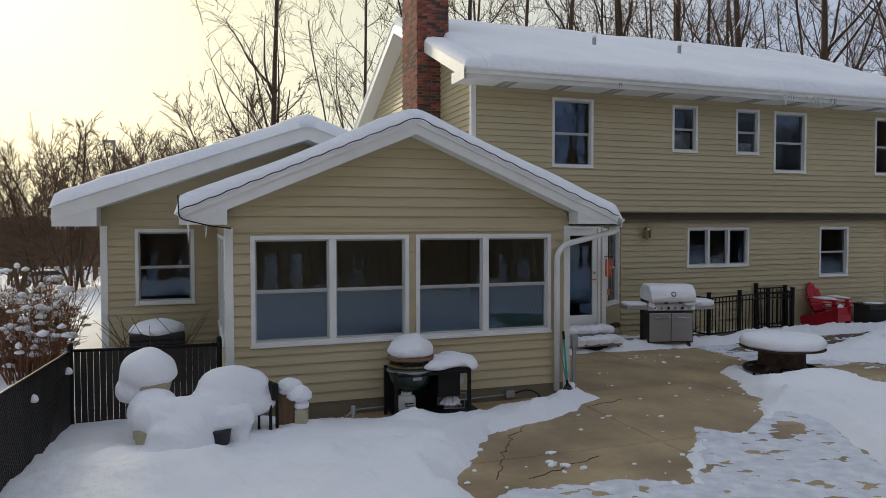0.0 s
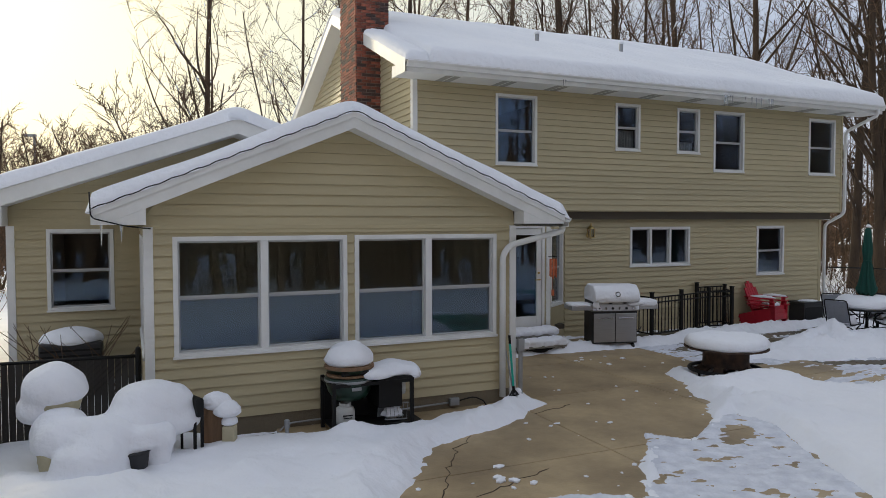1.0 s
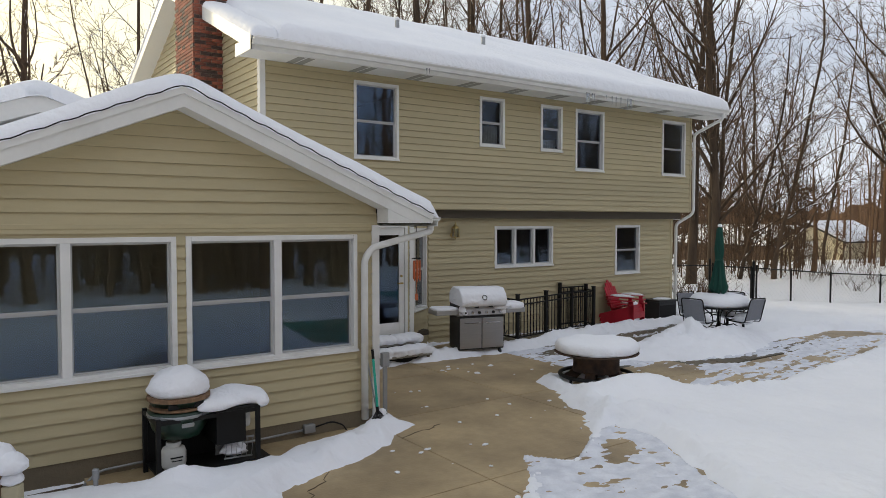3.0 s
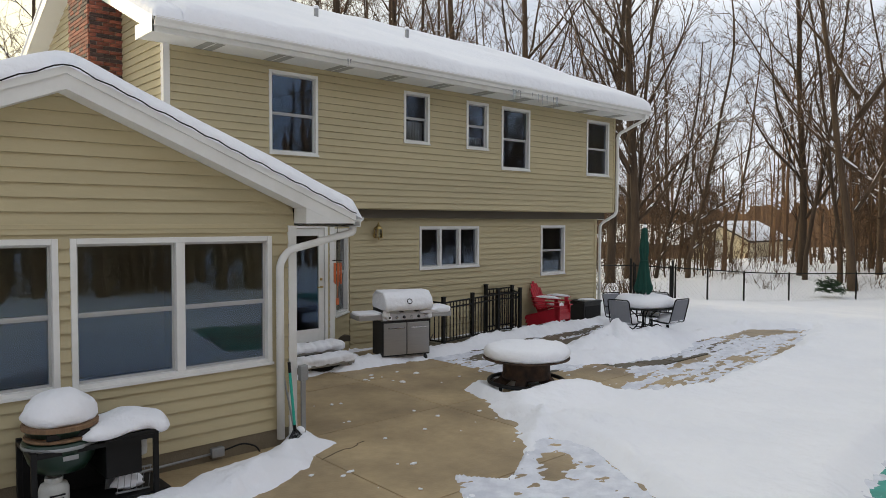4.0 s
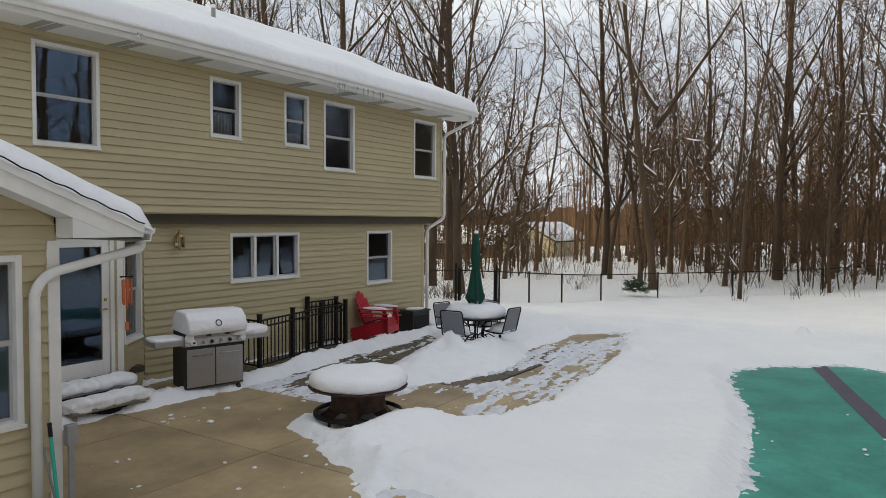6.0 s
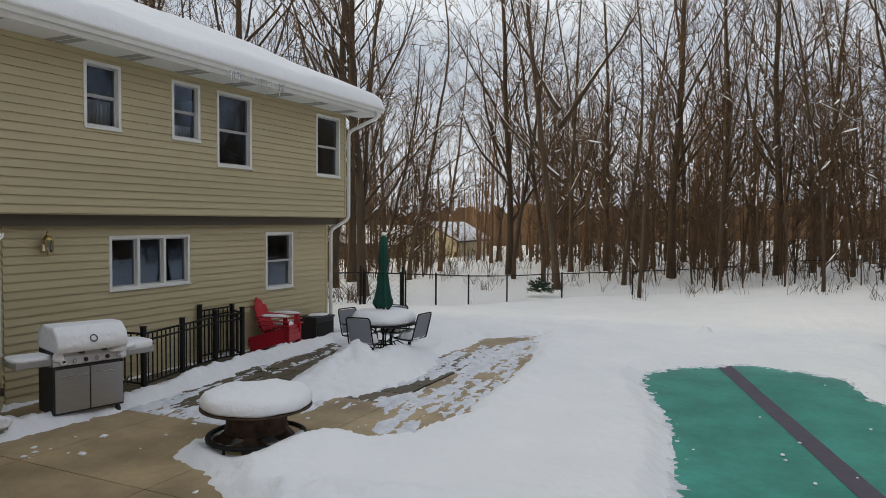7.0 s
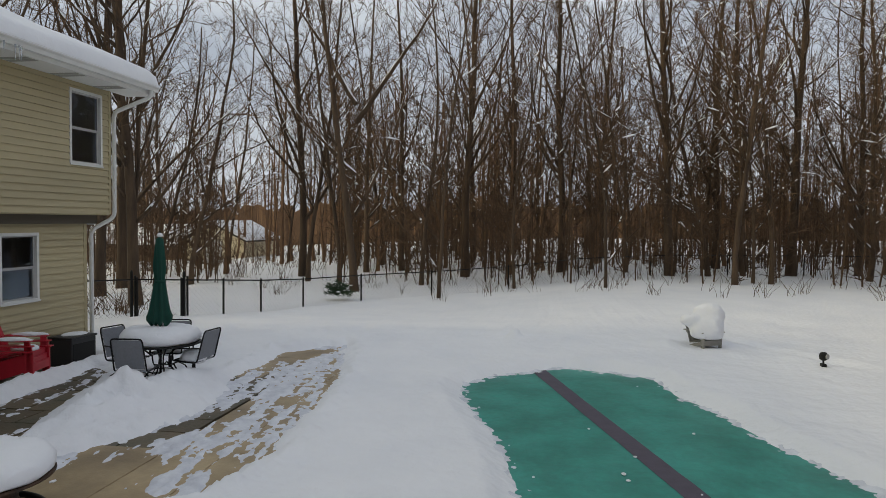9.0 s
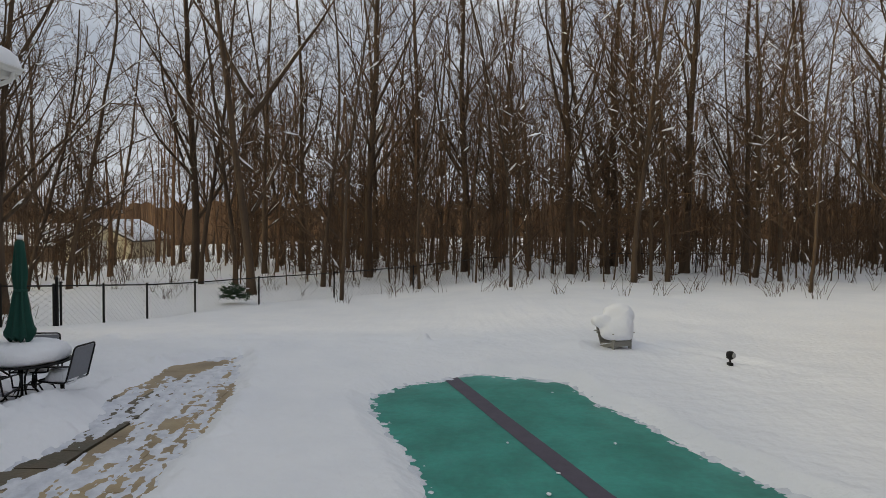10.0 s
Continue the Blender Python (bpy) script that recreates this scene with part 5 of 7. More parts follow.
def disc_snow(r, z0, h, seed, n=48, over=0.03):
    """A thick round cushion of snow with an uneven rim."""
    prof = [(r * 0.97, 0), (r + over, h * 0.18), (r + over, h * 0.5), (r * 0.96, h * 0.8), (r * 0.85, h * 0.95), (r * 0.6, h * 1.02), (r * 0.3, h * 1.04), (0.001, h * 1.05)]
    bm = lathe([(a, z0 + b) for a, b in prof], n)
    for v in bm.verts:
        q = noise.noise(v.co * 3.5 + Vector((seed, 0, 0)))
        q2 = noise.noise(v.co * 11 + Vector((seed, 3, 0)))
        f = 1 + 0.05 * q + 0.018 * q2
        v.co.x, v.co.y = v.co.x * f, v.co.y * f
        if v.co.z > z0 + 0.01:
            v.co.z += 0.035 * q + 0.012 * q2
    return bm


def torus(R, r, z, n=40, k=8):
    V, F = [], []
    for i in range(n):
        a = 2 * math.pi * i / n
        for j in range(k):
            b = 2 * math.pi * j / k
            V.append(((R + r * math.cos(b)) * math.cos(a), (R + r * math.cos(b)) * math.sin(a), z + r * math.sin(b)))
    for i in range(n):
        for j in range(k):
            F.append((i * k + j, ((i + 1) % n) * k + j, ((i + 1) % n) * k + (j + 1) % k, i * k + (j + 1) % k))
    return V, F


# fire pit table
pit = thing("fire_pit", "round rusted iron fire pit table under a thick disc of snow", "fire pit", pose(2.22, -3.95, 0.035))
part("rim", lathe([(0.36, 0.425), (0.63, 0.432), (0.665, 0.44), (0.67, 0.452), (0.66, 0.46), (0.2, 0.462)], 48), RUST, pit, smooth=True)
part("drum", lathe([(0.33, 0.13), (0.37, 0.14), (0.38, 0.19), (0.365, 0.21), (0.365, 0.36), (0.38, 0.38), (0.385, 0.424)], 40), RUST, pit, "rust brown drum under the rim", True)
for i in range(4):
    a = 0.5 + i * math.pi / 2
    part("foot", prism([(0.20, 0.16), (0.37, 0.16), (0.46, 0.07), (0.51, 0.05), (0.51, -0.02), (0.33, -0.02), (0.22, 0.08)], -0.075, 0.075), RUST, pit, m=pose(0, 0, 0, 0, 0, math.degrees(a)))
raw("ring", *torus(0.575, 0.032, 0.085), BLACK, pit, "black metal foot ring", True)
for i in range(6):
    part("ring_post", boxes((0.56, 0.59, -0.015, 0.015, 0, 0.08)), BLACK, pit, m=pose(0, 0, 0, 0, 0, i * 60))
part("snow_disc", disc_snow(0.65, 0.464, 0.185, 4.0, 56, 0.015), SNOW, pit, "thick cushion of snow", True)

# stainless barbecue
grill = thing("gas_grill", "stainless steel gas grill under lumpy snow", "grill", pose(2.17, -0.92, 0.02, 0, 0, -15))
part("cart", boxes((-0.47, 0.47, -0.24, 0.26, 0.09, 0.74), bevel=0.012), DKPLASTIC, grill, "black enamelled cart sides")
for s in (-1, 1):
    d = part("cart_door", boxes((min(0.008 * s, 0.45 * s), max(0.008 * s, 0.45 * s), -0.262, -0.242, 0.12, 0.70), bevel=0.006), STEEL, grill)
    part("handle", boxes((min(0.06 * s, 0.38 * s), max(0.06 * s, 0.38 * s), -0.30, -0.282, 0.60, 0.622), (0.08 * s - 0.01, 0.08 * s + 0.01, -0.285, -0.26, 0.602, 0.62), (0.36 * s - 0.01, 0.36 * s + 0.01, -0.285, -0.26, 0.602, 0.62), bevel=0.003), CHROME, d)
part("control_panel", prism([(-0.24, 0.742), (-0.30, 0.76), (-0.27, 0.87), (0.26, 0.87), (0.26, 0.742)], -0.49, 0.49, "x"), STEEL, grill)
part("drip_gap", boxes((-0.46, 0.46, -0.262, -0.241, 0.703, 0.741)), DKPLASTIC, grill)
for i in range(6):
    part("knob", lathe([(0.026, 0), (0.028, 0.01), (0.022, 0.035), (0.018, 0.04)], 14), CHROME if i % 2 else DKPLASTIC, grill, m=pose(-0.36 + i * 0.145, -0.288, 0.812, 100, 0, 0))
part("lid", prism([(-0.27, 0.872), (-0.285, 0.98), (-0.22, 1.12), (-0.05, 1.18), (0.12, 1.18), (0.24, 1.10), (0.26, 0.872)], -0.45, 0.45, "x"), STEEL, grill)
for s in (-0.455, 0.435):
    part("lid_end", prism([(-0.285, 0.872), (-0.30, 0.99), (-0.23, 1.135), (-0.05, 1.20), (0.12, 1.20), (0.25, 1.11), (0.27, 0.872)], s, s + 0.02, "x"), DKPLASTIC, grill)
part("lid_handle", boxes((-0.36, 0.36, -0.35, -0.325, 0.935, 0.96), (-0.2, -0.16, -0.33, -0.27, 0.92, 0.97), (0.16, 0.2, -0.33, -0.27, 0.92, 0.97), bevel=0.006), CHROME, grill)
for s in (-1, 1):
    sh = part("side_shelf", boxes((min(0.475 * s, 0.92 * s), max(0.475 * s, 0.92 * s), -0.25, 0.22, 0.77, 0.87), bevel=0.012), STEEL, grill)
    part("shelf_snow", lump([(0.69 * s, -0.02, 0.87, 0.25, 0.24, 0.10 if s > 0 else 0.04)], 3 + s, 0.10, 3, 0.5), SNOW, grill, "snow on the shelf", True)
ls = prism([(-0.37, 0.93), (-0.41, 1.02), (-0.36, 1.16), (-0.22, 1.27), (0.10, 1.28), (0.26, 1.20), (0.29, 1.06), (0.27, 0.95)], -0.47, 0.47, "x")
bmesh.ops.bevel(ls, geom=list(ls.edges), offset=0.035, segments=3, affect="EDGES", profile=0.6)
for v in ls.verts:
    v.co += Vector((0, 1, 0.6)) * 0.02 * noise.noise(v.co * 9)
part("lid_snow", ls, SNOW, grill, "snow plastered over the lid", True)
melt(part("panel_snow", lump([(-0.42, -0.28, 0.86, 0.07, 0.05, 0.09), (-0.36, -0.30, 0.79, 0.05, 0.03, 0.05), (0.38, -0.27, 0.88, 0.13, 0.07, 0.05), (0.50, -0.22, 0.90, 0.14, 0.12, 0.07), (0.44, -0.29, 0.80, 0.05, 0.03, 0.07)], 21, 0.2, 3, 0.8), SNOW, grill, "clumps of snow on the control panel", True), 0.015, 3)
for x in (-0.13, 0.17):
    part("handle_bracket", boxes((x - 0.03, x + 0.03, -0.345, -0.27, 0.90, 0.985), bevel=0.006), DKPLASTIC, grill)
for x in (-0.4, 0.4):
    for y in (-0.2, 0.2):
        part("caster", lathe([(0.02, 0), (0.04, 0.01), (0.04, 0.045), (0.02, 0.09)], 12), DKPLASTIC, grill, m=pose(x, y, -0.005))
raw("emblem", *torus(0.045, 0.008, 0.0, 20, 6), DKPLASTIC, grill, "round thermometer rim showing through the snow", True, m=pose(0.0, -0.385, 1.10, 68, 0, 0))
tube("gas_hose", bend([(0.45, 0.1, 0.45), (0.62, 0.15, 0.3), (0.75, 0.3, 0.25), (0.9, 0.5, 0.3)], 0.1), 0.012, BLACK, grill, n=6)


# railing round the stair well
def railing(p0, p1, name="railing", h=0.93):
    a, b = Vector((*p0, 0)), Vector((*p1, 0))
    L = (b - a).length
    rl = thing(name, "black metal picket railing panel on the patio", "railing", pose(p0[0], p0[1], 0, 0, 0, math.degrees(math.atan2(b.y - a.y, b.x - a.x))), group="stair well railing")
    for z in (0.12, h - 0.13, h - 0.02):
        part("rail", boxes((0.03, L - 0.03, -0.014, 0.014, z, z + 0.03), bevel=0.003), BLACK, rl)
    n = max(2, int(L / 0.115))
    for i in range(1, n):
        part("picket", boxes((L * i / n - 0.008, L * i / n + 0.008, -0.008, 0.008, 0.15, h - 0.02)), BLACK, rl)
    return rl


def rail_post(x, y, h=1.03):
    p = thing("railing_post", "square black metal post with a flat cap", "post", pose(x, y, 0), group="stair well railing")
    part("shaft", boxes((-0.034, 0.034, -0.034, 0.034, 0, h), bevel=0.004), BLACK, p)
    part("cap", boxes((-0.043, 0.043, -0.043, 0.043, h + 0.001, h + 0.02), bevel=0.006), BLACK, p)


RAILS = [(3.46, -0.66), (4.48, -0.44), (5.50, -0.22), (6.12, -0.32)]
for p in RAILS:
    rail_post(*p)
rail_post(5.56, 0.22, 1.10)
rail_post(6.42, 0.20)
railing(RAILS[0], RAILS[1])
railing(RAILS[1], RAILS[2])
railing(RAILS[2], RAILS[3])
railing((5.56, 0.22), (6.42, 0.20), h=1.0)
railing((3.46, -0.66), (3.40, 0.24))
railing(RAILS[3], (6.42, 0.20))


# red garden chairs, stacked
def adirondack(name, label, mat, m, snow=False, group=""):
    c = thing(name, label, "chair", m, group)
    for i in range(5):
        y = -0.24 + i * 0.12
        part("seat_slat", boxes((-0.26, 0.26, y - 0.052, y + 0.052, 0.37 - i * 0.025, 0.392 - i * 0.025), bevel=0.005), mat, c)
    for i in range(5):
        x = -0.22 + i * 0.11
        top = 0.98 - 0.06 * abs(i - 2) ** 1.5
        part("back_slat", prism([(0.245, 0.25), (0.267, 0.25), (0.267 + (top - 0.25) * 0.42, top), (0.245 + (top - 0.25) * 0.42, top)], x - 0.049, x + 0.049, "x"), mat, c)
    part("back_brace", boxes((-0.27, 0.27, 0.40, 0.425, 0.52, 0.58), bevel=0.004), mat, c)
    for s in (-1, 1):
        part("arm", boxes((0.31 * s - 0.065, 0.31 * s + 0.065, -0.36, 0.42, 0.585, 0.61), bevel=0.01), mat, c)
        part("front_leg", boxes((0.285 * s - 0.02, 0.285 * s + 0.02, -0.33, -0.23, 0, 0.584), bevel=0.005), mat, c)
        part("side_rail", prism([(-0.30, 0.27), (-0.30, 0.375), (0.62, 0.10), (0.66, 0.0), (0.55, 0.0)], 0.245 * s - 0.016, 0.245 * s + 0.016, "x"), mat, c)
    part("front_board", boxes((-0.265, 0.265, -0.325, -0.30, 0.24, 0.39), bevel=0.004), mat, c)
    if snow:
        part("snow_cap", lump([(0, -0.1, 0.40, 0.25, 0.22, 0.09), (0.31, -0.05, 0.615, 0.075, 0.33, 0.045), (-0.31, -0.05, 0.615, 0.075, 0.33, 0.05)], 8, 0.2), SNOW, c, "snow on seat and arms", True)
    return c


rc = pose(7.36, -0.30, 0.0, 0, 0, 12) @ Matrix.Scale(0.93, 4)
for i in range(3):
    adirondack("garden_chair", "red slatted garden chair in a stack" + (", snow on its seat" if i == 2 else ""), RED, rc @ pose(0, 0.03 * i, 0.095 * i), i == 2, "stacked red chairs")
bx_ = thing("deck_box", "black plastic storage bin with snow on top", "storage bin", pose(8.85, -0.12, 0, 0, 0, -4))
part("body", boxes((-0.31, 0.33, -0.24, 0.24, 0, 0.50), bevel=0.015), DKPLASTIC, bx_)
part("lid", boxes((-0.33, 0.35, -0.26, 0.26, 0.501, 0.545), bevel=0.012), DKPLASTIC, bx_)
part("vent", boxes((-0.28, 0.28, -0.252, -0.241, 0.06, 0.42), bevel=0.004), BLACK, bx_)
part("snow_cap", lump([(0.1, 0.05, 0.546, 0.28, 0.2, 0.03)], 9, 0.2), SNOW, bx_, "thin snow", True)


# dining table, chairs, umbrella
TX, TY = 7.60, -2.62
table = thing("patio_table", "round black metal patio table heaped with snow", "table", pose(TX, TY, 0))
part("tabletop", lathe([(0.60, 0.69), (0.625, 0.695), (0.625, 0.715), (0.60, 0.72), (0.05, 0.72)], 40), BLACK, table)
raw("top_ring", *torus(0.625, 0.014, 0.705), BLACK, table, smooth=True)
for i in range(4):
    a = math.radians(45 + 90 * i)
    c, s = math.cos(a), math.sin(a)
    tube("leg", [(c * r, s * r, z) for r, z in ((0.46, 0.0), (0.40, 0.06), (0.24, 0.18), (0.12, 0.34), (0.14, 0.5), (0.3, 0.64), (0.42, 0.69))], 0.014, BLACK, table, n=6)
raw("brace_ring", *torus(0.2, 0.01, 0.24), BLACK, table, smooth=True)
part("snow_cover", disc_snow(0.59, 0.722, 0.24, 7.0), SNOW, table, "thick snow over the tabletop", True)

umb = thing("patio_umbrella", "closed dark green patio umbrella standing through the table", "umbrella", pose(TX + 0.02, TY + 0.02, 0))
part("pole", lathe([(0.02, 0.0), (0.02, 2.46)], 12), BLACK, umb)
part("base", lathe([(0.24, 0.0), (0.24, 0.05), (0.06, 0.09), (0.03, 0.2)], 24), BLACK, umb)
V, F = [], []
rows = [(0.02, 2.44), (0.07, 2.40), (0.085, 2.2), (0.10, 1.95), (0.075, 1.72), (0.09, 1.66), (0.13, 1.4), (0.17, 1.2), (0.20, 1.08), (0.15, 1.0)]
nk = 32
for r, z in rows:
    for i in range(nk):
        a = 2 * math.pi * i / nk
        f = 0.86 + 0.26 * math.cos(8 * a + 0.6 * z) * min(1, (2.45 - z) * 1.6) + 0.08 * math.cos(3 * a)
        V.append((r * f * math.cos(a), r * f * math.sin(a), z + (0.06 * math.cos(8 * a) if z < 1.1 else 0)))
for j in range(len(rows) - 1):
    for i in range(nk):
        F.append((j * nk + i, (j + 1) * nk + i, (j + 1) * nk + (i + 1) % nk, j * nk + (i + 1) % nk))
raw("canopy", V, F, CLOTH, umb, "folded green cloth", True)
part("tie", lathe([(0.082, 1.69), (0.09, 1.70), (0.09, 1.72), (0.082, 1.73)], 24), CLOTH, umb)
part("finial", lathe([(0.012, 2.46), (0.03, 2.49), (0.012, 2.53), (0.002, 2.55)], 12), BLACK, umb)
part("snow_cap", lump([(0, 0, 2.46, 0.05, 0.05, 0.05)], 2, 0.1, 2), SNOW, umb, "", True)


def patio_chair(m):
    c = thing("patio_chair", "black wrought iron patio chair with a grey mesh back", "chair", m, group="chairs round the table")
    fr = bend([(-0.25, -0.22, 0.44), (-0.25, 0.22, 0.42), (-0.24, 0.36, 0.94), (0.24, 0.36, 0.94), (0.25, 0.22, 0.42), (0.25, -0.22, 0.44), (-0.25, -0.22, 0.44)], 0.06)
    tube("frame", fr, 0.013, BLACK, c, n=6)
    part("backrest", prism([(0.225, 0.47), (0.232, 0.47), (0.352, 0.92), (0.345, 0.92)], -0.225, 0.225, "x"), MESH, c, "grey mesh sling")
    part("seat", boxes((-0.235, 0.235, -0.21, 0.22, 0.425, 0.437)), MESH, c)
    for s in (-1, 1):
        tube("arm", bend([(0.25 * s, 0.28, 0.66), (0.29 * s, 0.05, 0.66), (0.29 * s, -0.2, 0.64), (0.27 * s, -0.2, 0.44)], 0.06), 0.012, BLACK, c, n=6)
    part("post", lathe([(0.03, 0.16), (0.03, 0.42)], 10), BLACK, c)
    for i in range(4):
        a = math.radians(45 + 90 * i)
        cc, ss = math.cos(a), math.sin(a)
        tube("leg", [(cc * r, ss * r, z) for r, z in ((0.0, 0.2), (0.14, 0.235), (0.27, 0.16), (0.33, 0.05), (0.30, 0.0))], 0.013, BLACK, c, n=6)
    part("snow_cap", lump([(0, 0.0, 0.45, 0.235, 0.22, 0.15), (0.05, 0.16, 0.46, 0.17, 0.06, 0.16)], 6, 0.2), SNOW, c, "snow on the seat", True)
    return c


ch = patio_chair(pose(6.86, -2.66, 0.0, 0, 0, 96))
for x, y, a in ((7.70, -3.14, 174), (7.54, -2.08, -14), (8.24, -2.42, -82)):
    copy_thing(ch, pose(x, y, 0.0, 0, 0, a))

# steps, lantern, chime, tools by the door
steps = thing("entry_steps", "two grey steps with snow below the door", "steps", pose(0.42, DY - 0.02, 0))
for i, (d0, d1, z) in enumerate(((-0.40, -0.06, 0.33), (-0.78, -0.401, 0.17))):
    part("tread", boxes((-0.55, 0.58, d0, d1, z - 0.05, z), bevel=0.008), CONCSTEP, steps)
    part("riser", boxes((-0.52, -0.46, d0 + 0.04, d1, 0, z - 0.051), (0.49, 0.55, d0 + 0.04, d1, 0, z - 0.051)), CONCSTEP, steps)
    part("back_board", boxes((-0.45, 0.48, d0 + 0.12, d0 + 0.14, 0, z - 0.052)), BLACK, steps)
    melt(part("snow_cap", lump([(-0.38 + 0.28 * k, (d0 + d1) / 2 - 0.02, z + 0.02, 0.22, 0.19, 0.12) for k in range(4)], 12 + i, 0.25, 3, 0.8), SNOW, steps, "snow along the tread", True), 0.02, 3)

lamp = thing("wall_lantern", "old brass and glass lantern on the siding", "lantern", pose(2.46, LY - 0.02, 2.17))
part("backplate", lathe([(0.05, 0), (0.05, 0.012), (0.03, 0.02)], 16), BRASS, lamp, m=pose(0, 0.015, 0.10, 90, 0, 0))
tube("arm", bend([(0, 0.0, 0.10), (0, -0.1, 0.06), (0, -0.13, 0.0), (0, -0.12, 0.06)], 0.04), 0.009, BRASS, lamp, n=6)
part("cage", boxes((-0.06, -0.048, -0.18, -0.168, 0.06, 0.24), (0.048, 0.06, -0.18, -0.168, 0.06, 0.24), (-0.06, -0.048, -0.072, -0.06, 0.06, 0.24), (0.048, 0.06, -0.072, -0.06, 0.06, 0.24), (-0.065, 0.065, -0.185, -0.055, 0.05, 0.06)), BRASS, lamp)
lg = part("glass", boxes((-0.047, 0.047, -0.167, -0.073, 0.062, 0.238)), GLASS, lamp, "cloudy lantern glass")
lg.visible_shadow = False
part("hood", lathe([(0.085, 0.24), (0.06, 0.28), (0.025, 0.31), (0.015, 0.34), (0.02, 0.36), (0.002, 0.37)], 16), BRASS, lamp, m=pose(0, -0.12, 0))

chime = thing("wind_chime", "orange tube wind chime hanging by the door", "wind chime", pose(1.02, DY - 0.24, 1.85))
part("hanger", boxes((-0.004, 0.004, -0.004, 0.004, 0.02, 0.62), (-0.10, 0.10, -0.012, 0.012, 0.0, 0.02), (-0.006, 0.006, 0.0, 0.2, 0.61, 0.62)), BLACK, chime)
for i in range(5):
    part("chime_tube", lathe([(0.014, -0.38 - 0.03 * (i % 3)), (0.014, -0.03)], 10), ORANGE, chime, m=pose(-0.07 + 0.035 * i, 0.02 * (i % 2) - 0.01, 0))
part("clapper", boxes((-0.03, 0.03, -0.006, 0.006, -0.78, -0.66), (-0.002, 0.002, -0.002, 0.002, -0.66, 0)), ORANGE, chime)

rake = thing("leaf_rake", "leaf rake with a teal handle leaning on the corner", "rake", pose(-1.93, SY - 0.24, 0.06, -6, -2, 0))
part("handle", lathe([(0.016, 0.2), (0.016, 0.80)], 10), TEALP, rake)
part("grip", lathe([(0.018, 0.801), (0.018, 0.92)], 10), BLACK, rake)
part("ferrule", lathe([(0.02, 0.14), (0.017, 0.21)], 10), BLACK, rake)
for i in range(13):
    a = (i - 6) / 6
    tube("tine", [(0.01 * a, 0, 0.17), (0.12 * a, 0.0, 0.03), (0.135 * a, -0.02, 0.0), (0.135 * a, -0.05, -0.02)], 0.0045, DKPLASTIC, rake, n=4)
pole = thing("conduit_post", "grey metal conduit with a meter box at the corner", "conduit", pose(-1.74, SY - 0.06, 0.0))
part("pipe", boxes((-0.028, 0.028, -0.03, 0.0, 0.0, 0.72), bevel=0.004), GALV, pole)
part("box", boxes((-0.05, 0.05, -0.05, 0.02, 0.721, 0.90), bevel=0.008), GALV, pole)
brm = thing("snow_broom", "thin grey pole leaning beside the rake", "broom", pose(-1.88, SY - 0.16, 0.05, -5, -9, 0))
part("shaft", lathe([(0.011, 0.0), (0.011, 0.85)], 8), GALV, brm)
part("head", boxes((-0.04, 0.04, -0.02, 0.02, -0.04, 0.08), bevel=0.01), BLACK, brm)
part("snow_clump", lump([(0.05, -0.03, 0.10, 0.06, 0.05, 0.07)], 4, 0.2, 2), SNOW, brm, "", True)
outlet = thing("outlet_box", "grey outlet box with a cable on the foundation", "outlet", pose(-2.78, SY - 0.03, 0.05))
part("box", boxes((-0.07, 0.07, -0.06, 0.01, 0.0, 0.10), bevel=0.008), GALV, outlet)
tube("cable", bend([(0.07, -0.02, 0.05), (0.3, -0.03, 0.09), (0.45, -0.03, 0.02), (0.5, -0.03, -0.06)], 0.08), 0.01, BLACK, outlet, n=5)
tube("pipe", bend([(-0.07, -0.02, 0.04), (-0.9, -0.03, 0.02), (-1.6, -0.03, 0.03), (-2.3, -0.05, 0.02), (-2.45, -0.1, -0.1)], 0.15), 0.014, GALV, outlet, "grey pipe along the wall", n=6)

# ceramic grill in a cart
kam = thing("ceramic_grill", "green ceramic grill in a black cart, snow on top", "grill", pose(-4.38, -4.36, 0.0))
part("shell", lathe([(0.10, 0.38), (0.20, 0.41), (0.26, 0.50), (0.29, 0.60), (0.30, 0.68), (0.26, 0.685)], 32), GREEN, kam, "dark green ceramic bowl", True)
part("band", lathe([(0.27, 0.69), (0.285, 0.70), (0.285, 0.72), (0.25, 0.725), (0.25, 0.785), (0.302, 0.79), (0.304, 0.825), (0.29, 0.832)], 32), WOOD, kam, "brown scorched band with a gap")
part("draft_slot", boxes((-0.17, 0.17, -0.262, -0.246, 0.728, 0.782), bevel=0.01), BLACK, kam)
part("dome", lathe([(0.29, 0.831), (0.27, 0.74), (0.2, 0.94), (0.10, 0.97), (0.002, 0.98)], 32), GREEN, kam, "", True)
part("lower_band", lathe([(0.304, 0.63), (0.309, 0.64), (0.309, 0.655), (0.304, 0.66)], 32), GALV, kam)
part("lid_handle", boxes((0.20, 0.33, -0.20, -0.15, 0.72, 0.76), bevel=0.01), WOOD, kam)
for x in (-0.27, 0.72):
    for y in (-0.27, 0.27):
        part("leg", boxes((x - 0.022, x + 0.022, y - 0.022, y + 0.022, -0.12, 0.66), bevel=0.003), BLACK, kam)
part("frame", boxes((-0.29, 0.74, -0.285, -0.255, 0.60, 0.64), (-0.29, 0.74, 0.255, 0.285, 0.60, 0.64), (-0.29, -0.25, -0.255, 0.255, 0.60, 0.64), (0.70, 0.74, -0.255, 0.255, 0.60, 0.64)), BLACK, kam)
part("side_panel", boxes((0.30, 0.60, -0.25, 0.25, 0.30, 0.60)), BLACK, kam)
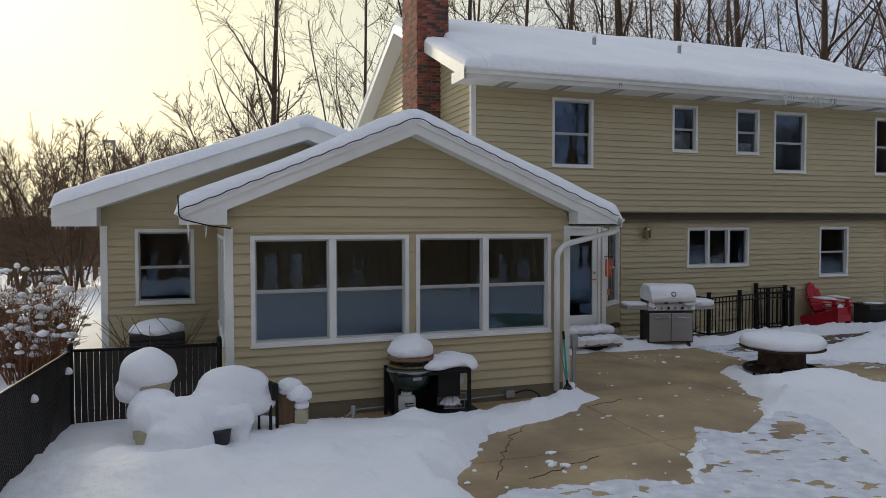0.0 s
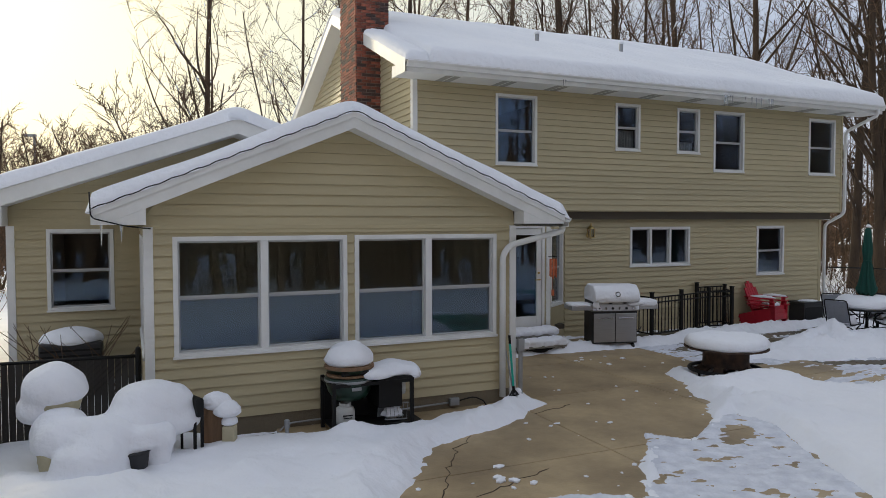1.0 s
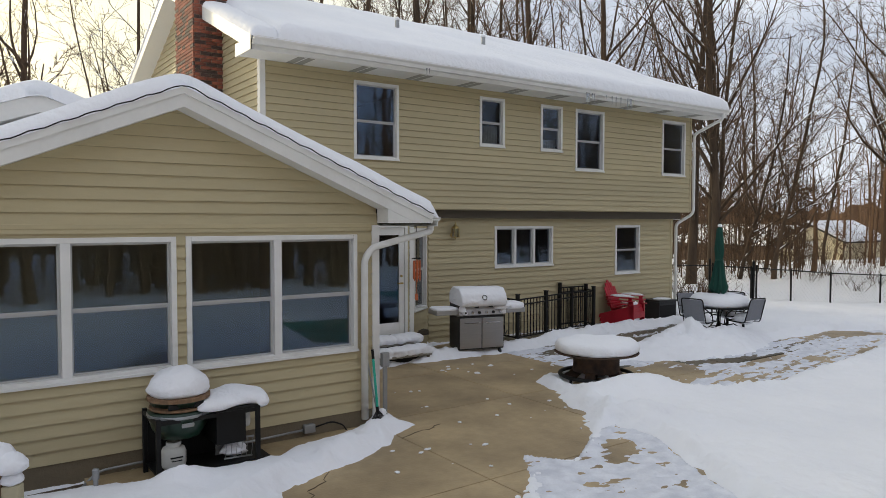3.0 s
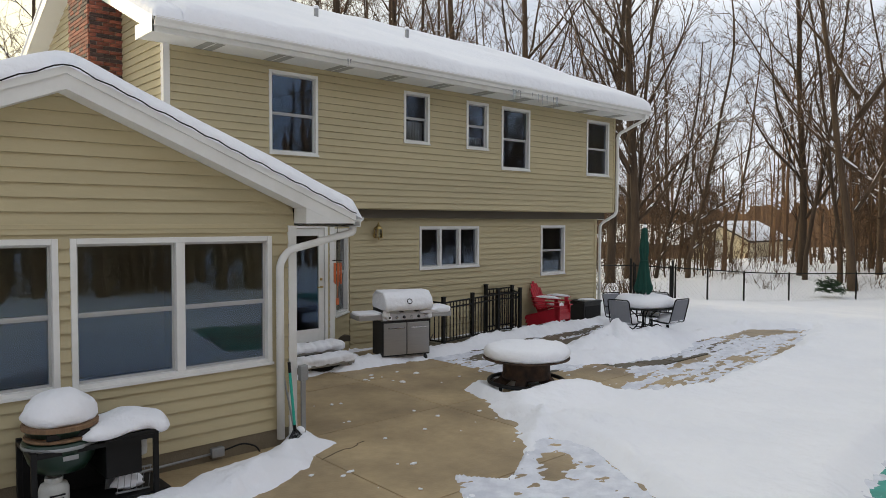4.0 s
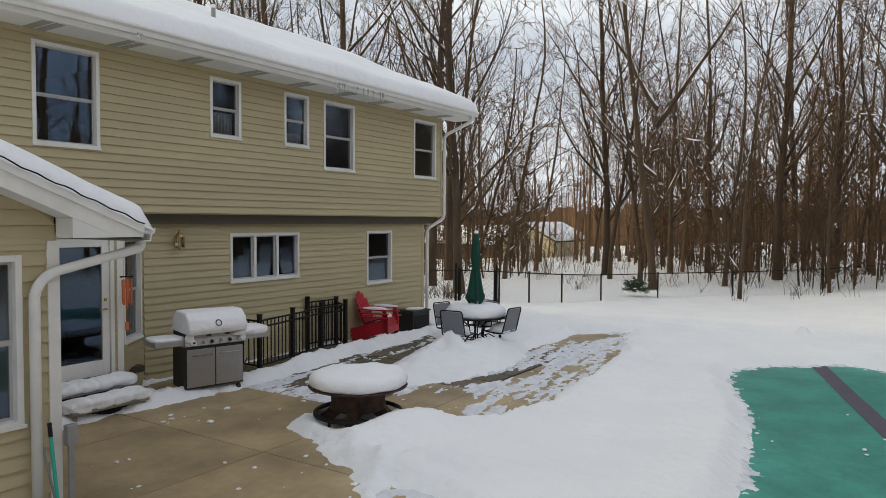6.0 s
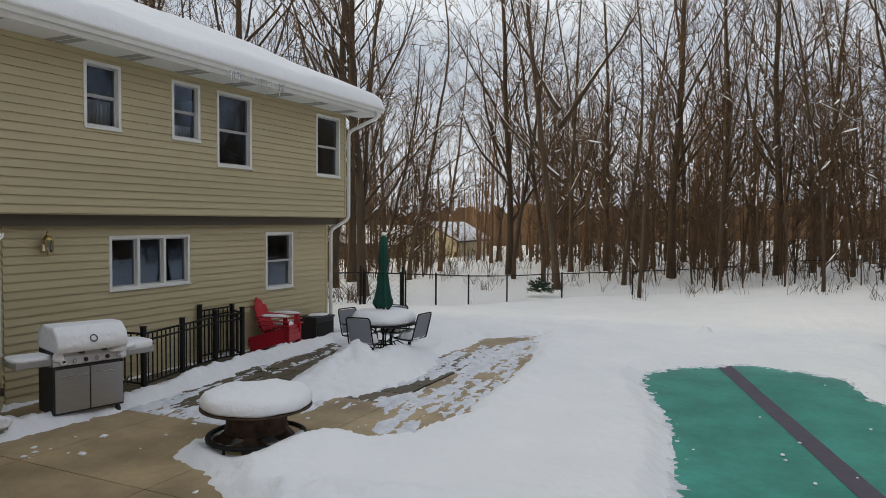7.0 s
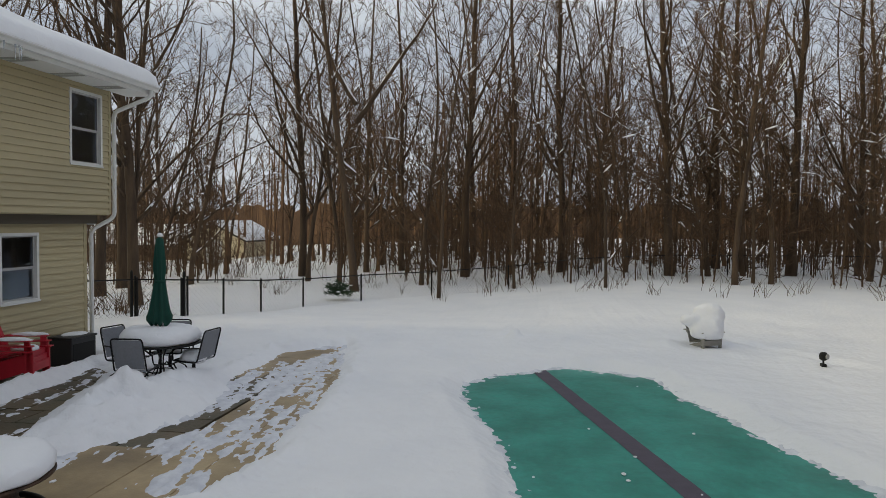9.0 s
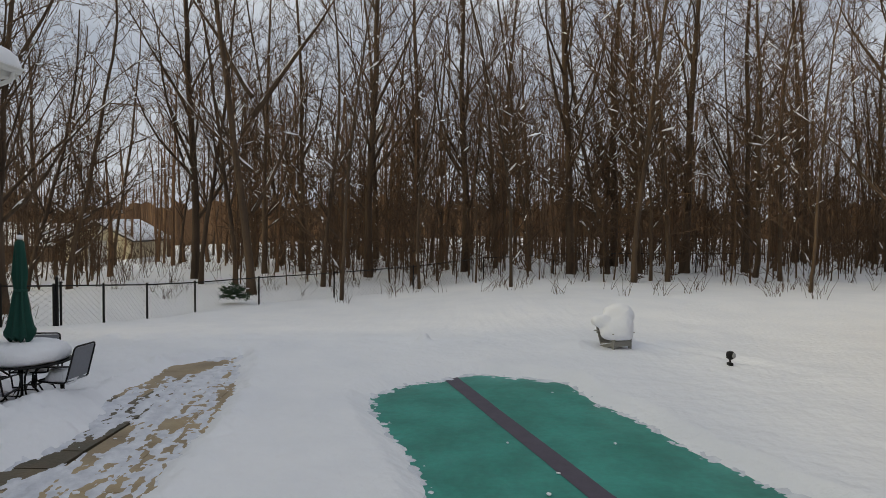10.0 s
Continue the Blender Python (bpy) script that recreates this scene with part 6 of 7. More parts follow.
part("worktop", boxes((0.28, 0.76, -0.29, 0.29, 0.641, 0.675), bevel=0.006), BLACK, kam)
part("shelf", boxes((-0.27, 0.86, -0.26, 0.26, 0.08, 0.10)), BLACK, kam)
part("back_panel", boxes((-0.25, 0.70, 0.24, 0.25, 0.101, 0.60)), BLACK, kam)
part("label_plate", boxes((-0.06, 0.06, -0.318, -0.306, 0.555, 0.595), bevel=0.004), GALV, kam, "small badge with an unreadable mark")
part("dome_snow", lump([(0.0, 0, 0.89, 0.30, 0.30, 0.22)], 3, 0.12), SNOW, kam, "rounded cap of snow", True)
melt(part("worktop_snow", lump([(0.40, -0.02, 0.70, 0.24, 0.30, 0.11), (0.58, 0.0, 0.71, 0.26, 0.31, 0.13), (0.77, -0.05, 0.67, 0.13, 0.28, 0.14), (0.28, -0.22, 0.70, 0.20, 0.14, 0.09)], 6, 0.12), SNOW, kam, "snow overhanging the worktop", True))
tank = thing("propane_tank", "off white propane tank on the cart shelf", "propane tank", pose(-4.46, -4.44, 0.103))
part("body", lathe([(0.09, 0.0), (0.11, 0.02), (0.12, 0.06), (0.12, 0.17), (0.105, 0.21), (0.06, 0.23)], 24), TANKW, tank, "", True)
part("label_bar", boxes((-0.06, 0.06, -0.127, -0.112, 0.13, 0.142), (-0.05, 0.05, -0.127, -0.112, 0.10, 0.108)), BLACK, tank)
part("collar", lathe([(0.07, 0.22), (0.075, 0.27), (0.065, 0.27), (0.06, 0.23)], 16), TANKW, tank)
crate = thing("wire_basket", "bent wire basket with snow under the worktop", "basket", pose(-3.86, -4.46, 0.12, 0, 6, 10))
for i in range(6):
    part("wire", boxes((-0.15 + 0.06 * i, -0.146 + 0.06 * i, -0.1, -0.096, 0, 0.22)), GALV, crate)
part("side", boxes((-0.16, 0.16, -0.104, -0.09, 0.2, 0.215), (-0.16, 0.16, -0.104, -0.09, 0, 0.015), (-0.16, 0.16, 0.09, 0.1, 0, 0.2)), GALV, crate)
part("snow_clump", lump([(0.0, 0.0, 0.05, 0.14, 0.09, 0.09)], 14, 0.3), SNOW, crate, "", True)
can = thing("grey_canister", "small grey canister hung in the cart", "canister", pose(-3.76, -4.44, 0.42))
part("body", lathe([(0.08, 0), (0.085, 0.02), (0.085, 0.2), (0.07, 0.22)], 20), TANKW, can, "", True)

# pots, a snowed-in chair and posts before the sunroom
urn = thing("cream_urn", "tall cream clay urn under a round hood of snow", "planter", pose(-7.55, -4.62, 0.0))
part("body", lathe([(0.15, 0.0), (0.18, 0.05), (0.17, 0.3), (0.20, 0.6), (0.25, 0.76), (0.27, 0.80), (0.25, 0.82)], 28), CREAM, urn, "", True)
melt(part("snow_hood", lump([(0.0, 0.0, 0.86, 0.31, 0.30, 0.30), (-0.13, 0.0, 0.66, 0.23, 0.24, 0.22)], 5, 0.07), SNOW, urn, "round hood of snow", True))
pot2 = thing("cream_pot", "cream pot half buried in snow", "planter", pose(-7.50, -5.12, 0.05))
part("body", lathe([(0.13, 0.0), (0.15, 0.1), (0.17, 0.3), (0.19, 0.36), (0.17, 0.37)], 24), CREAM, pot2, "", True)
dpot = thing("black_pot", "black plastic pot under drooping snow", "planter", pose(-6.84, -5.22, 0.05))
part("body", lathe([(0.12, 0.0), (0.13, 0.05), (0.16, 0.26), (0.175, 0.28), (0.15, 0.29)], 24), DKPLASTIC, dpot, "", True)
tagged(melt(part("snow_drift", lump([(-7.40, -5.05, 0.44, 0.34, 0.3, 0.24), (-7.14, -5.12, 0.42, 0.36, 0.3, 0.26), (-6.86, -5.08, 0.40, 0.38, 0.27, 0.19), (-6.58, -5.06, 0.38, 0.17, 0.22, 0.17), (-7.16, -5.28, 0.16, 0.30, 0.36, 0.42), (-6.95, -4.85, 0.2, 0.5, 0.3, 0.32), (-6.60, -5.12, 0.14, 0.13, 0.15, 0.30), (-7.45, -5.5, 0.05, 0.4, 0.3, 0.2), (-7.5, -4.85, 0.50, 0.26, 0.26, 0.24), (-7.02, -5.1, 0.30, 0.34, 0.28, 0.30), (-6.98, -4.8, 0.34, 0.4, 0.3, 0.26), (-7.3, -5.42, 0.2, 0.26, 0.24, 0.3)], 7, 0.12, 3, 0.85), SNOW, smooth=True)), "deep drooping snow over garden pots", "snow")
sch = thing("metal_chair", "black metal garden chair buried under a dome of snow", "chair", pose(-6.66, -4.72, 0.0, 0, 0, 20))
tube("frame", bend([(-0.25, -0.2, 0.0), (-0.25, -0.2, 0.42), (0.25, -0.2, 0.42), (0.25, -0.2, 0.0)], 0.05), 0.015, BLACK, sch, n=6)
tube("frame", bend([(-0.25, 0.25, 0.0), (-0.25, 0.25, 0.75), (0.25, 0.25, 0.75), (0.25, 0.25, 0.0)], 0.05), 0.015, BLACK, sch, n=6)
part("seat", boxes((-0.25, 0.25, -0.2, 0.25, 0.40, 0.43), bevel=0.01), BLACK, sch)
part("arm", boxes((0.36, 0.44, -0.34, 0.10, 0.50, 0.70), bevel=0.02), BLACK, sch)
for lx in (0.34, 0.42):
    part("leg", boxes((lx, lx + 0.03, -0.30, -0.27, 0.0, 0.50), bevel=0.004), BLACK, sch)
melt(part("snow_dome", lump([(0.0, 0.0, 0.56, 0.40, 0.32, 0.34), (-0.20, -0.08, 0.44, 0.30, 0.32, 0.30), (0.22, -0.02, 0.60, 0.22, 0.26, 0.24), (0.36, -0.20, 0.47, 0.10, 0.11, 0.13), (0.05, -0.12, 0.42, 0.38, 0.24, 0.18), (-0.25, 0.0, 0.16, 0.34, 0.34, 0.36)], 9, 0.09, 3, 0.8), SNOW, sch, "smooth dome of snow", True))
wp = thing("wooden_post", "brown wooden post with a cream utility box and snow", "post", pose(-6.02, -4.72, 0.0, 0, 0, -24))
part("board", boxes((-0.10, 0.10, -0.045, 0.045, 0.0, 0.58), bevel=0.006), WOOD, wp)
part("box", boxes((0.112, 0.25, -0.09, 0.03, 0.03, 0.36), bevel=0.012), CREAM, wp, "cream utility box")
part("bracket", boxes((0.06, 0.26, -0.10, -0.092, 0.0, 0.05)), GALV, wp)
part("snow_cap", lump([(0.03, 0.0, 0.59, 0.17, 0.12, 0.13), (0.16, -0.04, 0.52, 0.15, 0.13, 0.12), (0.18, -0.03, 0.40, 0.09, 0.09, 0.08)], 11, 0.12), SNOW, wp, "round lumps of snow", True)
stub = thing("pipe_stub", "grey capped pipe standing in the snow", "pipe", pose(-5.18, -4.5, 0.0))
part("pipe", lathe([(0.022, 0), (0.022, 0.16)], 12), GALV, stub)
part("cap", lathe([(0.032, 0.161), (0.032, 0.25), (0.02, 0.262)], 12), GALV, stub)

# privacy fence beside the sunroom
def slat_fence(p0, p1, name, h=1.0, z=0.0):
    a, b = Vector((*p0, 0)), Vector((*p1, 0))
    L = (b - a).length
    f = thing(name, "dark chain link fence with brown privacy slats", "fence", pose(p0[0], p0[1], z, 0, 0, math.degrees(math.atan2(b.y - a.y, b.x - a.x))), group="privacy fence")
    n = int(L / 0.075)
    for i in range(n):
        x = 0.04 + (L - 0.08) * (i + 0.5) / n
        part("slat", boxes((x - 0.0335, x + 0.0335, -0.005, 0.005, -0.1, h - 0.04)), SLATS, f)
    V, F = [], []
    k = int((L + h) / 0.07)
    for i in range(k):
        for s in (1, -1):
            x0 = i * 0.07 - (h if s > 0 else 0)
            q = [Vector((x0 + (t if s > 0 else -t + 0.0) * h, -0.009 * s, 0.03 + t * (h - 0.06))) for t in (0, 1)]
            lo, hi = q[0].x, q[1].x
            if min(lo, hi) < 0 or max(lo, hi) > L:
                continue
            tube_into(V, F, q, [0.0025, 0.0025], 3)
    if V:
        tagged(raw("wire", V, F, BLACK, f), "", kind="stuff")
    for zz in (h - 0.02, 0.0):
        tube("rail", [(0, 0, zz), (L, 0, zz)], 0.02, BLACK, f, n=8)
    for x in (0, L):
        part("fence_post", lathe([(0.034, -0.1), (0.034, h + 0.05), (0.025, h + 0.08), (0.002, h + 0.09)], 12), BLACK, f, m=pose(x, 0, 0))
    return f


slat_fence((-8.50, -3.58), (-6.76, -3.70), "fence", 1.0, 0.02)
slat_fence((-8.98, -8.4), (-8.50, -3.62), "fence", 1.02, 0.0)
for x, y, z in ((-8.52, -3.8, 0.78), (-8.66, -5.0, 0.74)):
    tagged(part("snow_clump", lump([(x + 0.03, y, z, 0.05, 0.07, 0.06)], 3, 0.2, 2), SNOW, smooth=True), "small clump of snow caught on the fence", "snow")

# condenser under snow behind the fence
ac = thing("air_conditioner", "dark air conditioner unit under a mound of snow", "air conditioner", pose(-7.62, -1.15, 0.0))
part("case", boxes((-0.40, 0.40, -0.36, 0.36, 0.0, 0.86), bevel=0.03), DKPLASTIC, ac)
for i in range(9):
    part("louvre", boxes((-0.38, 0.38, -0.372, -0.361, 0.12 + i * 0.078, 0.15 + i * 0.078)), BLACK, ac)
part("snow_cap", lump([(0, 0, 0.86, 0.42, 0.38, 0.19)], 4, 0.08), SNOW, ac, "mound of snow", True)
brush("dry_stems", "dry brown stems poking out of the snow", [(-7.62 + 0.12 * k, -1.55, 5) for k in range(-4, 5)], 31, 1.25)


def shrub(name, label, x, y, r, h, n, seed, snow_n, mat):
    s = thing(name, label, "shrub", pose(x, y, float(terrain(np.array(x), np.array(y)))))
    rng = random.Random(seed)
    V, F, tips = [], [], []
    for _ in range(n):
        a, q = rng.uniform(0, 6.28), r * math.sqrt(rng.random()) * 0.6
        p = Vector((math.cos(a) * q, math.sin(a) * q, 0))
        d = Vector((math.cos(a) * rng.uniform(0.0, 0.5), math.sin(a) * rng.uniform(0.0, 0.5), 1)).normalized()
        hh = h * rng.uniform(0.55, 1.05)
        pts = [p, p + d * hh * 0.4, p + d * hh * 0.75 + Vector((rng.uniform(-0.1, 0.1), rng.uniform(-0.1, 0.1), 0)), p + d * hh + Vector((rng.uniform(-0.15, 0.15), rng.uniform(-0.15, 0.15), -0.05))]
        tube_into(V, F, pts, [0.012, 0.009, 0.006, 0.003], 3)
        for _ in range(5):
            b = pts[1].lerp(pts[3], rng.random())
            e = Vector((rng.uniform(-1, 1), rng.uniform(-1, 1), rng.uniform(0, 1))).normalized() * rng.uniform(0.12, 0.35)
            tube_into(V, F, [b, b + e], [0.006, 0.003], 3)
            tips.append(b + e)
    tagged(raw("stem_tangle", V, F, mat, s), kind="stuff")
    bm = lump([(t.x, t.y, t.z, *(rng.uniform(0.05, 0.13),) * 2, rng.uniform(0.04, 0.08)) for t in rng.sample(tips, snow_n)], seed, 0.25, 1)
    tagged(part("tuft_snow", bm, SNOW, s, "tufts of snow on the twigs", True), kind="stuff")
    return s


shrub("shrub", "russet leafless shrub tufted with snow", -9.75, 0.6, 0.9, 1.7, 190, 2, 90, RUSSET)
shrub("shrub", "russet leafless shrub tufted with snow", -9.5, -0.7, 0.6, 1.2, 90, 3, 40, RUSSET)
shrub("shrub", "russet leafless shrub tufted with snow", -10.9, 1.4, 1.0, 1.5, 130, 4, 70, RUSSET)

# ---- far side of the yard ----
adirondack("garden_chair", "grey wooden garden chair buried in round snow", GREYWOOD, pose(12.35, -12.2, 0.02, 0, 0, -62) @ Matrix.Scale(0.78, 4))
tagged(melt(part("chair_snow", lump([(12.22, -12.22, 0.46, 0.27, 0.33, 0.24), (12.48, -12.30, 0.80, 0.26, 0.33, 0.24), (12.30, -11.88, 0.68, 0.18, 0.20, 0.15), (12.30, -12.30, 0.62, 0.24, 0.26, 0.2), (12.35, -12.05, 0.60, 0.2, 0.2, 0.16)], 15, 0.16, 3, 0.75), SNOW, smooth=True), 0.04), "round heaps of snow on the garden chair", "snow")
light = thing("path_light", "black solar path light standing in the snow", "path light", pose(10.75, -13.98, 0.06) @ Matrix.Scale(0.85, 4))
part("stake", lathe([(0.02, 0), (0.02, 0.2)], 10), BLACK, light)
part("base", boxes((-0.08, 0.08, -0.05, 0.05, -0.02, 0.14), bevel=0.02), BLACK, light)
part("head", lathe([(0.03, 0.2), (0.085, 0.24), (0.09, 0.34), (0.06, 0.38), (0.03, 0.39)], 16), BLACK, light)
part("lens", lathe([(0.06, 0.0), (0.06, 0.02), (0.04, 0.025)], 14), GALV, light, m=pose(-0.06, -0.05, 0.3, 90, 0, -50))
stump = thing("garden_stake", "short dark stake capped with snow", "stake", pose(12.75, -8.2, 0.05))
part("stake", boxes((-0.03, 0.03, -0.03, 0.03, 0, 0.14)), BLACK, stump)
part("snow_cap", lump([(0, 0, 0.17, 0.13, 0.13, 0.13)], 5, 0.1, 2), SNOW, stump, "round cap of snow", True)


def link_fence(points, name, h=1.15):
    """A black chain link fence: posts, top rail and wire between them."""
    for (x0, y0), (x1, y1) in zip(points, points[1:]):
        a, b = Vector((x0, y0, float(terrain(np.array(x0), np.array(y0))))), Vector((x1, y1, float(terrain(np.array(x1), np.array(y1)))))
        f = thing(name, "black chain link fence panel in the snow", "fence", pose(*a), group="back fence")
        L = b - a
        tube("top_rail", [(0, 0, h), L + Vector((0, 0, h))], 0.02, BLACK, f, n=6)
        part("fence_post", lathe([(0.03, -0.2), (0.03, h + 0.04), (0.01, h + 0.07)], 10), BLACK, f)
        V, F = [], []
        n = int(L.length / 0.16)
        for i in range(-int(h / 0.16), n + 1):
            for s in (0, 1):
                t0, t1 = i / n, (i + h / 0.16) / n
                za, zb = (0.05, h) if s == 0 else (h, 0.05)
                c0, c1 = max(t0, 0), min(t1, 1)
                if c1 <= c0:
                    continue
                z0, z1 = za + (zb - za) * (c0 - t0) / (t1 - t0), za + (zb - za) * (c1 - t0) / (t1 - t0)
                tube_into(V, F, [L * c0 + Vector((0, 0, z0)), L * c1 + Vector((0, 0, z1))], [0.0022, 0.0022], 3)
        tagged(raw("wire", V, F, BLACK, f), kind="stuff")


FENCE = [(9.9, 4.8), (12.2, 3.4), (14.4, 2.0), (14.9, 1.0), (16.4, 0.5), (18.2, 0.1), (20.6, -0.45), (23.0, -1.9), (25.6, -4.2), (28.6, -7.2), (31.0, -10.4), (33.0, -14.0), (34.5, -18.0), (35.5, -22.0), (36.0, -27.0)]
link_fence(FENCE, "fence")
for x, y in ((14.3, 2.1), (14.95, 0.95)):
    g = thing("gate_post", "double black gate post of the back fence", "post", pose(x, y, float(terrain(np.array(x), np.array(y)))))
    part("shaft", lathe([(0.04, -0.2), (0.04, 1.35), (0.01, 1.4)], 12), BLACK, g)
    part("shaft", lathe([(0.03, -0.2), (0.03, 1.25)], 12), BLACK, g, m=pose(0.12, -0.03, 0))
ev = thing("evergreen_shrub", "small dark evergreen bush dusted with snow", "shrub", pose(22.9, -1.0, -0.22))
rng = random.Random(6)
V, F = [], []
for _ in range(34):
    a, e = rng.uniform(0, 6.28), rng.uniform(0.35, 1.45)
    d = Vector((math.cos(a) * math.cos(e), math.sin(a) * math.cos(e), math.sin(e)))
    ln = rng.uniform(0.5, 1.0)
    arm = [d * ln * t + Vector((0, 0, 0.1 - 0.35 * ln * t * t)) for t in (0, 0.33, 0.66, 1.0)]
    tube_into(V, F, arm, [0.02, 0.016, 0.012, 0.006], 3)
    for _ in range(26):
        f = rng.uniform(0.6, 2.99)
        p = arm[int(f)].lerp(arm[int(f) + 1], f - int(f))
        q = Vector((rng.uniform(-1, 1), rng.uniform(-1, 1), rng.uniform(-0.7, 0.6))).normalized() * rng.uniform(0.08, 0.2)
        tube_into(V, F, [p, p + q], [0.016, 0.004], 3)
raw("foliage", V, F, NEEDLE, ev)
tagged(part("snow_dusting", lump([(rng.uniform(-0.5, 0.5), rng.uniform(-0.5, 0.5), rng.uniform(0.15, 0.75), rng.uniform(0.05, 0.13), rng.uniform(0.05, 0.13), 0.035) for _ in range(16)], 4, 0.2, 1), SNOW, ev, "tufts of snow", True), kind="stuff")

# sheds and houses beyond the wood
# shed colour raised to stand in for sunlight that the trees block
PALE = material("sun-brightened pale yellow shed boards", (0.72, 0.62, 0.42), 0.8, grain=0.12, scale=2)
BROWNB = material("brown board siding", (0.16, 0.10, 0.065), 0.85, grain=0.2, scale=2)


def shed(x, y, w, d, h, rise, turn, mat, label, name="shed"):
    z = float(terrain(np.array(x), np.array(y)))
    s = thing(name, label, "shed", pose(x, y, z, 0, 0, turn))
    part("wall", boxes((-w / 2, w / 2, -d / 2, d / 2, -0.5, h)), mat, s)
    part("gable_wall", prism([(-d / 2, h), (d / 2, h), (0, h + rise * 0.9)], -w / 2, w / 2, "x"), mat, s)
    part("roof", prism([(-d / 2 - 0.5, h - 0.15), (0, h + rise), (d / 2 + 0.5, h - 0.15), (d / 2 + 0.5, h + 0.02), (0, h + rise + 0.18), (-d / 2 - 0.5, h + 0.02)], -w / 2 - 0.5, w / 2 + 0.5, "x"), ROOFING, s)
    part("roof_snow", prism([(-d / 2 - 0.5, h + 0.021), (0, h + rise + 0.181), (d / 2 + 0.5, h + 0.021), (d / 2 + 0.45, h + 0.2), (0, h + rise + 0.42), (-d / 2 - 0.45, h + 0.2)], -w / 2 - 0.48, w / 2 + 0.48, "x"), SNOW, s, "snow on the roof")
    dr = part("door", boxes((-w / 2 - 0.06, -w / 2 - 0.01, -0.9, 0.9, -0.1, 2.0)), WHITE, s)
    wn_ = part("window", boxes((-w / 2 - 0.05, -w / 2 - 0.01, d / 2 - 1.6, d / 2 - 0.8, 1.0, 1.8)), WHITE, s)
    part("pane", boxes((-w / 2 - 0.07, -w / 2 - 0.051, d / 2 - 1.52, d / 2 - 0.88, 1.08, 1.72)), BLACK, wn_)
    return s


shed(71, 25.5, 9, 6.5, 2.0, 1.7, 0, PALE, "pale shed with a snowy roof behind the wood")
shed(74, 37.5, 14, 8, 1.9, 1.9, 80, BROWNB, "brown low house with a snowy roof behind the wood", "house_far")

# parked car and lamp post beyond the wing
CARW = material("white car paint", (0.62, 0.63, 0.65), 0.25, grain=0.04, scale=2)
CARG = material("dark car glass", (0.015, 0.017, 0.02), 0.08, grain=0.05, scale=2)
TYRE = material("black rubber", (0.02, 0.02, 0.02), 0.8, grain=0.2, scale=8)
cz = float(terrain(np.array(-21.9), np.array(67.0)))
car = thing("parked_car", "white car parked in the snow far behind the house", "car", pose(-21.9, 67.0, cz + 0.1, 0, 0, 200))
part("body", prism([(-2.2, 0.35), (2.2, 0.35), (2.25, 0.75), (1.5, 0.98), (0.9, 1.5), (-1.4, 1.55), (-2.1, 1.05), (-2.25, 0.7)], -0.88, 0.88), CARW, car)
part("side_glass", prism([(1.25, 1.02), (0.82, 1.42), (-1.3, 1.46), (-1.85, 1.05)], -0.90, 0.90), CARG, car, "dark side windows")
for x in (-1.4, 1.4):
    for y in (-0.85, 0.85):
        wh = part("wheel", lathe([(0.33, -0.1), (0.36, -0.06), (0.36, 0.06), (0.33, 0.1)], 20), TYRE, car, m=pose(x, y, 0.34, 90, 0, 0))
        part("rim", lathe([(0.2, -0.11), (0.2, 0.11)], 14), GALV, wh)
lp = thing("street_lamp", "grey street lamp with an angled head", "street lamp", pose(-13.0, 46.5, float(terrain(np.array(-13.0), np.array(46.5)))))
part("pole", lathe([(0.13, 0), (0.09, 10.9)], 12), GALV, lp)
part("head", boxes((-0.7, 0.15, -0.15, 0.15, 10.9, 11.1), bevel=0.05), GALV, lp)
wire = []
for i in range(21):
    t = i / 20
    wire.append((-45 + 32 * t, 55.0 - 8.5 * t, 6.0 + 1.1 * t + 0.5 * (2 * t - 1) ** 2 - 0.5))
tagged(tube("overhead_wire", wire, 0.02, BLACK, n=5), "black overhead wire sagging from the lamp pole", "wire")

# roof vents, icicles
for x, y in ((2.18, 2.0), (4.66, 2.0)):
    v = thing("roof_vent", "grey vent pipe rising from the roof snow", "vent", pose(x, y, RZ - SL * (RY - y)))
    part("pipe", lathe([(0.05, 0), (0.05, 0.44), (0.04, 0.45)], 14), GALV, v)
    part("snow_cap", lump([(0, 0, 0.45, 0.07, 0.07, 0.06)], 3, 0.1, 2), SNOW, v, "", True)
ICE = bpy.data.materials.new("clear ice")
ICE.use_nodes = True
ICE.node_tree.nodes["Principled BSDF"].inputs["Base Color"].default_value = (0.85, 0.9, 0.95, 1)
ICE.node_tree.nodes["Principled BSDF"].inputs["Transmission Weight"].default_value = 0.7
ICE.node_tree.nodes["Principled BSDF"].inputs["Roughness"].default_value = 0.15
i_rng = random.Random(5)


def icicles(x0, x1, y, z, n, lmax):
    for i in range(n):
        L = lmax * i_rng.uniform(0.25, 1.0)
        tagged(part("icicle", lathe([(0.001, -L), (0.006, -L * 0.6), (0.012, -L * 0.1), (0.015, 0.0)], 6), ICE, m=pose(i_rng.uniform(x0, x1), y, z)), "thin clear icicle hanging from the gutter", "icicle", "icicles")


icicles(5.2, 7.0, EY - 0.10, EZ - 0.13, 16, 0.28)
icicles(1.0, 1.2, EY - 0.1, EZ - 0.13, 2, 0.2)
icicles(-7.2, -6.9, S_FY + 0.05, 2.545, 3, 0.25)
icicles(-9.1, -8.6, W_FY + 0.03, 2.52, 5, 0.12)

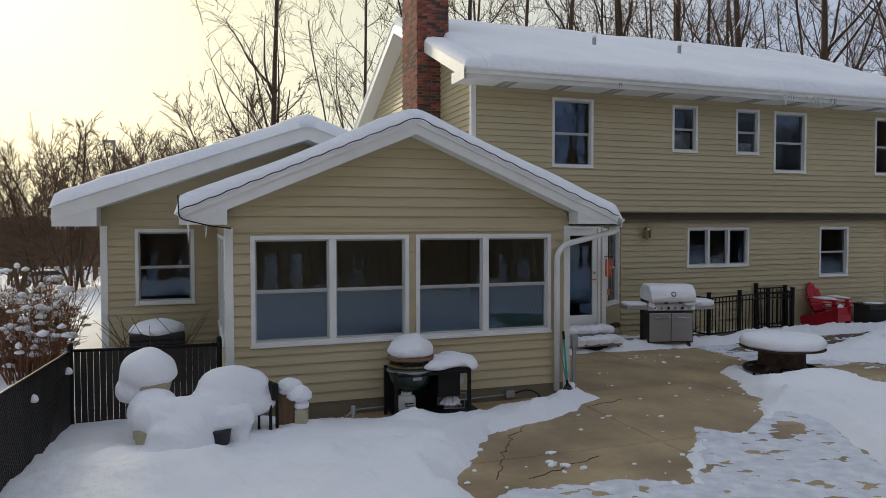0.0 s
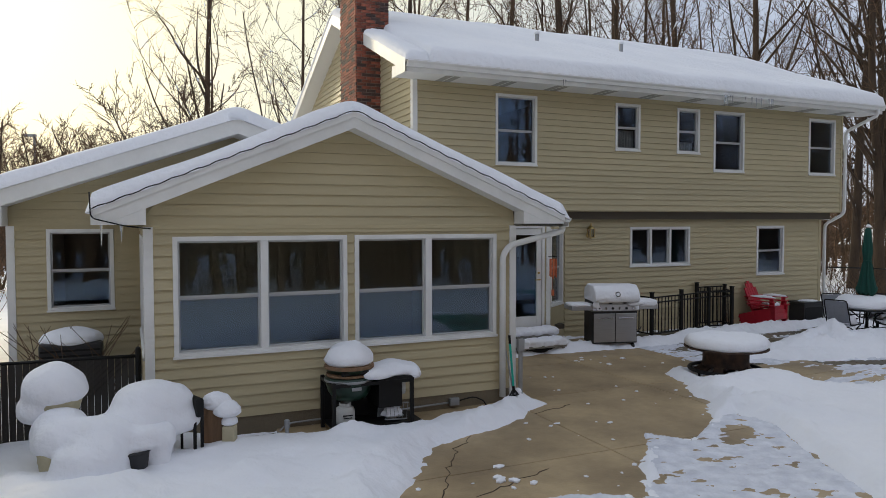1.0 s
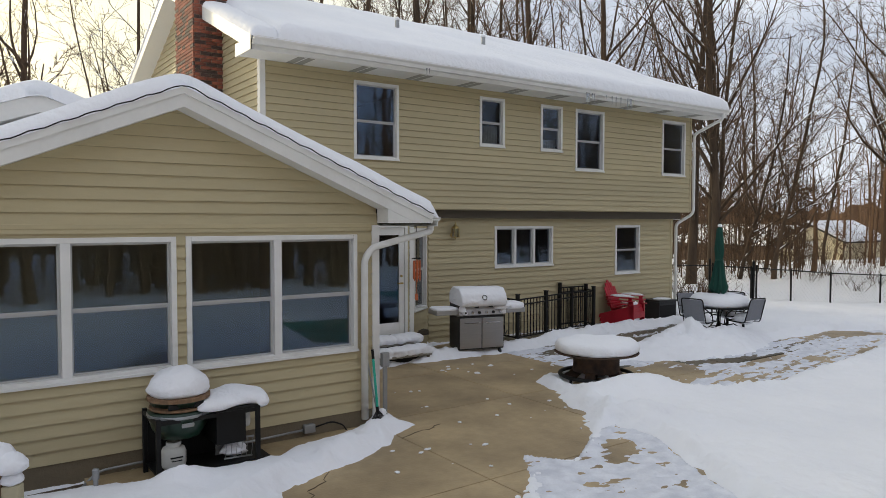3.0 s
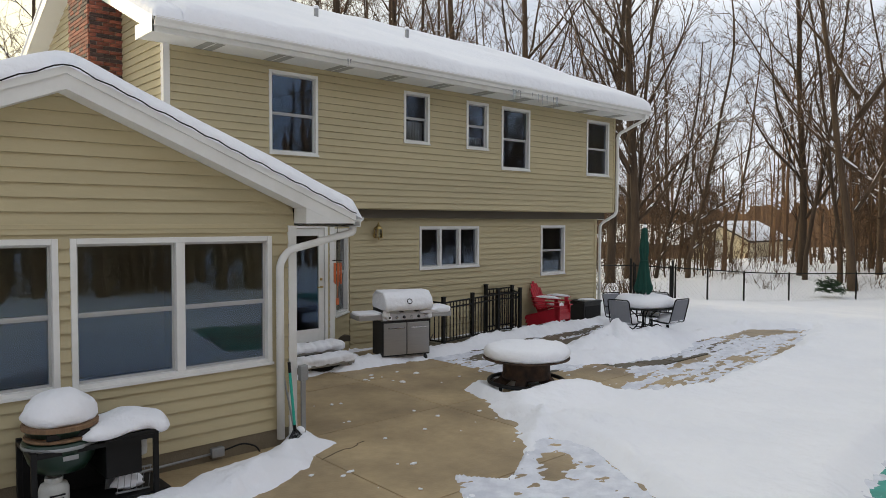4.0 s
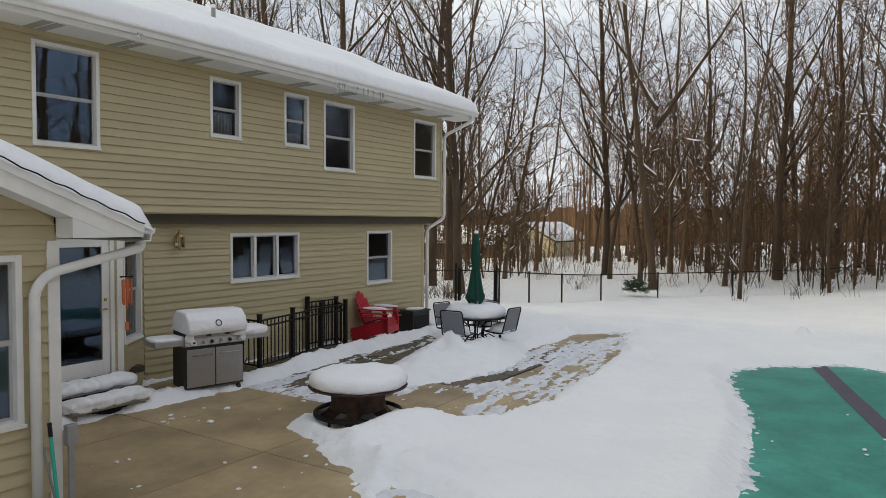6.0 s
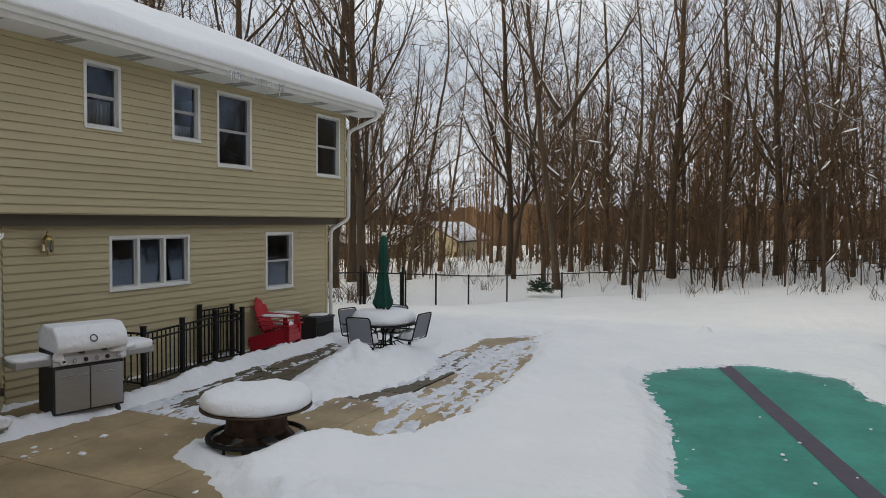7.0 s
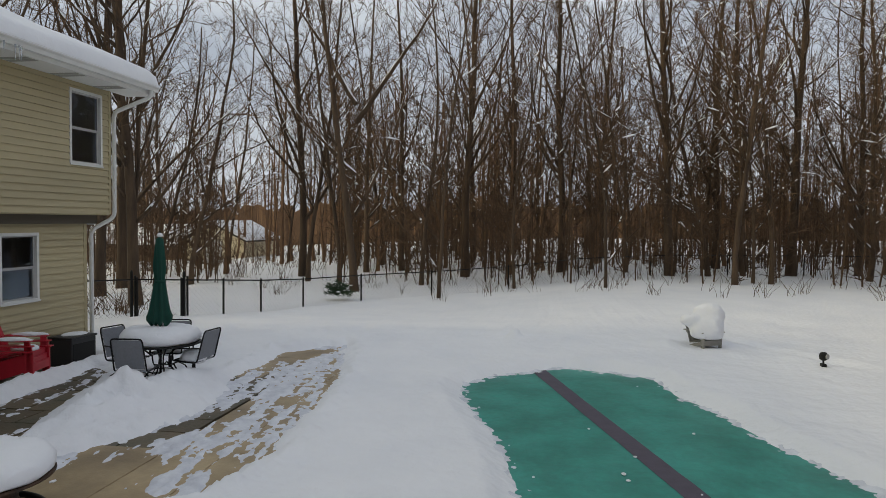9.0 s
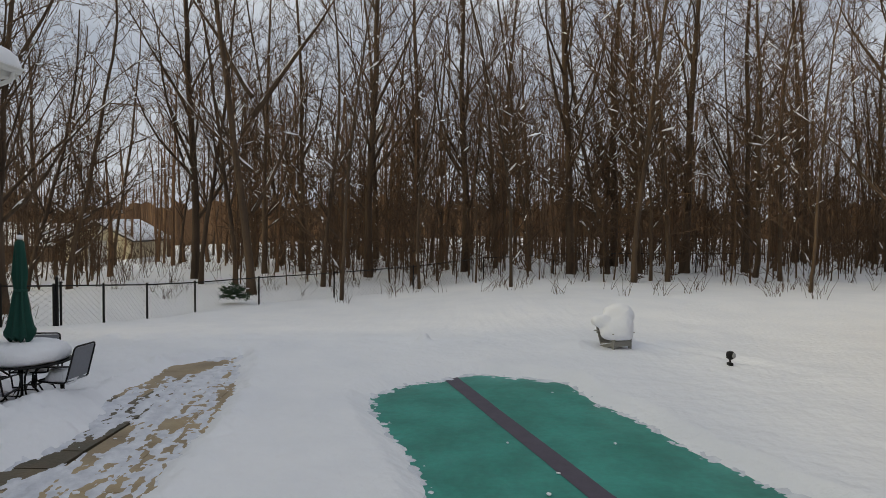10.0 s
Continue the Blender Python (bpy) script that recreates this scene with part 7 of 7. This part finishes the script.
# loose lumps of snow on the paving
c_rng = random.Random(15)
chunks = [(-3.5 + c_rng.gauss(0, 0.10), -6.62 + c_rng.gauss(0, 0.07), 0.01, 0.05, 0.04, 0.03) for _ in range(9)]
for cx, cy, n, sp in ((-1.0, -2.6, 5, 0.5), (0.9, -1.9, 7, 0.25), (-0.6, -4.3, 6, 0.5), (-2.6, -6.7, 12, 0.8), (-3.2, -7.0, 8, 0.5), (-1.6, -5.8, 10, 0.7), (1.3, -2.4, 5, 0.5), (0.3, -5.2, 8, 0.4), (3.4, -2.3, 10, 0.6), (4.2, -4.7, 14, 0.8), (6.0, -4.7, 14, 0.9), (5.4, -1.7, 14, 0.8), (7.2, -1.2, 10, 0.6), (6.4, -10.2, 10, 1.4), (4.4, -9.6, 5, 0.9)):
    for _ in range(n):
        r = c_rng.uniform(0.006, 0.03) * (1.5 if c_rng.random() < 0.2 else 1.0)
        chunks.append((cx + c_rng.gauss(0, sp), cy + c_rng.gauss(0, sp), 0.006 if cy > -8 else -0.045, r * c_rng.uniform(0.8, 1.8), r * c_rng.uniform(0.8, 1.6), r * 0.6))
tagged(part("snow_crumbs", lump(chunks, 3, 0.35, 1), SNOW, smooth=False), "crumbs of snow scattered on the paving", "snow", kind="stuff")


# ---- siding boards and bricks ----
clad(wall_up, HX0, HX1, UZ0, SZ, holes)
clad(wall_low, 1.86, 9.80, 0.03, UZ0 - 0.02, low_wins)
clad(wall_s, SX0 + 0.02, SX1 - 0.02, 0.20, SZT, s_wins, lap=0.132)
sg = raw("gable_cladding", [(SX0, 0, SZT), (SX1, 0, SZT), (AX, 0, SZT + 0.1)], [(0, 1, 2)], SIDING, sun_room, m=pose(0, SY - 0.002, 0))
clad(sg, SX0, SX1, SZT, AZ, [], s_gable, lap=0.132)
clad(wall_sw, 0.36, 3.85, 0.2, SZT, [(0.9, 3.6, 0.93, 2.40)], lap=0.132)
clad(wall_w, WX0 + 0.05, SX0 - 0.01, -0.35, WZT, [w_win])
wg = raw("gable_cladding", [(WX0, 0, WZT), (WX1, 0, WZT), (W_AX, 0, WZT + 0.1)], [(0, 1, 2)], SIDING, wing, m=pose(0, WY - 0.002, 0))
clad(wg, WX0, WX1, WZT, W_RZ - 0.2, [], lambda z: (max(WX0, W_AX - (W_RZ - 0.2 - z) / W_SL), min(WX1, W_AX + (W_RZ - 0.2 - z) / W_SL)))
clad(wall_d, WX1 + 0.02, 1.0, 0.0, 2.78, [(DX0 - 0.06, DX1 + 0.06, DZ - 0.05, DZ + 2.08)])
clad(wall_a, 0.05, a_len - 0.02, 0.0, 2.78, [(0.12, a_len - 0.10, 0.80, 2.42)])
# gable end of the house
hg = raw("gable_cladding", [(0, 0, 2.9), (-HD, 0, 2.9), (-RY, 0, 3.2)], [(0, 1, 2)], SIDING, house, m=pose(HX0 - 0.002, 0, 0, 0, 0, -90))
clad(hg, -HD, -0.07, 2.9, RZ - 0.2, [], lambda z: (max(-HD, -RY - (RZ - 0.2 - z) / SL), min(-0.07, -RY + (RZ - 0.2 - z) / SL)))
part("gable_wall", prism([(0.0, UZ1 - 0.05), (HD, UZ1 - 0.05), (RY, RZ - 0.2)], HX0, HX0 + 0.15, "x"), SIDING, house)
for k, (me, p, s) in enumerate(BR_JOBS):
    me2 = me
    ob = link("brick", me2, None, chimney)
    ob.matrix_basis = Matrix.LocRotScale(p, None, s)
    if not me.materials:
        me.materials.append(BRICK)
    if b_rng.random() < 0.3:
        ob.material_slots[0].link = "OBJECT"
        ob.material_slots[0].material = BRICKDARK
V, F = [], []
for me, p, s in rest:
    o = len(V)
    lx, ly = (0.2 * s[0], 0.03) if me is bx else (0.03, 0.2 * s[1])
    for dz in (0, 0.057):
        V += [(p[0], p[1], p[2] + dz), (p[0] + lx, p[1], p[2] + dz), (p[0] + lx, p[1] + ly, p[2] + dz), (p[0], p[1] + ly, p[2] + dz)]
    F += [tuple(o + i for i in f) for f in ((3, 2, 1, 0), (4, 5, 6, 7), (0, 1, 5, 4), (1, 2, 6, 5), (2, 3, 7, 6), (3, 0, 4, 7))]
tagged(raw("upper_bricks", V, F, BRICK, chimney), kind="stuff")
